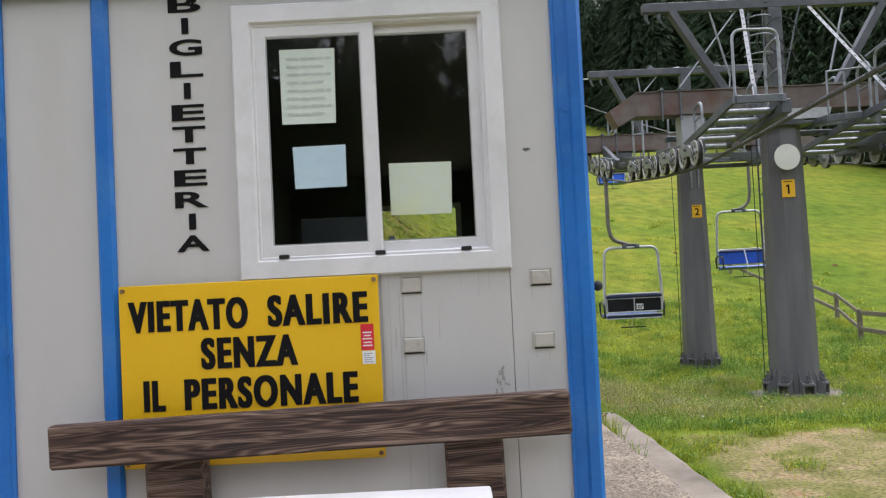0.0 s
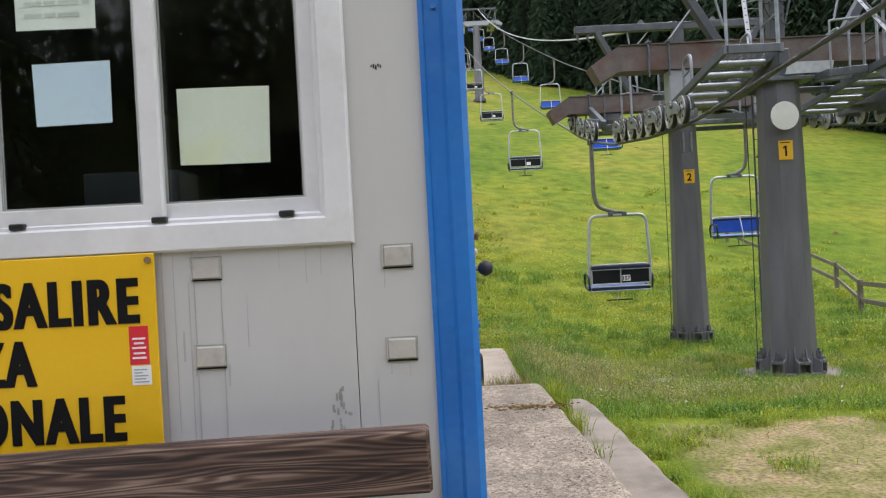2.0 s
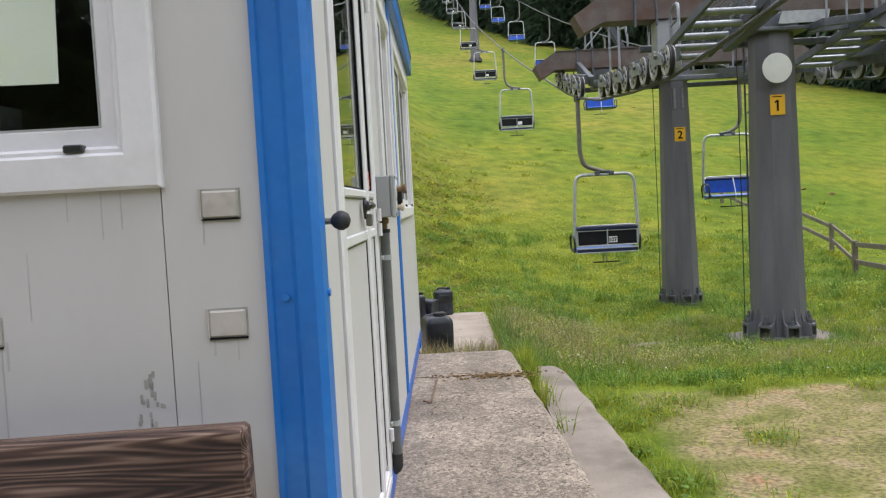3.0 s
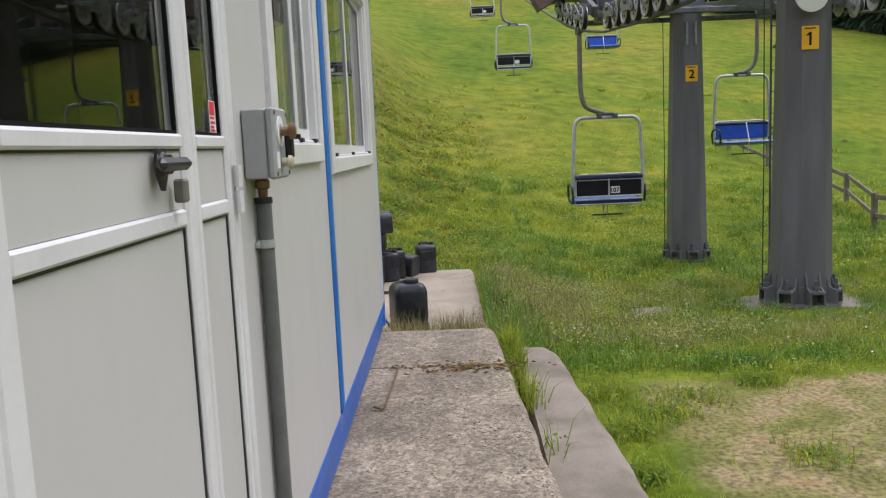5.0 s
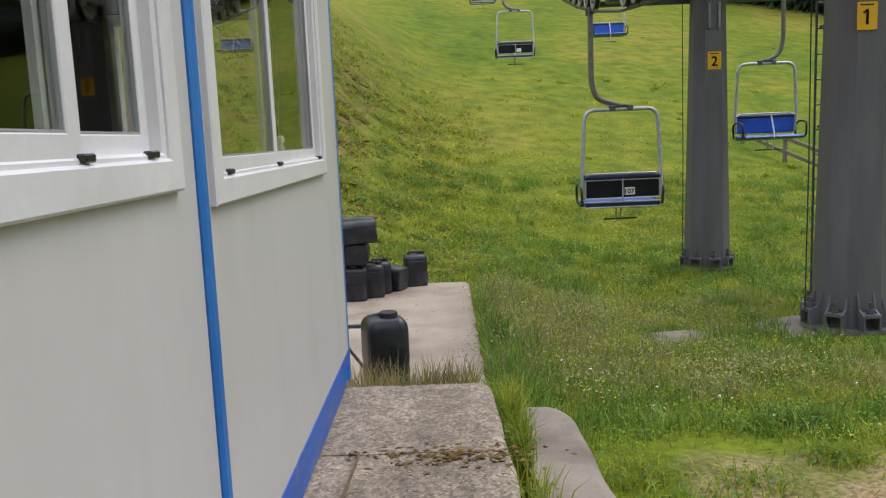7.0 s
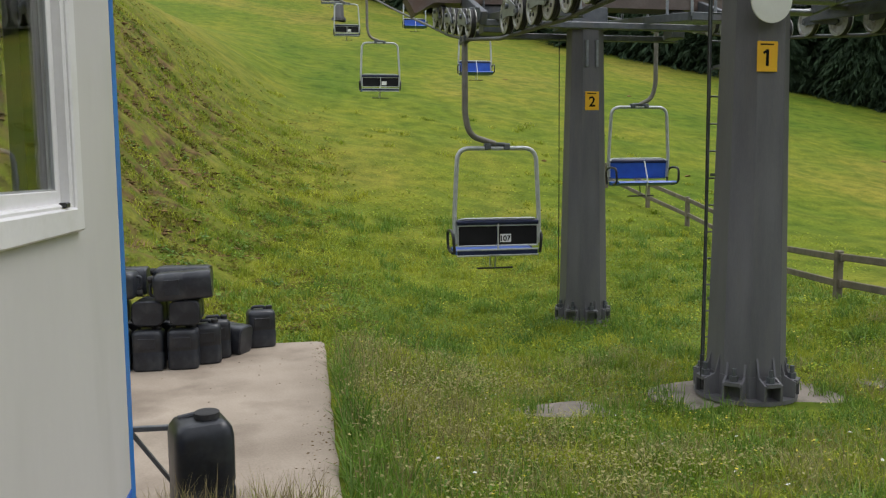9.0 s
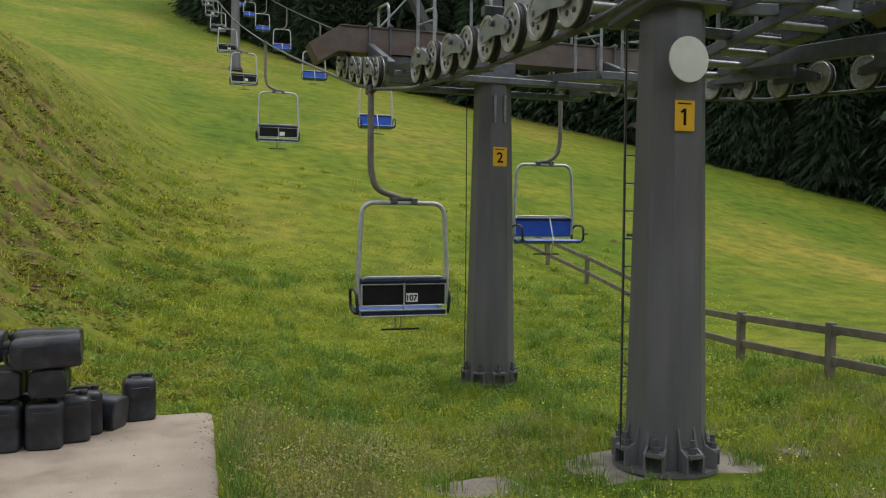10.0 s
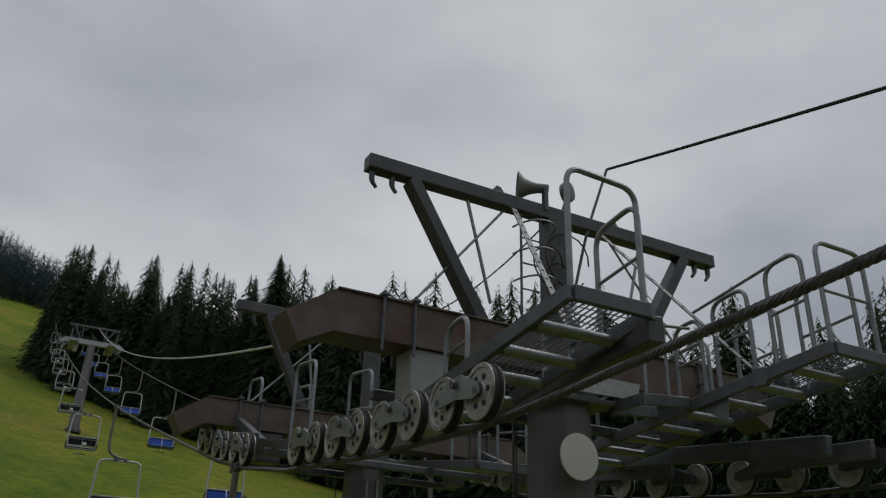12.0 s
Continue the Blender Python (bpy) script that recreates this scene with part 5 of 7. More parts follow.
# tower 1
T1Z = float(height(5.28, 13.2)) + 0.02
t1 = thing("lift_tower", pose(5.25, 13.2, T1Z, 0, 0, LINE_TURN), "dark grey lift tower number one with crosshead", "lift tower", "towers of the chairlift")
E1 = -T1Z
tower_body(t1, 3.56 + E1, 0.54, 0.685, 0.03, 0.72, 0.8)
part("head_plate", Mesh().box(-0.42, -0.36, 3.56 + E1, 0.42, 0.36, 3.61 + E1, 0.006), GALV_DARK, t1)
part("saddle", Mesh().box(-0.30, -0.24, 3.61 + E1, 0.30, 0.24, 3.828 + E1, 0.01), GALV_DARK, t1)
yoke(t1, 3.83 + E1, 4.20 + E1, 2.82)
gantry(t1, 4.22 + E1, 5.69 + E1, 2.21, 0.93, 0.0, 0.06)
part("centre_mast", Mesh().box(-0.11, -0.09, 4.217 + E1, 0.11, 0.09, 5.538 + E1, 0.008), GANTRY_AND_SHADED_GREY, t1)
ladder(t1, -0.30, -0.02, 4.22 + E1, 5.60 + E1, 0.24)
part("marker_disc", Mesh().rod((-0.09, -0.395, 3.037 + E1), (-0.09, -0.41, 3.037 + E1), 0.205, 32), WHITE_DISC, t1, "round white blank sign disc")
part("disc_bracket", Mesh().rod((-0.09, -0.25, 3.037 + E1), (-0.09, -0.395, 3.037 + E1), 0.03, 8), GALV_DARK, t1)
number_plate(t1, "1", -0.055, -0.302, 2.545 + E1, 0.21, 0.28)
ladder(t1, -0.02, 0.50, 0.3, 3.5 + E1, 0.34)
for z in (0.9, 2.2, 3.3):
    for x in (-0.14, 0.12):
        part("ladder_bracket", Mesh().box(x - 0.02, 0.24, z, x + 0.02, 0.50, z + 0.03), GALV_DARK, t1)
for x in (-0.50,):
    part("cable", Mesh().tube([(x, -0.02, 0.1), (x + 0.01, -0.02, 1.8), (x, -0.02, 3.4 + E1)], 0.007, 6), RUBBER, t1, "black cable down the mast")
SY1 = [-2.10 + 0.455 * k for k in range(8)]
for s, o in ((-1, -1), (1, 1)):
    ys = SY1 if s < 0 else [-1.95 + 0.60 * k for k in range(8)]
    zs = [rope_z(13.2 + y) + 0.185 + E1 + (down_lift(13.2 + y) if s > 0 else 0) for y in ys]
    # Downhill rockers get the darker grey as shade painted over galvanised steel.
    sheave_train(t1, lambda y, s=s: s * 2.17 + drift(13.2 + y), ys, zs, o, GALV if s < 0 else GANTRY_AND_SHADED_GREY)
# the uphill service platform, its end rail and its bearing beam
catwalk(t1, -1.66, -0.98, -2.40, -0.28, 3.585 + E1, 3.30 + E1, [(-0.99, 0.03, 0.25, 0.86), (-0.99, 0.42, 0.58, 0.55), (-1.64, 0.62, 0.78, 0.45)], 0.045)
part("heavy_beam", Mesh().bar((-0.96, -2.40, 3.475 + E1), (-0.62, 0.0, 3.45 + E1), 0.13, 0.19, 0.01), GANTRY_AND_SHADED_GREY, t1)
handrail(t1, (-1.63, -2.37, 3.60 + E1), (-1.0, -2.34, 3.60 + E1), 0.93, False)
# the downhill service platform with its row of hoops
catwalk(t1, 1.0, 1.66, -2.28, 1.5, 3.735 + E1, 3.36 + E1, [(1.01, 0.045, 0.145, 0.93), (1.01, 0.205, 0.315, 0.86), (1.01, 0.36, 0.45, 0.80), (1.65, 0.05, 0.20, 0.93), (1.65, 0.26, 0.40, 0.9), (1.65, 0.5, 0.66, 0.9), (1.01, 0.62, 0.78, 0.9)], 0.04)
handrail(t1, (1.03, -2.25, 3.76 + E1), (1.63, -2.25, 3.76 + E1), 0.93)
part("top_rail", Mesh().rod((1.01, -0.85, 4.47 + E1), (1.01, -2.0, 4.65 + E1), 0.015, 8), GALV, t1)
part("landing", Mesh().bar((0.40, -0.72, 3.56 + E1), (0.97, -0.72, 3.60 + E1), 0.05, 0.11, 0.006).bar((0.40, -0.28, 3.56 + E1), (0.97, -0.28, 3.60 + E1), 0.05, 0.11, 0.006).bar((0.42, -0.70, 3.57 + E1), (0.42, -0.30, 3.57 + E1), 0.05, 0.10, 0.006), GALV_DARK, t1, "steel angle landing frame")
for x in (0.45, 0.72):
    part("landing_post", Mesh().rod((x, -0.73, 3.58 + E1), (x, -0.73, 4.30 + E1), 0.016, 8), GALV, t1)
part("landing_rail", Mesh().rod((0.45, -0.73, 4.29 + E1), (0.99, -0.80, 4.32 + E1), 0.016, 8), GALV, t1)
part("cover_plate", Mesh().prism([(-0.06, -0.42, 3.63 + E1), (0.62, -0.42, 3.64 + E1), (0.66, -0.42, 3.80 + E1), (0.0, -0.42, 3.80 + E1)], (0, 0.02, 0)), CHAIR_TUBE, t1, "pale sheet metal cover plate")
part("cover_stay", Mesh().bar((0.05, -0.41, 3.72 + E1), (0.05, -0.20, 3.72 + E1), 0.04, 0.04).bar((0.55, -0.41, 3.72 + E1), (0.55, -0.20, 3.72 + E1), 0.04, 0.04), GALV_DARK, t1)
part("gusset_plate", Mesh().prism([(1.02, -1.15, 3.60 + E1), (1.02, -0.75, 3.57 + E1), (1.02, -1.12, 3.36 + E1)], (0.012, 0, 0)), GALV, t1, "triangular steel gusset")
for y in (0.45,):
    part("bearer", Mesh().bar((-1.75, y, 3.53 + E1), (1.75, y, 3.53 + E1), 0.10, 0.09, 0.008), GALV_DARK, t1)
hn = part("loudspeaker", Mesh().lathe([(0.05, 0.0), (0.055, 0.12), (0.075, 0.2), (0.11, 0.27), (0.17, 0.33), (0.165, 0.335), (0.10, 0.28)], 20, pose(-0.09, -0.06, 5.90 + E1, 0, -88, -28)), HORN_GREY, t1, "grey horn loudspeaker")
part("lamp_arm", Mesh().rod((0.16, -0.06, 5.90 + E1), (0.08, -0.03, 5.62 + E1), 0.014, 8), GALV_DARK, t1)
part("horn_bracket", Mesh().box(-0.16, -0.09, 5.62 + E1, -0.11, -0.03, 5.88 + E1, 0.004), GALV_DARK, hn)
part("cable_mast", Mesh().tube(bend([(0.10, 0.0, 4.25 + E1), (0.40, -0.05, 5.5 + E1), (0.74, -0.05, 6.40 + E1)], 0.3), 0.016, 8), GALV_DARK, t1)
part("lamp_head", Mesh().lathe([(0.03, -0.06), (0.10, -0.05), (0.12, 0.0), (0.10, 0.05), (0.03, 0.06)], 16, pose(0.16, -0.06, 5.93 + E1, 90, 0, 30)), HORN_GREY, t1)

# loose cables and a ladder hoop about the centre mast
for k, (x, y, z, w) in enumerate(((-0.05, -0.14, 4.75, 0.26), (0.12, -0.13, 4.62, 0.20), (-0.18, -0.15, 4.95, 0.22), (0.05, -0.16, 5.05, 0.3))):
    part("cable_loop", Mesh().tube([(x + w * math.cos(a) * (0.6 + 0.1 * k), y - 0.02 * math.sin(2 * a), z + E1 + w * math.sin(a)) for a in [i * math.pi / 9 for i in range(17)]], 0.009, 6), RUBBER, t1, "black looped cable")
for z in (4.75, 5.05, 5.35):
    part("ladder_hoop", Mesh().tube([(-0.30 + 0.22 * math.cos(a), -0.02 - 0.30 * math.sin(a), z + E1) for a in [i * math.pi / 8 for i in range(9)]], 0.010, 6), GALV, t1)
for s in (-1, 1):
    strap = part("strap", Mesh().bar((s * 0.55, -0.09, 5.52 + E1), (s * 1.0, -1.53, 3.70 + E1), 0.012, 0.06, 0, (1, 0, 0)), GALV_DARK, t1, "punched steel strap")
    for k in range(14):
        q = Vector((s * 0.55, -0.09, 5.52 + E1)).lerp(Vector((s * 1.0, -1.53, 3.70 + E1)), (k + 0.7) / 15)
        part("punched_hole", Mesh().rod(q - Vector((0.012, 0, 0)), q + Vector((0.012, 0, 0)), 0.012, 8), BLACK_INK, strap)
    part("strap_foot", Mesh().box(s * 1.0 - 0.03, -1.62, 3.58 + E1, s * 1.0 + 0.03, -1.48, 3.74 + E1, 0.006), GALV_DARK, t1)

# tower 2
T2Z = float(height(5.10, 17.95)) + 0.02
t2 = thing("lift_tower", pose(5.10, 17.95, T2Z, 0, 0, LINE_TURN), "dark grey lift tower number two with crosshead", "lift tower", "towers of the chairlift")
E2 = -T2Z
tower_body(t2, 3.66 + E2, 0.50, 0.68, 0.03, 0.63, 0.7)
part("head_plate", Mesh().box(-0.4, -0.34, 3.66 + E2, 0.4, 0.34, 3.71 + E2, 0.006), GALV_DARK, t2)
part("saddle", Mesh().box(-0.28, -0.22, 3.71 + E2, 0.28, 0.22, 3.948 + E2, 0.01), GALV_DARK, t2)
yoke(t2, 3.95 + E2, 4.30 + E2, 2.80, RUST_BEAM, 0.4)
gantry(t2, 4.32 + E2, 5.78 + E2, 2.15, 1.0)
part("centre_mast", Mesh().box(-0.11, -0.09, 4.317 + E2, 0.11, 0.09, 5.628 + E2, 0.008), GANTRY_AND_SHADED_GREY, t2)
number_plate(t2, "2", 0.02, -0.272, 2.545 + E2, 0.22, 0.28)
for x in (-0.42,):
    part("cable", Mesh().tube([(x, -0.02, 0.1), (x + 0.01, -0.02, 1.8), (x, -0.02, 3.5 + E2)], 0.007, 6), RUBBER, t2, "black cable down the mast")
for x in (0.06, 0.22):
    part("bracket", Mesh().box(x - 0.02 - 0.13, -0.30, 3.05 + E2, x + 0.02 - 0.13, -0.22, 3.45 + E2, 0.004), GALV, t2)
SY2 = [-1.9 + 0.47 * k for k in range(6)]
for s, o in ((-1, -1), (1, 1)):
    zs = [rope_z(17.95 + y) + 0.185 + E2 for y in SY2]
    sheave_train(t2, lambda y, s=s: s * 2.17 + drift(17.95 + y), SY2, zs, o)
catwalk(t2, -1.55, -0.75, -1.9, 1.4, 3.52 + E2, 3.98 + E2, [(-1.52, 0.0, 0.22, 1.0), (-0.78, 0.0, 0.22, 1.0), (-1.52, 0.7, 0.9, 1.0), (-0.78, 0.7, 0.9, 1.0)])
catwalk(t2, 0.75, 1.55, -1.9, 1.4, 3.52 + E2, 3.98 + E2, [(1.52, 0.0, 0.22, 1.0), (0.78, 0.0, 0.22, 1.0), (1.52, 0.7, 0.9, 1.0), (0.78, 0.7, 0.9, 1.0)])
for y in (-0.6, 0.45):
    part("bearer", Mesh().bar((-1.75, y, 3.60 + E2), (1.75, y, 3.60 + E2), 0.10, 0.09, 0.008), GALV_DARK, t2)

# tower 3, up the slope
T3Y = 80.0
T3Z = float(height(mid_x(T3Y), T3Y))
t3 = thing("lift_tower", pose(mid_x(T3Y), T3Y, T3Z, 0, 0, LINE_TURN), "far grey lift tower up the slope", "lift tower", "towers of the chairlift")
E3 = -T3Z
tower_body(t3, 22.4 + E3, 0.6, 0.9, 0.0)
yoke(t3, 22.4 + E3, 22.8 + E3, 2.6, GALV)
gantry(t3, 22.8 + E3, 24.1 + E3, 2.05, 1.0)
for s in (-1, 1):
    sheave_train(t3, lambda y, s=s: s * 2.17, [-1.2 + 0.48 * k for k in range(6)], [21.75 + E3 + 0.14 * k for k in range(6)], s)
    part("catwalk", Mesh().box(s * 1.5 - 0.35, -1.6, 22.2 + E3, s * 1.5 + 0.35, 1.6, 22.26 + E3), GALV, t3)
    handrail(t3, (s * 1.8, -1.5, 22.26 + E3), (s * 1.8, 1.5, 22.26 + E3), 1.0)


# ropes
def strand(name, x_off, label, r=0.022):
    m = Mesh()
    ys = sorted({*ROPE_Y, *[a + (b - a) * k / 6 for a, b in zip(ROPE_Y, ROPE_Y[1:]) for k in range(6)]})
    pts = []
    for y in ys:
        z = rope_z(y)
        for a, b in zip(ROPE_Y, ROPE_Y[1:]):
            if a <= y <= b and b - a > 9 and a > 8:
                u = (y - a) / (b - a)
                z -= 0.0003 * (b - a) ** 2 * 4 * u * (1 - u) * 0.5
        pts.append((mid_x(y) + x_off + drift(y), y, z + (down_lift(y) if x_off > 0 else 0)))
    m.tube(pts, r, 8)
    t = thing(name, (mid_x(12.9) + x_off, 12.9, rope_z(12.9)), label, "rope")
    for k in range(6):
        tw = []
        for i in range(260):
            y = 4.0 + i * 0.032
            a = 2 * math.pi * (k / 6 + y / 0.22)
            tw.append((mid_x(y) + x_off + drift(y) + math.cos(a) * r * 0.8, y, rope_z(y) + (down_lift(y) if x_off > 0 else 0) + math.sin(a) * r * 0.8))
        part("strand", Mesh().tube(tw, r * 0.42, 5, None, False), ROPE_STEEL, t, "", True)
    part("core", m, ROPE_STEEL, t, "", True)


strand("haul_rope", -2.17, "twisted steel haul rope, uphill side")
strand("haul_rope", 2.17, "twisted steel haul rope, downhill side")


def cable(name, p, q, sag, r, label, n=24, material=RUBBER):
    p, q = Vector(p), Vector(q)
    pts = [p.lerp(q, i / n) - Vector((0, 0, sag * 4 * (i / n) * (1 - i / n))) for i in range(n + 1)]
    t = thing(name, p, label, "cable")
    part("line", Mesh().tube(pts, r, 6), material, t, "", True)


cable("signal_cable", (5.99, 13.18, 6.40), (5.82, 6.2, 4.24), 0.03, 0.016, "black signal cable from the tower top", 6)
cable("signal_cable", (5.28, 13.2, 5.66), (5.1, 17.95, 5.79), 0.35, 0.010, "black signal cable between the towers")
cable("signal_cable", (5.0, 17.95, 5.79), (mid_x(80) + 0.3, 80, 24.0), 1.4, 0.026, "pale signal cable up the line", 40, CHAIR_TUBE)


# ---- chairs ----
def lift_chair(m, k, label, number=""):
    """A two-seat chair on its hanger: grip, bent arm, clamp, hoop, slatted back, seat, arm loops and foot bar."""
    c = thing("lift_chair", m, label, "lift chair", "chairs of the lift")
    arm = part("hanger", Mesh().tube(bend([(0, 0, -0.02), (0, 0, -1.0), (0.07, 0, -1.24), (k - 0.02, 0, -1.345)], 0.16, 6), 0.040, 12), CHAIR_ARM, c, "bent steel hanger arm")
    part("grip", Mesh().box(-0.045, -0.14, -0.045, 0.045, 0.14, 0.045, 0.012).rod((-0.06, 0, 0.02), (0.06, 0, 0.02), 0.03, 10), GALV_DARK, arm)
    hub = part("clamp", Mesh().box(k - 0.12, -0.035, -1.37, k + 0.12, 0.035, -1.325, 0.01), GALV_DARK, c)
    for s in (-1, 1):
        part("clamp_ear", Mesh().box(k + s * 0.13 - 0.045, -0.045, -1.42, k + s * 0.13 + 0.045, 0.045, -1.335, 0.012), GALV_DARK, hub)
    part("hoop", Mesh().tube(bend([(k - 0.565, -0.02, -2.67), (k - 0.585, 0, -2.35), (k - 0.535, 0, -1.40), (k + 0.535, 0, -1.40), (k + 0.585, 0, -2.35), (k + 0.565, -0.02, -2.67)], 0.17, 7), 0.030, 12), CHAIR_TUBE, c, "galvanised tube hoop")
    bk = part("backrest", Mesh().box(k - 0.55, -0.055, -2.685, k - 0.012, -0.03, -2.41, 0.008).box(k + 0.012, -0.055, -2.685, k + 0.55, -0.03, -2.41, 0.008), CHAIR_BLACK, c, "black backrest panels")
    part("top_roll", Mesh().tube([(k - 0.555, -0.035, -2.385), (k + 0.555, -0.035, -2.385)], 0.042, 12), CHAIR_BLUE_SHADED, bk, "rounded top edge, blue darkened for shade")
    part("seat_edge", Mesh().box(k - 0.552, -0.060, -2.835, k + 0.552, -0.043, -2.745, 0.004), CHAIR_BLUE_SHADED, c, "rear edge of the seat, blue darkened for shade")
    part("back_bar", Mesh().rod((k, -0.062, -2.75), (k, -0.062, -2.39), 0.012, 8), CHAIR_TUBE, bk)
    part("backrest_front", Mesh().box(k - 0.55, -0.028, -2.69, k + 0.55, -0.008, -2.41, 0.008), CHAIR_BLUE, c, "blue backrest face")
    part("seat", Mesh().prism([(k - 0.55, -0.02, -2.75), (k - 0.55, 0.10, -2.775), (k - 0.55, 0.40, -2.74), (k - 0.55, 0.44, -2.77), (k - 0.55, 0.40, -2.795), (k - 0.55, 0.10, -2.825), (k - 0.55, -0.04, -2.8)], (1.10, 0, 0)), CHAIR_BLUE, c, "blue moulded seat")
    part("back_frame", Mesh().tube([(k - 0.555, -0.058, -2.695), (k + 0.555, -0.058, -2.695)], 0.011, 6).tube([(k - 0.555, -0.058, -2.425), (k + 0.555, -0.058, -2.425)], 0.009, 6).tube([(k - 0.548, -0.058, -2.695), (k - 0.548, -0.058, -2.425)], 0.011, 6).tube([(k + 0.548, -0.058, -2.695), (k + 0.548, -0.058, -2.425)], 0.011, 6), CHAIR_TUBE, bk)
    for z in (-2.75, -2.825):
        part("lower_tube", Mesh().rod((k - 0.56, -0.05, z), (k + 0.56, -0.05, z), 0.014, 8), CHAIR_TUBE, c)
    for s in (-1, 1):
        part("armrest", Mesh().tube(bend([(k + s * 0.59, -0.04, -2.8), (k + s * 0.61, -0.06, -2.55), (k + s * 0.605, 0.10, -2.49), (k + s * 0.60, 0.40, -2.51), (k + s * 0.59, 0.42, -2.77), (k + s * 0.57, 0.2, -2.81)], 0.09, 5), 0.020, 8), BLACK_PLASTIC, c, "black padded arm loop")
    part("safety_bar", Mesh().tube(bend([(k - 0.57, 0.05, -2.38), (k - 0.5, -0.07, -2.33), (k + 0.5, -0.07, -2.33), (k + 0.57, 0.05, -2.38)], 0.08), 0.013, 8), CHAIR_TUBE, c)
    part("restraint_pole", Mesh().tube([(k + 0.02, 0.30, -2.38), (k + 0.02, 0.46, -2.75), (k - 0.02, 0.30, -3.01)], 0.012, 8), WHITE_STICKER, c, "white painted pole")
    foot = part("foot_bar", Mesh().tube([(k, 0.05, -2.8), (k, 0.12, -3.01)], 0.011, 8), CHAIR_TUBE, c)
    part("foot_rest", Mesh().rod((k - 0.25, 0.12, -3.015), (k + 0.25, 0.12, -3.015), 0.013, 8), BLACK_PLASTIC, foot)
    plate = part("plate", Mesh().box(k + 0.03, -0.061, -2.65, k + 0.18, -0.0555, -2.54), WHITE_STICKER, bk, "small white number plate")
    if number:
        ob = part("number", text_mesh(number, 0.10, BLACK_INK), BLACK_INK, plate)
        ob.location = (k + 0.105, -0.0622, -2.632)
    return c


def chair_pose(y, up):
    s = -1 if up else 1
    return pose(mid_x(y) + s * 2.17 + drift(y), y, rope_z(y) - (0.02 if up else 0.075), 0, 0, LINE_TURN + (0 if up else 180))


first = lift_chair(chair_pose(16.3, True), 0.43, "blue and black two-seat chair numbered 107", "107")
up_chair = lift_chair(chair_pose(30.3, True), 0.37, "black-backed two-seat chair hanging from the rope")
for k in range(2, 14):
    copy_thing(up_chair, chair_pose(16.55 + 13.8 * k, True))
down_chair = lift_chair(chair_pose(20.0, False), 0.31, "blue two-seat chair coming down the line")
for k in range(1, 14):
    copy_thing(down_chair, chair_pose(20.0 + 13.7 * k, False))


# ---- black canisters ----
def canister(m, label, w=0.27, d=0.25, h=0.43, squat=False):
    """A blow-moulded can: rounded body with a belt rib, sloping shoulder, top handle, screw cap and a pressed panel."""
    c = thing("canister", m, label, "canister", "black plastic canisters")

    def ring(sw, sd, z, n=20):
        out = []
        for i in range(n):
            a = 2 * math.pi * (i + 0.5) / n
            e = 0.32 if squat else 0.42
            ca, sa = math.cos(a), math.sin(a)
            out.append((math.copysign(abs(ca) ** e, ca) * sw / 2, math.copysign(abs(sa) ** e, sa) * sd / 2, z))
        return out
    rings = [ring(w * 0.90, d * 0.90, 0.0), ring(w * 0.99, d * 0.99, h * 0.03), ring(w, d, h * 0.08), ring(w, d, h * 0.40), ring(w * 0.975, d * 0.975, h * 0.42), ring(w * 0.975, d * 0.975, h * 0.45), ring(w, d, h * 0.47), ring(w, d, h * 0.80), ring(w * 0.95, d * 0.95, h * 0.86), ring(w * 0.80, d * 0.84, h * 0.905), ring(w * 0.62, d * 0.70, h * 0.92)]
    part("body", Mesh().loft(rings), CAN_BLACK, c, "black plastic body")
    if squat:
        part("cap", Mesh().lathe([(0.062, h * 0.918), (0.066, h * 0.925), (0.066, h * 0.965), (0.058, h * 0.972), (0.01, h * 0.972)], 20, Matrix.Translation((w * 0.10, -0.02, 0))), RUBBER, c, "wide black screw cap")
        part("grip_ridge", Mesh().tube([(-w * 0.34, 0.05, h * 0.915), (-w * 0.02, 0.05, h * 0.93)], 0.016, 8), CAN_BLACK, c)
        return c
    part("carry_handle", Mesh().tube(bend([(-w * 0.30, 0, h * 0.90), (-w * 0.27, 0, h * 0.985), (w * 0.12, 0, h * 0.985), (w * 0.16, 0, h * 0.90)], 0.03), 0.017, 8), CAN_BLACK, c)
    part("cap", Mesh().lathe([(0.034, h * 0.915), (0.036, h * 0.92), (0.036, h * 0.985), (0.031, h)], 16, Matrix.Translation((w * 0.30, 0, 0))), RUBBER, c, "screw cap")
    part("pressed_panel", Mesh().box(-w * 0.28, -d * 0.512, h * 0.50, w * 0.28, -d * 0.48, h * 0.74, 0.012), CAN_BLACK, c)
    return c


CAN_FLOOR = -0.428
can = canister(pose(0.345, 14.86, CAN_FLOOR, 0, 0, 12), "black plastic canister standing alone on the slab", w=0.31, d=0.27, h=0.45)
can_row = canister(pose(-0.34, 13.97, CAN_FLOOR, 0, 0, 2), "dusty black canister standing in a row", h=0.44, w=0.30)
for x, y, r in ((-0.665, 13.95, -1), (-0.99, 13.98, 3), (-1.32, 13.97, 0), (-0.15, 14.16, 8), (-0.085, 14.38, 15)):
    copy_thing(can_row, pose(x, y, CAN_FLOOR, 0, 0, r))
tagged(copy_thing(can, pose(0.22, 14.50, CAN_FLOOR + 0.14, 0, -84, -25)), "black canister fallen on its side")
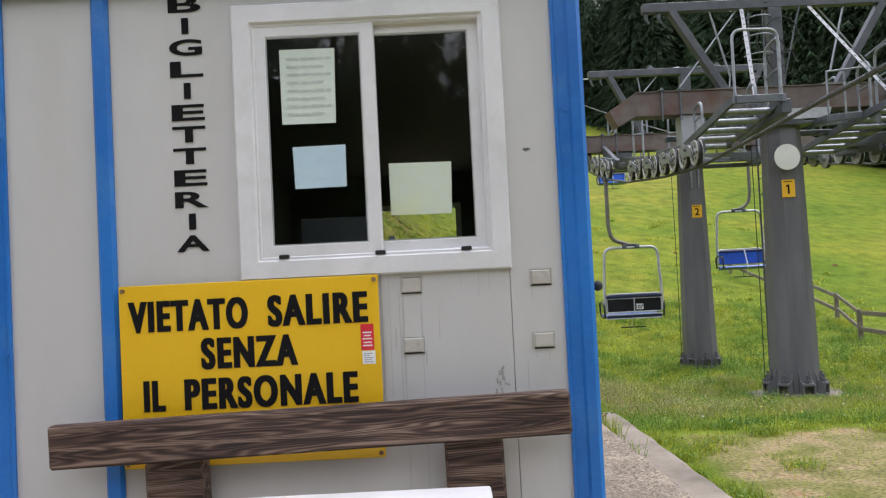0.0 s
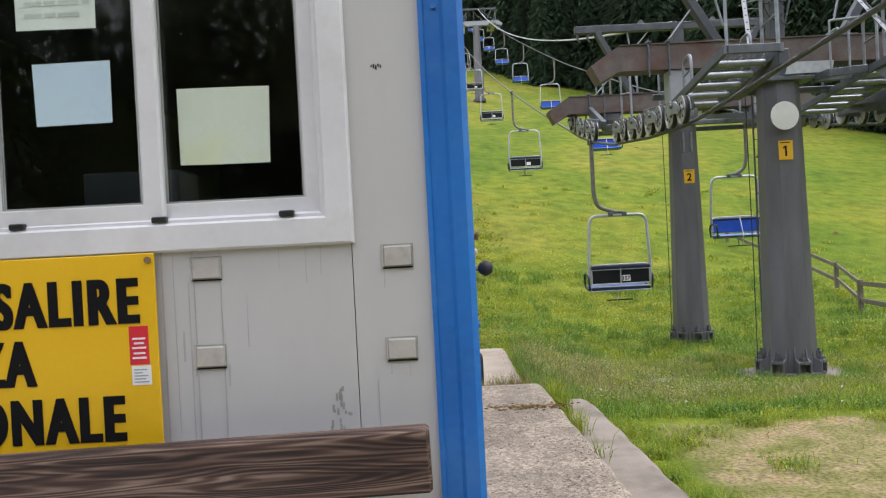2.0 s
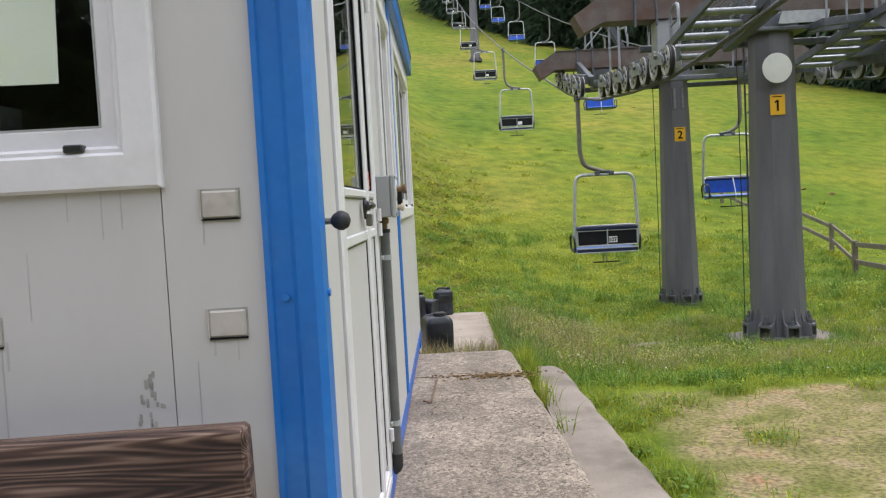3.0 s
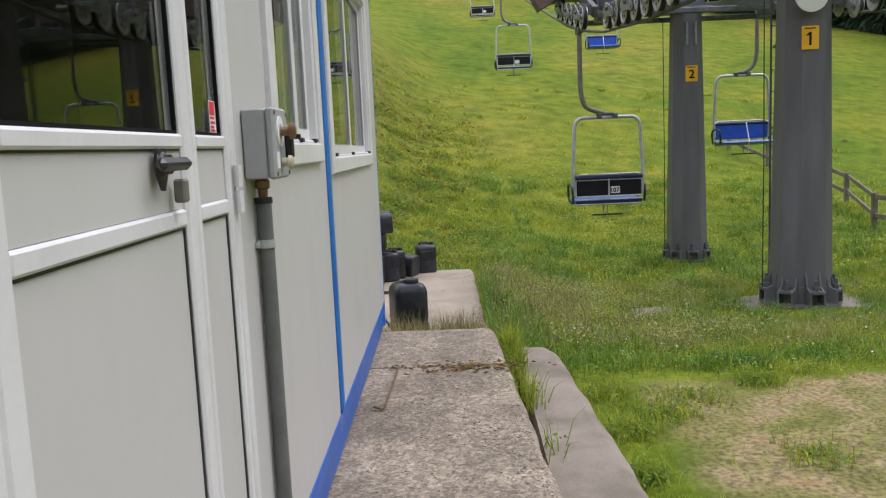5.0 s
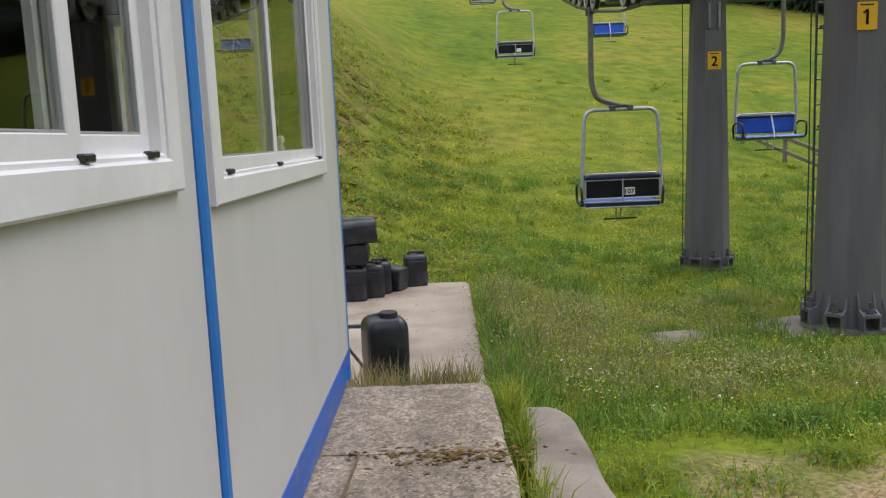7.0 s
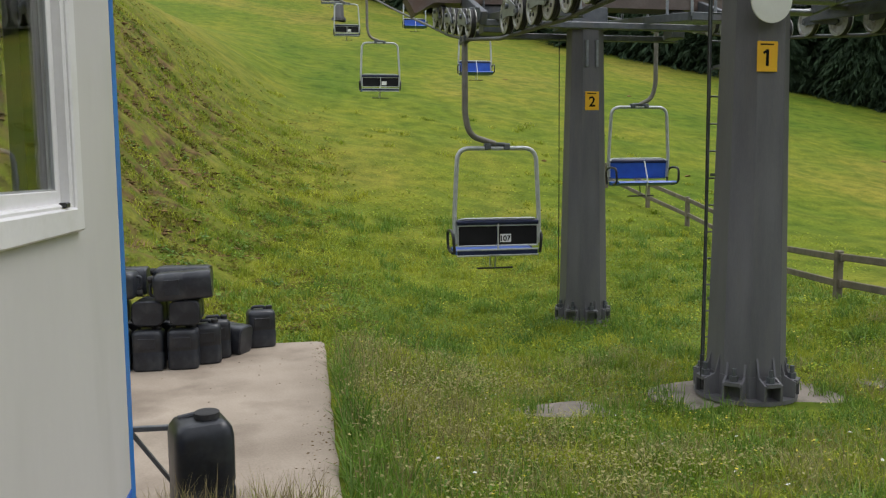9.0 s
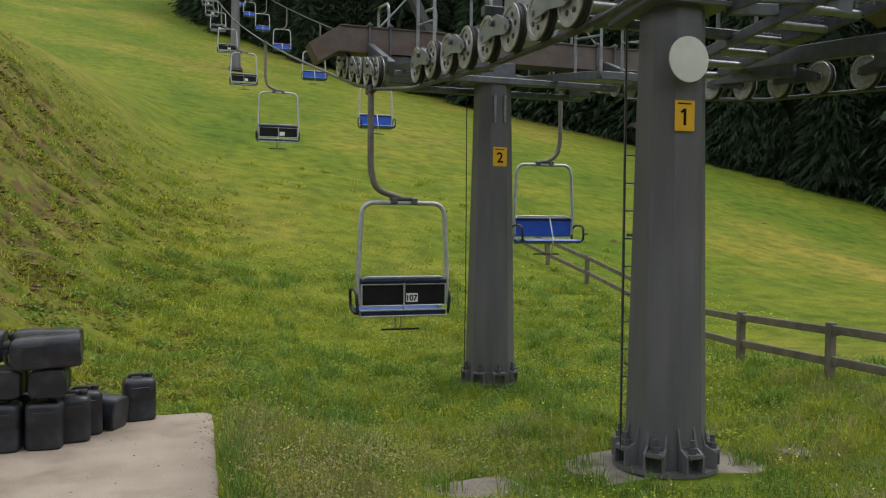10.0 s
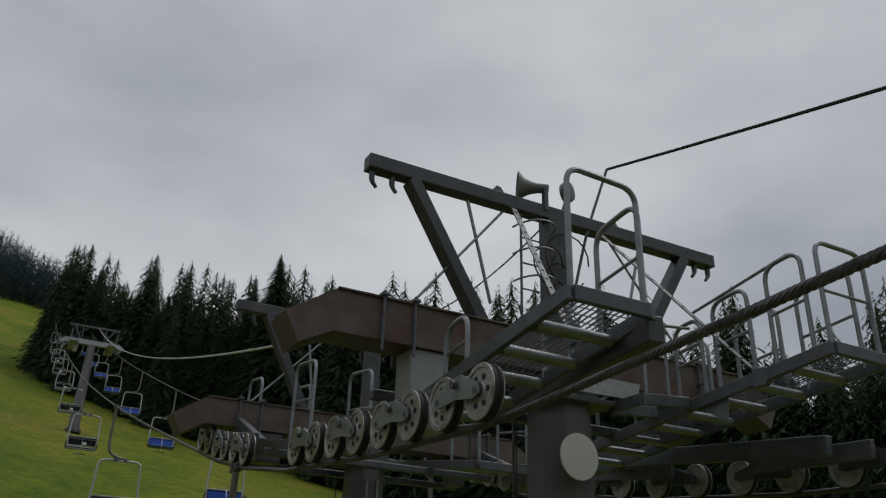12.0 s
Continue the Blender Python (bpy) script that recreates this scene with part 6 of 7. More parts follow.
for i, (x, y, r) in enumerate(((-0.36, 14.22, 0), (-0.66, 14.22, 3), (-0.97, 14.22, -3), (-1.29, 14.22, 0))):
    copy_thing(can_row, pose(x, y + 0.2, CAN_FLOOR, 0, 0, r))
for i, (x, y, r) in enumerate(((-0.30, 13.98, 2), (-0.66, 14.0, -2), (-1.02, 13.98, 0))):
    tagged(copy_thing(can_row, pose(x, y - 0.14, CAN_FLOOR + 0.44 + 0.127, -90, 0, r)), "dusty black canister lying flat on the stack")
big = canister(pose(-0.045, 13.98, CAN_FLOOR + 0.845, 0, -93, 5), "large black canister lying across the stack", w=0.28, d=0.29, h=0.60)
tagged(copy_thing(big, pose(-1.31, 14.0, CAN_FLOOR + 0.845, 0, 90, -3)), "large black canister lying across the stack")
tagged(copy_thing(big, pose(-0.10, 14.30, CAN_FLOOR + 0.845, 0, -90, -2)), "large black canister lying behind on the stack")
tagged(copy_thing(big, pose(-0.72, 14.30, CAN_FLOOR + 0.845, 0, -90, 2)), "large black canister lying behind on the stack")
tagged(copy_thing(can_row, pose(-1.10, 13.95, CAN_FLOOR + 0.985 + 0.127, -90, 0, 3)), "dusty black canister lying on the very top")
near = canister(pose(0.42, 10.05, CAN_FLOOR, 0, 0, 20), "large black canister with screw cap beside the rack", w=0.31, d=0.30, h=0.71, squat=True)
rack = thing("can_rack", (-0.28, 10.52, -0.43), "low rusty black steel rack behind the cabin", "rack")
part("top_frame", Mesh().bar((-0.5, -0.18, 0.52), (0.60, -0.18, 0.52), 0.03, 0.03, 0.004), GALV_DARK, rack)
for x in (-0.48, 0.585):
    for y in (-0.18,):
        part("leg", Mesh().box(x - 0.015, y - 0.015, 0.0, x + 0.015, y + 0.015, 0.505), GALV_DARK, rack)
part("brace", Mesh().bar((0.28, -0.18, 0.50), (0.56, -0.18, 0.10), 0.02, 0.02), GALV_DARK, rack)

# ---- concrete pads under the towers ----
for x, y, w, d, a in ((5.26, 13.08, 1.85, 1.55, 10), (3.25, 12.9, 0.98, 0.72, 12), (6.9, 13.3, 0.6, 0.5, 30), (5.10, 17.95, 0.95, 0.9, 5)):
    z = float(height(x, y))
    m = Mesh()
    outline = []
    for i in range(28):
        t = 2 * math.pi * i / 28
        c, s = math.cos(t), math.sin(t)
        k = 1 + 0.06 * noise.noise((x + c * 2, y + s * 2, 0))
        outline.append((math.copysign(abs(c) ** 0.6, c) * w / 2 * k, math.copysign(abs(s) ** 0.6, s) * d / 2 * k, -0.3))
    m.prism(outline, (0, 0, 0.312))
    solo("footing", m, FOOTING, "worn concrete tower footing in the grass", "footing", "structure", 35, pose(x, y, z, 0, 0, a))


# ---- fence ----
def fence_run(points, label):
    f = thing("wooden_fence", (points[0][0], points[0][1], float(height(*points[0]))), label, "fence")
    tops = []
    for x, y in points:
        z = float(height(x, y))
        part("post", Mesh().box(x - 0.055, y - 0.05, z - 0.2, x + 0.055, y + 0.05, z + 0.79, 0.012), FENCE_WOOD, f, "", True)
        tops.append(Vector((x, y - 0.07, z)))
    for a, b in zip(tops, tops[1:]):
        for h in (0.68, 0.28):
            d = (b - a).normalized() * 0.08
            part("rail", Mesh().bar(a - d + Vector((0, 0, h)), b + d + Vector((0, 0, h + 0.02)), 0.045, 0.11, 0.01), FENCE_WOOD, f, "", True)


fence_run([(8.5, 10.7), (8.55, 12.85), (8.72, 14.98), (8.85, 17.0), (9.75, 20.3), (10.84, 23.9), (10.8, 26.4), (10.45, 28.3), (10.0, 30.6)], "weathered two-rail wooden fence in the meadow")


# ---- woods ----
def conifer_mesh(h, seed, tiers=15, fronds=10, spread_r=0.15, frond_w=(0.10, 0.18), twigs=(0.25, 0.45, 0.65, 0.85), root=0.09):
    rnd = random.Random(seed)
    m = Mesh()
    for k in range(tiers):
        f = k / (tiers - 1)
        z = h * (0.06 + 0.92 * f)
        r = h * spread_r * (1 - f) ** 0.62 * rnd.uniform(0.85, 1.12) + 0.30
        off = rnd.uniform(0, 6.28)
        nf = max(5, int(fronds * (1 - 0.5 * f)))
        for j in range(nf):
            a = off + 2 * math.pi * j / nf + rnd.uniform(-0.25, 0.25)
            rr = r * rnd.uniform(0.65, 1.15)
            c, s = math.cos(a), math.sin(a)
            drop = rr * rnd.uniform(0.15, 0.60)
            z = h * (0.06 + 0.92 * f) + rnd.uniform(-0.5, 0.5) * h / tiers
            wdt = min(rr * rnd.uniform(*frond_w), 0.30)

            def on(u, v, hang=0.0):
                return (c * rr * u - s * v, s * rr * u + c * v, z - drop * u ** 1.6 - hang + h * 0.02 * (1 - u))
            pts, faces = [on(0.02, -wdt * 0.5), on(0.02, wdt * 0.5), on(1.0, 0)], [(0, 1, 2)]
            for u in twigs:
                for sd in (-1, 1):
                    reach = wdt * rnd.uniform(1.6, 3.2) * (1.25 - u)
                    i = len(pts)
                    pts += [on(u - root, 0), on(u + root * 0.5, 0), on(u + rnd.uniform(0.05, 0.22), sd * reach, reach * rnd.uniform(0.25, 0.75))]
                    faces.append((i, i + 1, i + 2))
            m.add(pts, faces)
    m.add([(0.10, 0, h * 0.93), (-0.06, 0.09, h * 0.93), (-0.06, -0.09, h * 0.93), (0, 0, h * 0.985)], [(0, 1, 3), (1, 2, 3), (2, 0, 3)])
    return m


def edge_distance(az):
    """How far off the wood begins, by bearing from the walkway."""
    return float(np.interp(az, [-3, 0, 6, 13, 25, 36, 50, 65, 90, 130], [150, 118, 98, 88, 74, 66, 58, 52, 48, 45]))


KINDS = []
for k in range(5):
    h = (21, 24, 19, 26, 22)[k]
    KINDS.append((conifer_mesh(h, 40 + k, 64, 34, 0.18, (0.06, 0.10), (0.18, 0.28, 0.38, 0.48, 0.58, 0.68, 0.78, 0.88), 0.05).data("crown", NEEDLES, 0), Mesh().tube([(0, 0, -0.5), (0.05, 0, h * 0.5), (0, 0, h * 0.95)], 0.28, 8, 0.03).data("trunk", BARK), h))
rnd = random.Random(7)
singles = 0
az = -1.5
while az < 76:
    d = edge_distance(az) + rnd.uniform(0, 7)
    x, y = 1.07 + d * math.sin(radians(az)), 6.6 + d * math.cos(radians(az))
    crown, trunk, h = KINDS[rnd.randrange(5)]
    s = rnd.choice((0.62, 0.70, 0.76, 0.80, 0.86, 1.02)) * (0.90 if az < 12 else 1.0)
    tree = thing("conifer_tree", pose(x, y, float(height(x, y)) - 0.2, 0, 0, rnd.uniform(0, 360)) @ Matrix.Diagonal((s, s, s, 1)), "dark green spruce at the edge of the wood", "tree", "spruces at the edge of the wood")
    part("trunk", trunk, None, tree)
    part("crown", crown, None, tree)
    az += math.degrees(rnd.uniform(2.2, 3.8) / d)
STOCK = [conifer_mesh(20, 90 + k, 36, 15, 0.20, (0.11, 0.19), (0.4, 0.75)) for k in range(4)]
REAR = [conifer_mesh(20, 290 + k, 24, 10, 0.20, (0.10, 0.16), (0.5,)) for k in range(4)]
SPARE = [conifer_mesh(20, 190 + k, 11, 8, 0.20, (0.24, 0.40), (0.5,)) for k in range(4)]


def wood(name, spots, material, label, stock=STOCK):
    m = Mesh()
    for x, y, s in spots:
        z0 = float(height(x, y)) - 0.3
        src = stock[rnd.randrange(4)]
        a = rnd.uniform(0, 6.28)
        c, sn = math.cos(a) * s, math.sin(a) * s
        m.add([(x + p[0] * c - p[1] * sn, y + p[0] * sn + p[1] * c, z0 + p[2] * s) for p in src.v], src.f)
    solo(name, m, material, label, "wood", "stuff", 0)


spots = []
for k in range(950):
    az = rnd.uniform(-1.5, 92)
    d = edge_distance(az) + 3 + abs(rnd.gauss(0, 1)) * 17
    spots.append((1.07 + d * math.sin(radians(az)), 6.6 + d * math.cos(radians(az)), rnd.choice((0.80, 0.86, 0.9, 0.93, 0.97, 1.22)) * (0.92 if az < 12 else 1.0)))
wood("woods", spots, NEEDLES, "dense dark spruce wood above the meadow")
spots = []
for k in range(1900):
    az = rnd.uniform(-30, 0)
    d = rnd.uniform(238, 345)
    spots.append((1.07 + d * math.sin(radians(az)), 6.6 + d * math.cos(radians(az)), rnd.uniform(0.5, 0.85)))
wood("far_woods", spots, NEEDLES_HAZED, "distant wooded hillside beyond the meadow, coloured for haze", SPARE)

# Unseen wood, added so that the ticket window reflects something dark.
spots = []
for k in range(620):
    az = rnd.uniform(105, 290)
    d = rnd.uniform(36, 60)
    spots.append((1.07 + d * math.sin(radians(az)), d * math.cos(radians(az)), rnd.uniform(0.85, 1.2)))
wood("rear_woods", spots, NEEDLES, "unseen dark spruce wood added for the glass reflections", REAR)


# ---- pendant switch inside the cabin ----
pendant = thing("pendant_switch", (0.2, 8.04, 1.47), "white pendant switch hanging on its cable", "switch")
part("housing", Mesh().box(-0.028, -0.02, -0.05, 0.028, 0.02, 0.06, 0.01), WHITE_STICKER, pendant)
part("button", Mesh().rod((0.026, 0, 0.02), (0.034, 0, 0.02), 0.012, 10), BLACK_PLASTIC, pendant)
part("cable", Mesh().tube([(0, 0, 0.055), (0.0, -0.05, 0.12), (0.0, 0.05, 0.22), (0.0, 0.07, 0.6), (0, 0.02, 1.132)], 0.011, 8), BLACK_PLASTIC, pendant)


# ---- grass, weeds and flowers ----
def blade_field(name, xy, length, width, lean, material, label, seed, category="grass", z_of=None):
    """Bent blades rooted at the given spots, as one piece of growth."""
    rng = np.random.default_rng(seed)
    n = len(xy)
    z = height(xy[:, 0], xy[:, 1]) if z_of is None else z_of(xy[:, 0], xy[:, 1])
    root = np.stack([xy[:, 0], xy[:, 1], z - 0.01], -1)
    a, turn = rng.uniform(0, 2 * np.pi, n), rng.uniform(0, 2 * np.pi, n)
    h = length * rng.uniform(0.45, 1.3, n)
    w = width * rng.uniform(0.6, 1.3, n)
    tilt = lean * rng.uniform(0.1, 1.3, n)
    d = np.stack([np.cos(a), np.sin(a), 0 * a], -1)
    s = np.stack([np.cos(turn), np.sin(turn), 0 * a], -1)
    up = np.array([0, 0, 1.0])
    mid = root + d * (h * tilt * 0.35)[:, None] + up * (h * 0.58)[:, None]
    tip = root + d * (h * tilt)[:, None] + up * (h * (1 - 0.25 * tilt))[:, None]
    v = np.stack([root - s * w[:, None] / 2, root + s * w[:, None] / 2, mid + s * w[:, None] * 0.4, mid - s * w[:, None] * 0.4, tip], 1).reshape(-1, 3)
    o = np.arange(n) * 5
    me = bpy.data.meshes.new(name)
    me.vertices.add(n * 5)
    me.vertices.foreach_set("co", v.ravel())
    loops = np.stack([o, o + 1, o + 2, o + 3, o + 3, o + 2, o + 4], -1).ravel()
    me.loops.add(n * 7)
    me.loops.foreach_set("vertex_index", loops.astype(np.int32))
    me.polygons.add(n * 2)
    me.polygons.foreach_set("loop_start", np.stack([np.arange(n) * 7, np.arange(n) * 7 + 4], -1).ravel().astype(np.int32))
    me.update(calc_edges=True)
    me.materials.append(material)
    return tagged(new(name, me), label, category, "", "stuff")


def scatter(n, x0, x1, y0, y1, seed, keep=None, clump=0.0):
    """Random spots in a rectangle, thinned by keep(x, y) and drawn into clumps."""
    rng = np.random.default_rng(seed)
    xy = np.stack([rng.uniform(x0, x1, n), rng.uniform(y0, y1, n)], -1)
    if clump:
        k = max(4, n // 30)
        c = np.stack([rng.uniform(x0, x1, k), rng.uniform(y0, y1, k)], -1)
        xy = c[rng.integers(0, k, n)] + rng.normal(0, clump, (n, 2))
    if keep is not None:
        xy = xy[rng.uniform(0, 1, len(xy)) < keep(xy[:, 0], xy[:, 1])]
    return xy


def kerb_right(y):
    return np.where(y < 9.2, 1.66 + 0.05 * (9.2 - y), np.where(y < 15.1, 1.07 + 0.025 * (15.05 - y), -3.0))


def on_meadow(x, y):
    pads = ((x - 5.24) / 0.93) ** 2 + ((y - 13.05) / 0.80) ** 2 > 1 + 0.25 * np.sin(x * 9 + y * 7)
    pads &= ((x - 3.25) / 0.52) ** 2 + ((y - 12.85) / 0.42) ** 2 > 1 + 0.3 * np.sin(x * 11 + y * 5)
    bare = smooth01((9.35 + 0.05 * (x - 2) + 0.15 * np.sin(x * 3.1) - y) / 0.5) * smooth01((x - 1.8 - 0.12 * np.sin(y * 5)) / 0.5)
    return ((x > kerb_right(y) + 0.02) & pads) * (1 - 0.96 * bare)


blade_field("grass", scatter(80000, 1.0, 9.5, 6.0, 14.5, 1, on_meadow), 0.075, 0.006, 1.1, GRASS_BLADE, "short green meadow grass", 11)
blade_field("grass", scatter(42000, -1.5, 11, 13.5, 24, 2, on_meadow, 0.22), 0.075, 0.011, 1.2, GRASS_BLADE, "green meadow grass round the towers", 12)
thinning = lambda x, y: on_meadow(x, y) * (1 - smooth01((y - 21) / 14))
blade_field("grass", scatter(6000, -9, 14, 22, 36, 3, thinning, 0.4), 0.06, 0.022, 1.3, GRASS_BLADE, "green grass of the rising meadow", 13)
blade_field("grass", scatter(3600, 1.0, 9.0, 9.3, 15, 4, on_meadow, 0.13), 0.15, 0.008, 0.7, GRASS_BLADE, "longer tufts of grass", 14)
verge = lambda x, y: (x > kerb_right(y) + 0.01) * np.exp(-((x - kerb_right(y)) / 0.28) ** 2)
blade_field("tall_grass", scatter(4200, 1.05, 2.2, 9.15, 15.2, 5, verge, 0.09), 0.27, 0.009, 0.7, LUSH_BLADE, "tall grass along the slab's edge", 15)
blade_field("dry_grass", scatter(1800, 1.05, 3.8, 9.8, 15.2, 6, lambda x, y: (x > kerb_right(y) + 0.05) * np.exp(-((x - kerb_right(y)) / 0.9) ** 2)), 0.42, 0.005, 0.45, DRY_BLADE, "dry seeding grass stalks", 16)
blade_field("dry_grass", scatter(5000, 1.3, 7.5, 9.6, 14.5, 7, on_meadow, 0.18), 0.13, 0.006, 0.6, DRY_BLADE, "pale dry grass in the meadow", 17)
step_z = lambda x, y: np.full_like(x, -0.43)
blade_field("dry_grass", scatter(2300, 0.12, 1.05, 9.2, 9.66, 8, None, 0.05), 0.44, 0.007, 0.4, DRY_BLADE, "dry grass growing at the foot of the step", 18, z_of=step_z)
blade_field("tall_grass", scatter(600, 0.12, 1.1, 9.2, 9.66, 9, None, 0.05), 0.40, 0.008, 0.45, GRASS_BLADE, "grass growing at the foot of the step", 19, z_of=step_z)
gap_z = lambda x, y: np.full_like(x, -0.20)
gap = np.concatenate([np.stack([np.random.default_rng(30 + i).normal(1.245 + 0.055 * (9.1 - y) + 0.02, 0.035, k), np.random.default_rng(60 + i).normal(y, s, k)], -1) for i, (y, s, k) in enumerate(((7.75, 0.10, 70), (8.45, 0.16, 110), (9.0, 0.12, 220), (6.9, 0.08, 16)))])
blade_field("tall_grass", gap, 0.26, 0.008, 0.6, GRASS_BLADE, "tufts of grass in the gap by the kerb", 20, z_of=gap_z)
tufts = np.concatenate([np.stack([np.random.default_rng(80 + i).normal(x, s, k), np.random.default_rng(120 + i).normal(y, s, k)], -1) for i, (x, y, s, k) in enumerate(((3.15, 8.85, 0.10, 260), (2.25, 8.15, 0.13, 260), (2.55, 8.5, 0.12, 160), (1.95, 8.6, 0.13, 260), (1.98, 7.8, 0.10, 200), (1.86, 7.05, 0.07, 300), (2.0, 6.4, 0.10, 240), (2.9, 7.3, 0.12, 120), (3.6, 9.2, 0.16, 200), (4.4, 8.8, 0.10, 120), (2.3, 5.8, 0.2, 160)))])
blade_field("grass_tufts", tufts, 0.12, 0.008, 0.9, GRASS_BLADE, "green tufts on the bare dirt", 21)


def tussocks(n, x0, x1, y0, y1, seed, per, keep):
    """Spots for blades drawn into separate tussocks, each of its own size."""
    rng = np.random.default_rng(seed)
    heart = scatter(n, x0, x1, y0, y1, seed + 1, keep)
    size = rng.uniform(0.05, 0.17, len(heart))
    out = np.concatenate([h + rng.normal(0, r, (int(per * r / 0.1), 2)) for h, r in zip(heart, size)])
    return out[rng.uniform(0, 1, len(out)) < on_meadow(out[:, 0], out[:, 1])]


band = lambda x, y: on_meadow(x, y) * (0.35 + 0.65 * np.exp(-((y - 9.75 - 0.2 * np.sin(x * 1.7)) / 0.5) ** 2))
for seed, (n, x0, x1, y0, y1, per, tall, wide, lean, mat, words) in enumerate((
        (260, 1.7, 9.5, 9.2, 12.5, 90, 0.13, 0.010, 1.0, LUSH_BLADE, "dark green tussocks at the edge of the dirt"),
        (120, 1.3, 9.0, 10.0, 15.5, 80, 0.19, 0.006, 0.8, SEED_HEAD, "straw-coloured tussocks in the meadow"),
        (150, 1.3, 9.5, 10.0, 15.5, 90, 0.17, 0.009, 0.9, GRASS_BLADE, "bright green tussocks in the meadow"),
        (230, -1.0, 11.0, 14.5, 26.0, 60, 0.20, 0.014, 1.0, LUSH_BLADE, "dark green tussocks round the towers"),
        (200, -1.0, 11.0, 14.5, 26.0, 60, 0.18, 0.014, 1.0, GRASS_BLADE, "bright green tussocks round the towers"),
        (130, -8.0, 14.0, 24.0, 40.0, 34, 0.15, 0.030, 1.2, GRASS_BLADE, "green tussocks on the rising meadow"))):
    blade_field("tussocks", tussocks(n, x0, x1, y0, y1, 300 + 7 * seed, per, band if seed == 0 else on_meadow), tall, wide, lean, mat, words, 320 + seed)


def leaf_field(name, xy, size, lift, material, label, seed, category, z_of=None):
    """Small tilted leaves or petals, as one piece of growth."""
    rng = np.random.default_rng(seed)
    n, k = len(xy), 6
    z = (height(xy[:, 0], xy[:, 1]) if z_of is None else z_of(xy[:, 0], xy[:, 1])) + lift * rng.uniform(0.3, 1.2, n)
    c = np.stack([xy[:, 0], xy[:, 1], z], -1)
    r = size * rng.uniform(0.6, 1.3, n)
    nrm = rng.normal(0, 0.30, (n, 3)) + np.array([0, 0, 1.0])
    nrm /= np.linalg.norm(nrm, axis=1)[:, None]
    u = np.cross(nrm, rng.normal(0, 1, (n, 3)))
    u /= np.linalg.norm(u, axis=1)[:, None]
    w = np.cross(nrm, u)
    ang = np.arange(k) * 2 * np.pi / k
    v = c[:, None, :] + r[:, None, None] * (u[:, None, :] * np.cos(ang)[None, :, None] + 0.7 * w[:, None, :] * np.sin(ang)[None, :, None])
    me = bpy.data.meshes.new(name)
    me.from_pydata(v.reshape(-1, 3).tolist(), [], (np.arange(n)[:, None] * k + np.arange(k)[None, :]).tolist())
    me.materials.append(material)
    return tagged(new(name, me), label, category, "", "stuff")


weed_patch = lambda x, y: on_meadow(x, y) * (0.25 + 0.75 * (np.sin(x * 2.1 + 1) * np.sin(y * 2.7) > 0.0))
leaf_field("clover", scatter(9000, 1.7, 8.5, 9.2, 12.6, 31, weed_patch), 0.016, 0.07, WEED_LEAF, "low leafy clover in the meadow", 41, "weeds")
leaf_field("clover", scatter(7000, 2.0, 10, 12.5, 20, 32, weed_patch), 0.02, 0.08, WEED_LEAF, "low leafy weeds round the towers", 42, "weeds")
leaf_field("tuft_leaves", np.concatenate([tufts + np.random.default_rng(5).normal(0, 0.03, tufts.shape)]), 0.013, 0.06, WEED_LEAF, "small leaves of weeds on the dirt", 43, "weeds")
leaf_field("yellow_flowers", scatter(650, 1.8, 9, 9.3, 13.6, 33, on_meadow, 0.35), 0.010, 0.13, FLOWER_YELLOW, "scattered small yellow meadow flowers", 44, "flowers")
leaf_field("yellow_flowers", scatter(420, 2, 11, 13.6, 24, 34, on_meadow, 0.5), 0.013, 0.14, FLOWER_YELLOW, "small yellow flowers by the fence", 45, "flowers")
leaf_field("white_flowers", scatter(90, 1.8, 8, 8.4, 13.6, 35, on_meadow), 0.014, 0.12, FLOWER_WHITE, "a few small white clover heads", 46, "flowers")
leaf_field("gap_weed", gap + np.random.default_rng(6).normal(0, 0.03, gap.shape), 0.012, 0.12, WEED_LEAF, "weed leaves in the gap by the kerb", 47, "weeds", gap_z)
# heads of the seeding grass
leaf_field("seed_heads", scatter(2400, 1.1, 4.2, 9.8, 15, 36, lambda x, y: (x > kerb_right(y) + 0.05) * np.exp(-((x - kerb_right(y)) / 1.3) ** 2)), 0.010, 0.34, DRY_BLADE, "pale seed heads over the verge", 48, "grass")
# turf clods on the earth bank
tiers = lambda x, y: smooth01((y - 15.2) / 1.5) * (1 - smooth01((y - 26) / 14)) * (1 - smooth01((x - 0.2) / 2.0))
blade_field("bank_grass", scatter(30000, -10, 2.2, 15.5, 40, 37, tiers, 0.16), 0.085, 0.018, 1.2, GRASS_BLADE, "rough grass in tufts on the earth bank", 49)
leaf_field("bank_turf", scatter(34000, -10, 2.2, 15.5, 40, 38, tiers, 0.14), 0.034, 0.05, OLIVE_TURF, "olive clumps of turf on the earth bank", 50, "grass")
leaf_field("bank_turf", scatter(12000, -10, 2.2, 15.5, 40, 39, tiers, 0.10), 0.03, 0.08, LUSH_BLADE, "dark green clumps of weeds on the bank", 51, "weeds")
hearts = scatter(900, -9, 1.8, 15.8, 34, 401, tiers)
bank_spots = np.concatenate([h + np.random.default_rng(410 + i).normal(0, 0.11, (26, 2)) for i, h in enumerate(hearts)])
blade_field("bank_tussocks", bank_spots, 0.15, 0.020, 1.2, GRASS_BLADE, "green tussocks on the earth bank", 402)
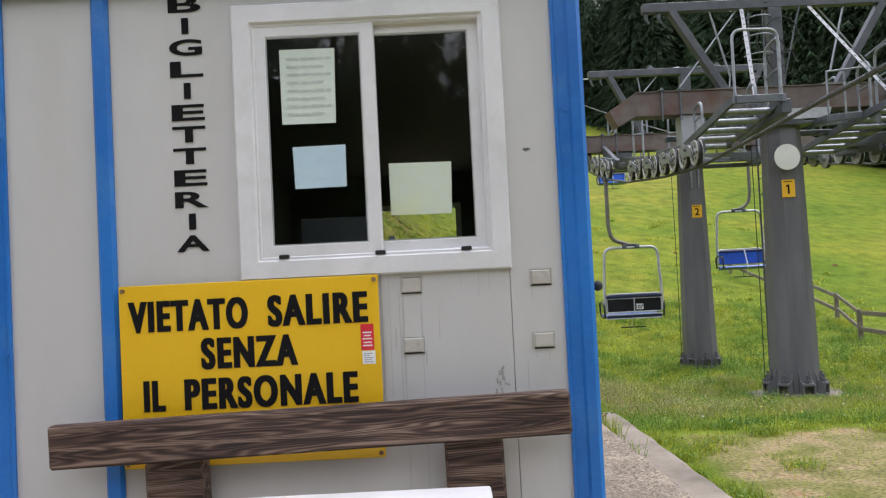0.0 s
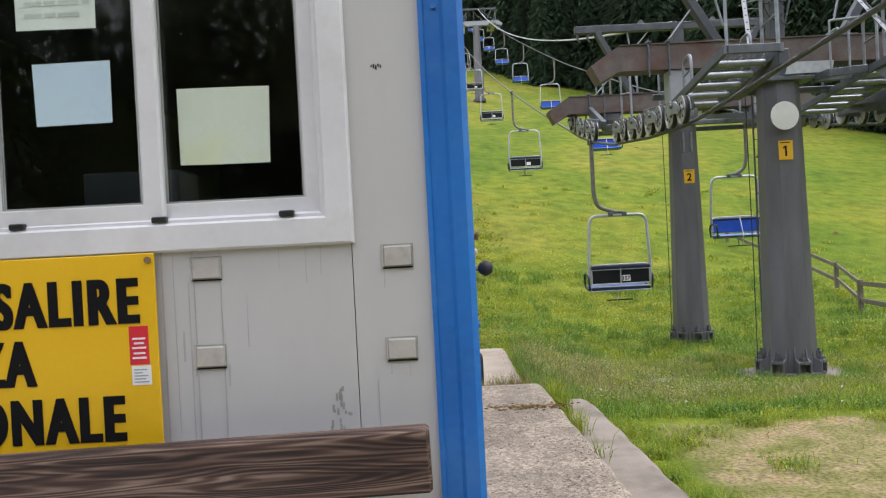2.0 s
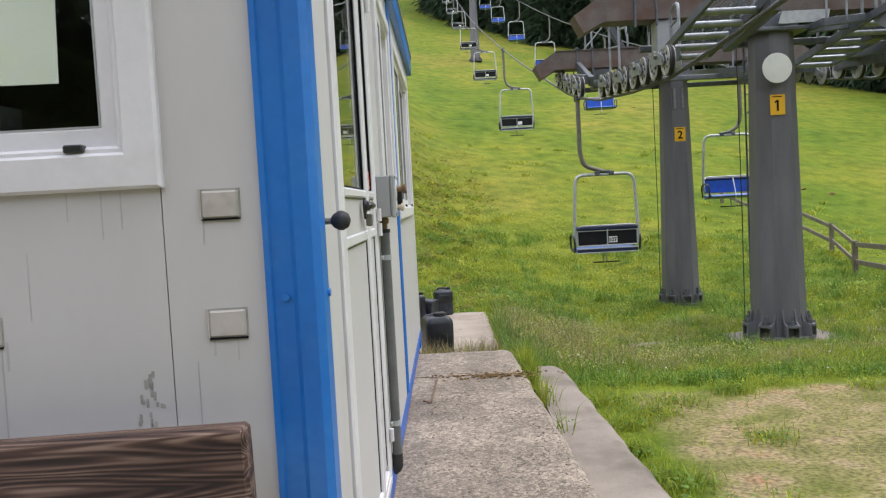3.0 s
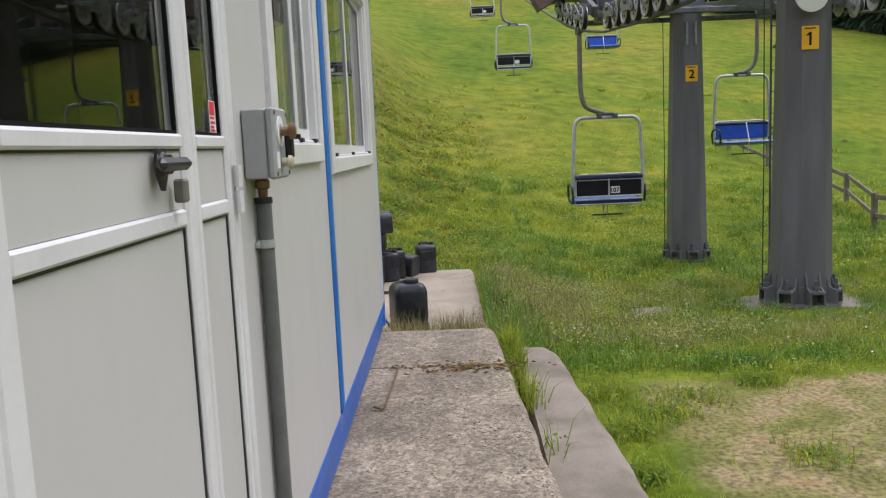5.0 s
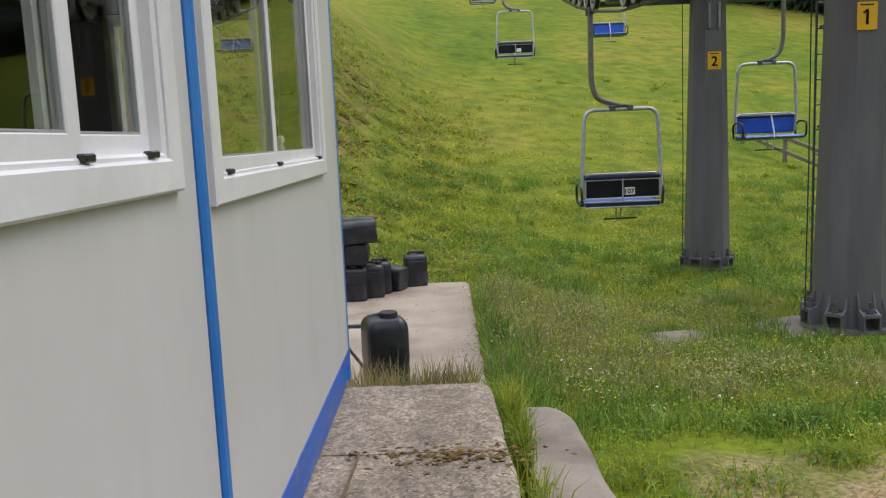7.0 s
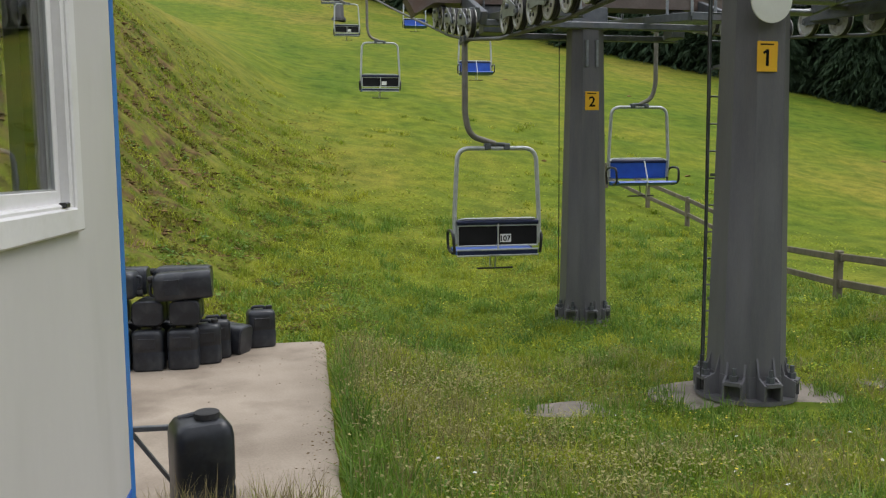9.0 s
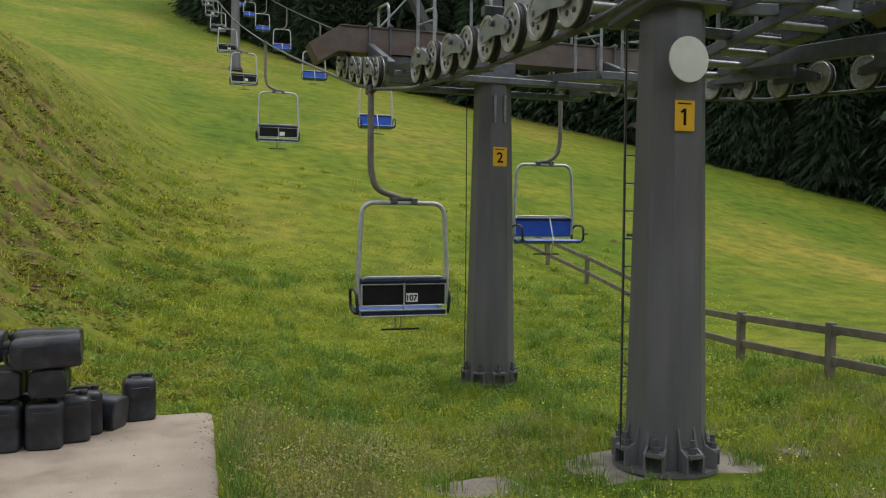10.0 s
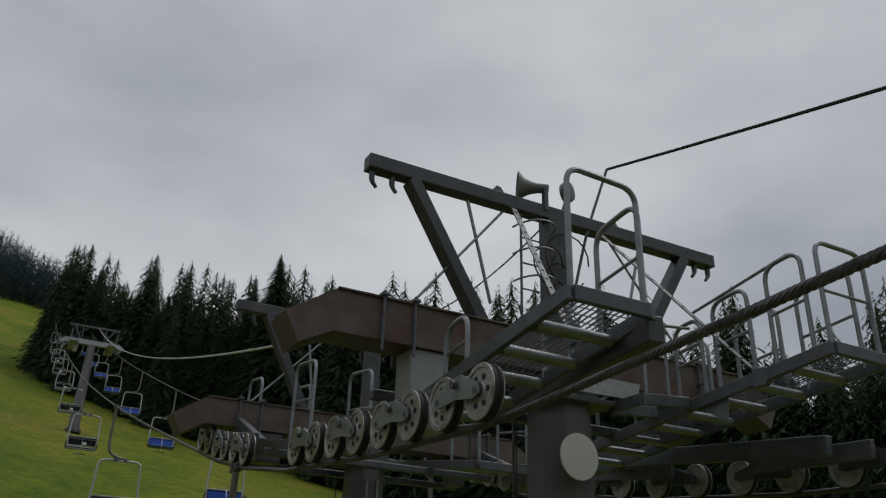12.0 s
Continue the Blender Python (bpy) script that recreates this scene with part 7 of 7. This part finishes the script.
# leafy turf between the blades, lush tufts and the haze of seed heads
leaf_field("turf", scatter(34000, 1.3, 9.5, 9.0, 14.5, 51, on_meadow, 0.12), 0.009, 0.075, TURF_LEAF, "leafy turf between the grass blades", 52, "grass")
leaf_field("turf", scatter(34000, 0, 11, 13.5, 24, 52, on_meadow, 0.2), 0.017, 0.06, TURF_LEAF, "leafy turf round the towers", 53, "grass")
leaf_field("turf", scatter(22000, -9, 14, 22, 36, 53, thinning, 0.35), 0.028, 0.02, TURF_LEAF, "leafy turf of the rising meadow", 54, "grass")
leaf_field("lush_turf", scatter(22000, 0, 11, 13, 27, 57, thinning, 0.30), 0.019, 0.07, LUSH_BLADE, "dark green patches of weeds in the meadow", 60, "weeds")
blade_field("lush_grass", scatter(10000, 0.5, 10, 13, 22, 58, thinning, 0.25), 0.09, 0.010, 1.1, LUSH_BLADE, "dark green grass tufts round the towers", 61)
blade_field("lush_grass", scatter(6500, 1.2, 9.0, 9.2, 15, 54, on_meadow, 0.08), 0.15, 0.010, 0.8, LUSH_BLADE, "dark green tufts in the meadow", 55)
corner = lambda x, y: (x > kerb_right(y) + 0.02) * np.exp(-((x - kerb_right(y)) / 0.35) ** 2)
blade_field("lush_grass", scatter(6500, 1.1, 2.9, 9.3, 12.2, 55, corner, 0.12), 0.30, 0.011, 0.7, LUSH_BLADE, "tall lush grass at the corner of the slab", 56)
blade_field("lush_grass", np.concatenate([np.stack([np.random.default_rng(200 + i).normal(x, 0.10, 110), np.random.default_rng(220 + i).normal(y, 0.09, 110)], -1) for i, (x, y) in enumerate(((4.30, 12.75), (4.40, 13.35), (5.85, 12.35), (6.1, 13.1), (4.55, 12.35), (2.95, 13.05), (3.6, 12.75), (4.65, 17.6), (5.5, 17.6), (5.1, 17.5)))]), 0.20, 0.009, 0.7, LUSH_BLADE, "grass tufts growing over the footings", 57)
haze = lambda x, y: on_meadow(x, y) * np.exp(-((x - 2.4 - 0.5 * np.sin(y * 1.9)) / 1.1) ** 2)
leaf_field("seed_heads", scatter(17000, 1.2, 6.0, 10.0, 14.8, 56, haze, 0.11), 0.011, 0.20, SEED_HEAD, "pale haze of grass seed heads", 58, "grass")
blade_field("seed_stalks", scatter(7000, 1.2, 6.0, 10.0, 14.8, 56, haze, 0.13), 0.2, 0.003, 0.5, SEED_HEAD, "thin stalks of seeding grass", 59)


def clod_field(name, xy, size, material, label, seed, level=None):
    """Rough lumps of earth, as one piece."""
    rng = np.random.default_rng(seed)
    z = height(xy[:, 0], xy[:, 1]) if level is None else np.full(len(xy), level)
    base = np.array([(1, 0, 0), (-1, 0, 0), (0, 1, 0), (0, -1, 0), (0, 0, 0.6), (0, 0, -0.6)], float)
    faces = np.array([(0, 2, 4), (2, 1, 4), (1, 3, 4), (3, 0, 4), (2, 0, 5), (1, 2, 5), (3, 1, 5), (0, 3, 5)])
    n = len(xy)
    v = base[None] * (size * rng.uniform(0.4, 1.5, (n, 1, 1))) * np.array([1.6, 0.8, 0.8]) + rng.normal(0, size * 0.25, (n, 6, 3)) + np.stack([xy[:, 0], xy[:, 1], z], -1)[:, None, :]
    me = bpy.data.meshes.new(name)
    me.from_pydata(v.reshape(-1, 3).tolist(), [], (np.arange(n)[:, None, None] * 6 + faces[None]).reshape(-1, 3).tolist())
    me.materials.append(material)
    return tagged(new(name, me), label, "soil", "", "stuff")


EARTH = surface("bare_earth", (0.09, 0.058, 0.024), (0.23, 0.15, 0.066), 0.95, scale=3, fine=20, bump=0.3, island=0.35, spec=0.1)
clod_field("earth_clods", scatter(3600, -9, 0.6, 16.0, 31, 71, lambda x, y: smooth01((0.4 - x) / 3) * (0.15 + 0.85 * (np.sin(y * 1.9 + 0.8 * np.sin(x * 0.9)) > 0.1))), 0.055, EARTH, "brown clods of earth on the bank", 72)
clod_field("meadow_clods", scatter(9, 8, 30, 30, 60, 73), 0.10, EARTH, "a few brown molehills in the meadow", 74)
clod_field("gravel", scatter(5000, -0.9, 1.15, 9.2, 15.0, 75, lambda x, y: np.exp(-((x - 1.06) / 0.13) ** 2) * (0.5 + 0.5 * np.sin(y * 2.3)) + 0.015), 0.005, EARTH, "bits of soil and litter on the slab", 76, -0.428)
clod_field("crack_litter", np.stack([np.random.default_rng(77).normal(0.98, 0.2, 220), np.random.default_rng(78).normal(7.98, 0.07, 220)], -1), 0.011, EARTH, "dirt and gravel along the crack in the walkway", 79, 0.004)
GRAVEL = surface("tan_gravel", (0.20, 0.165, 0.125), (0.40, 0.34, 0.27), 0.9, scale=6, fine=40, bump=0.2, island=0.4, spec=0.2)
clod_field("loose_gravel", scatter(9000, 0.48, 1.42, 2.6, 9.1, 81, lambda x, y: (x < slab_edge(y) - 0.03) * (0.35 + 0.65 * (np.sin(x * 5 + y * 2.1) * np.sin(y * 3.3 - x) > 0))), 0.0045, GRAVEL, "loose gravel worn out of the concrete walkway", 82, 0.002)
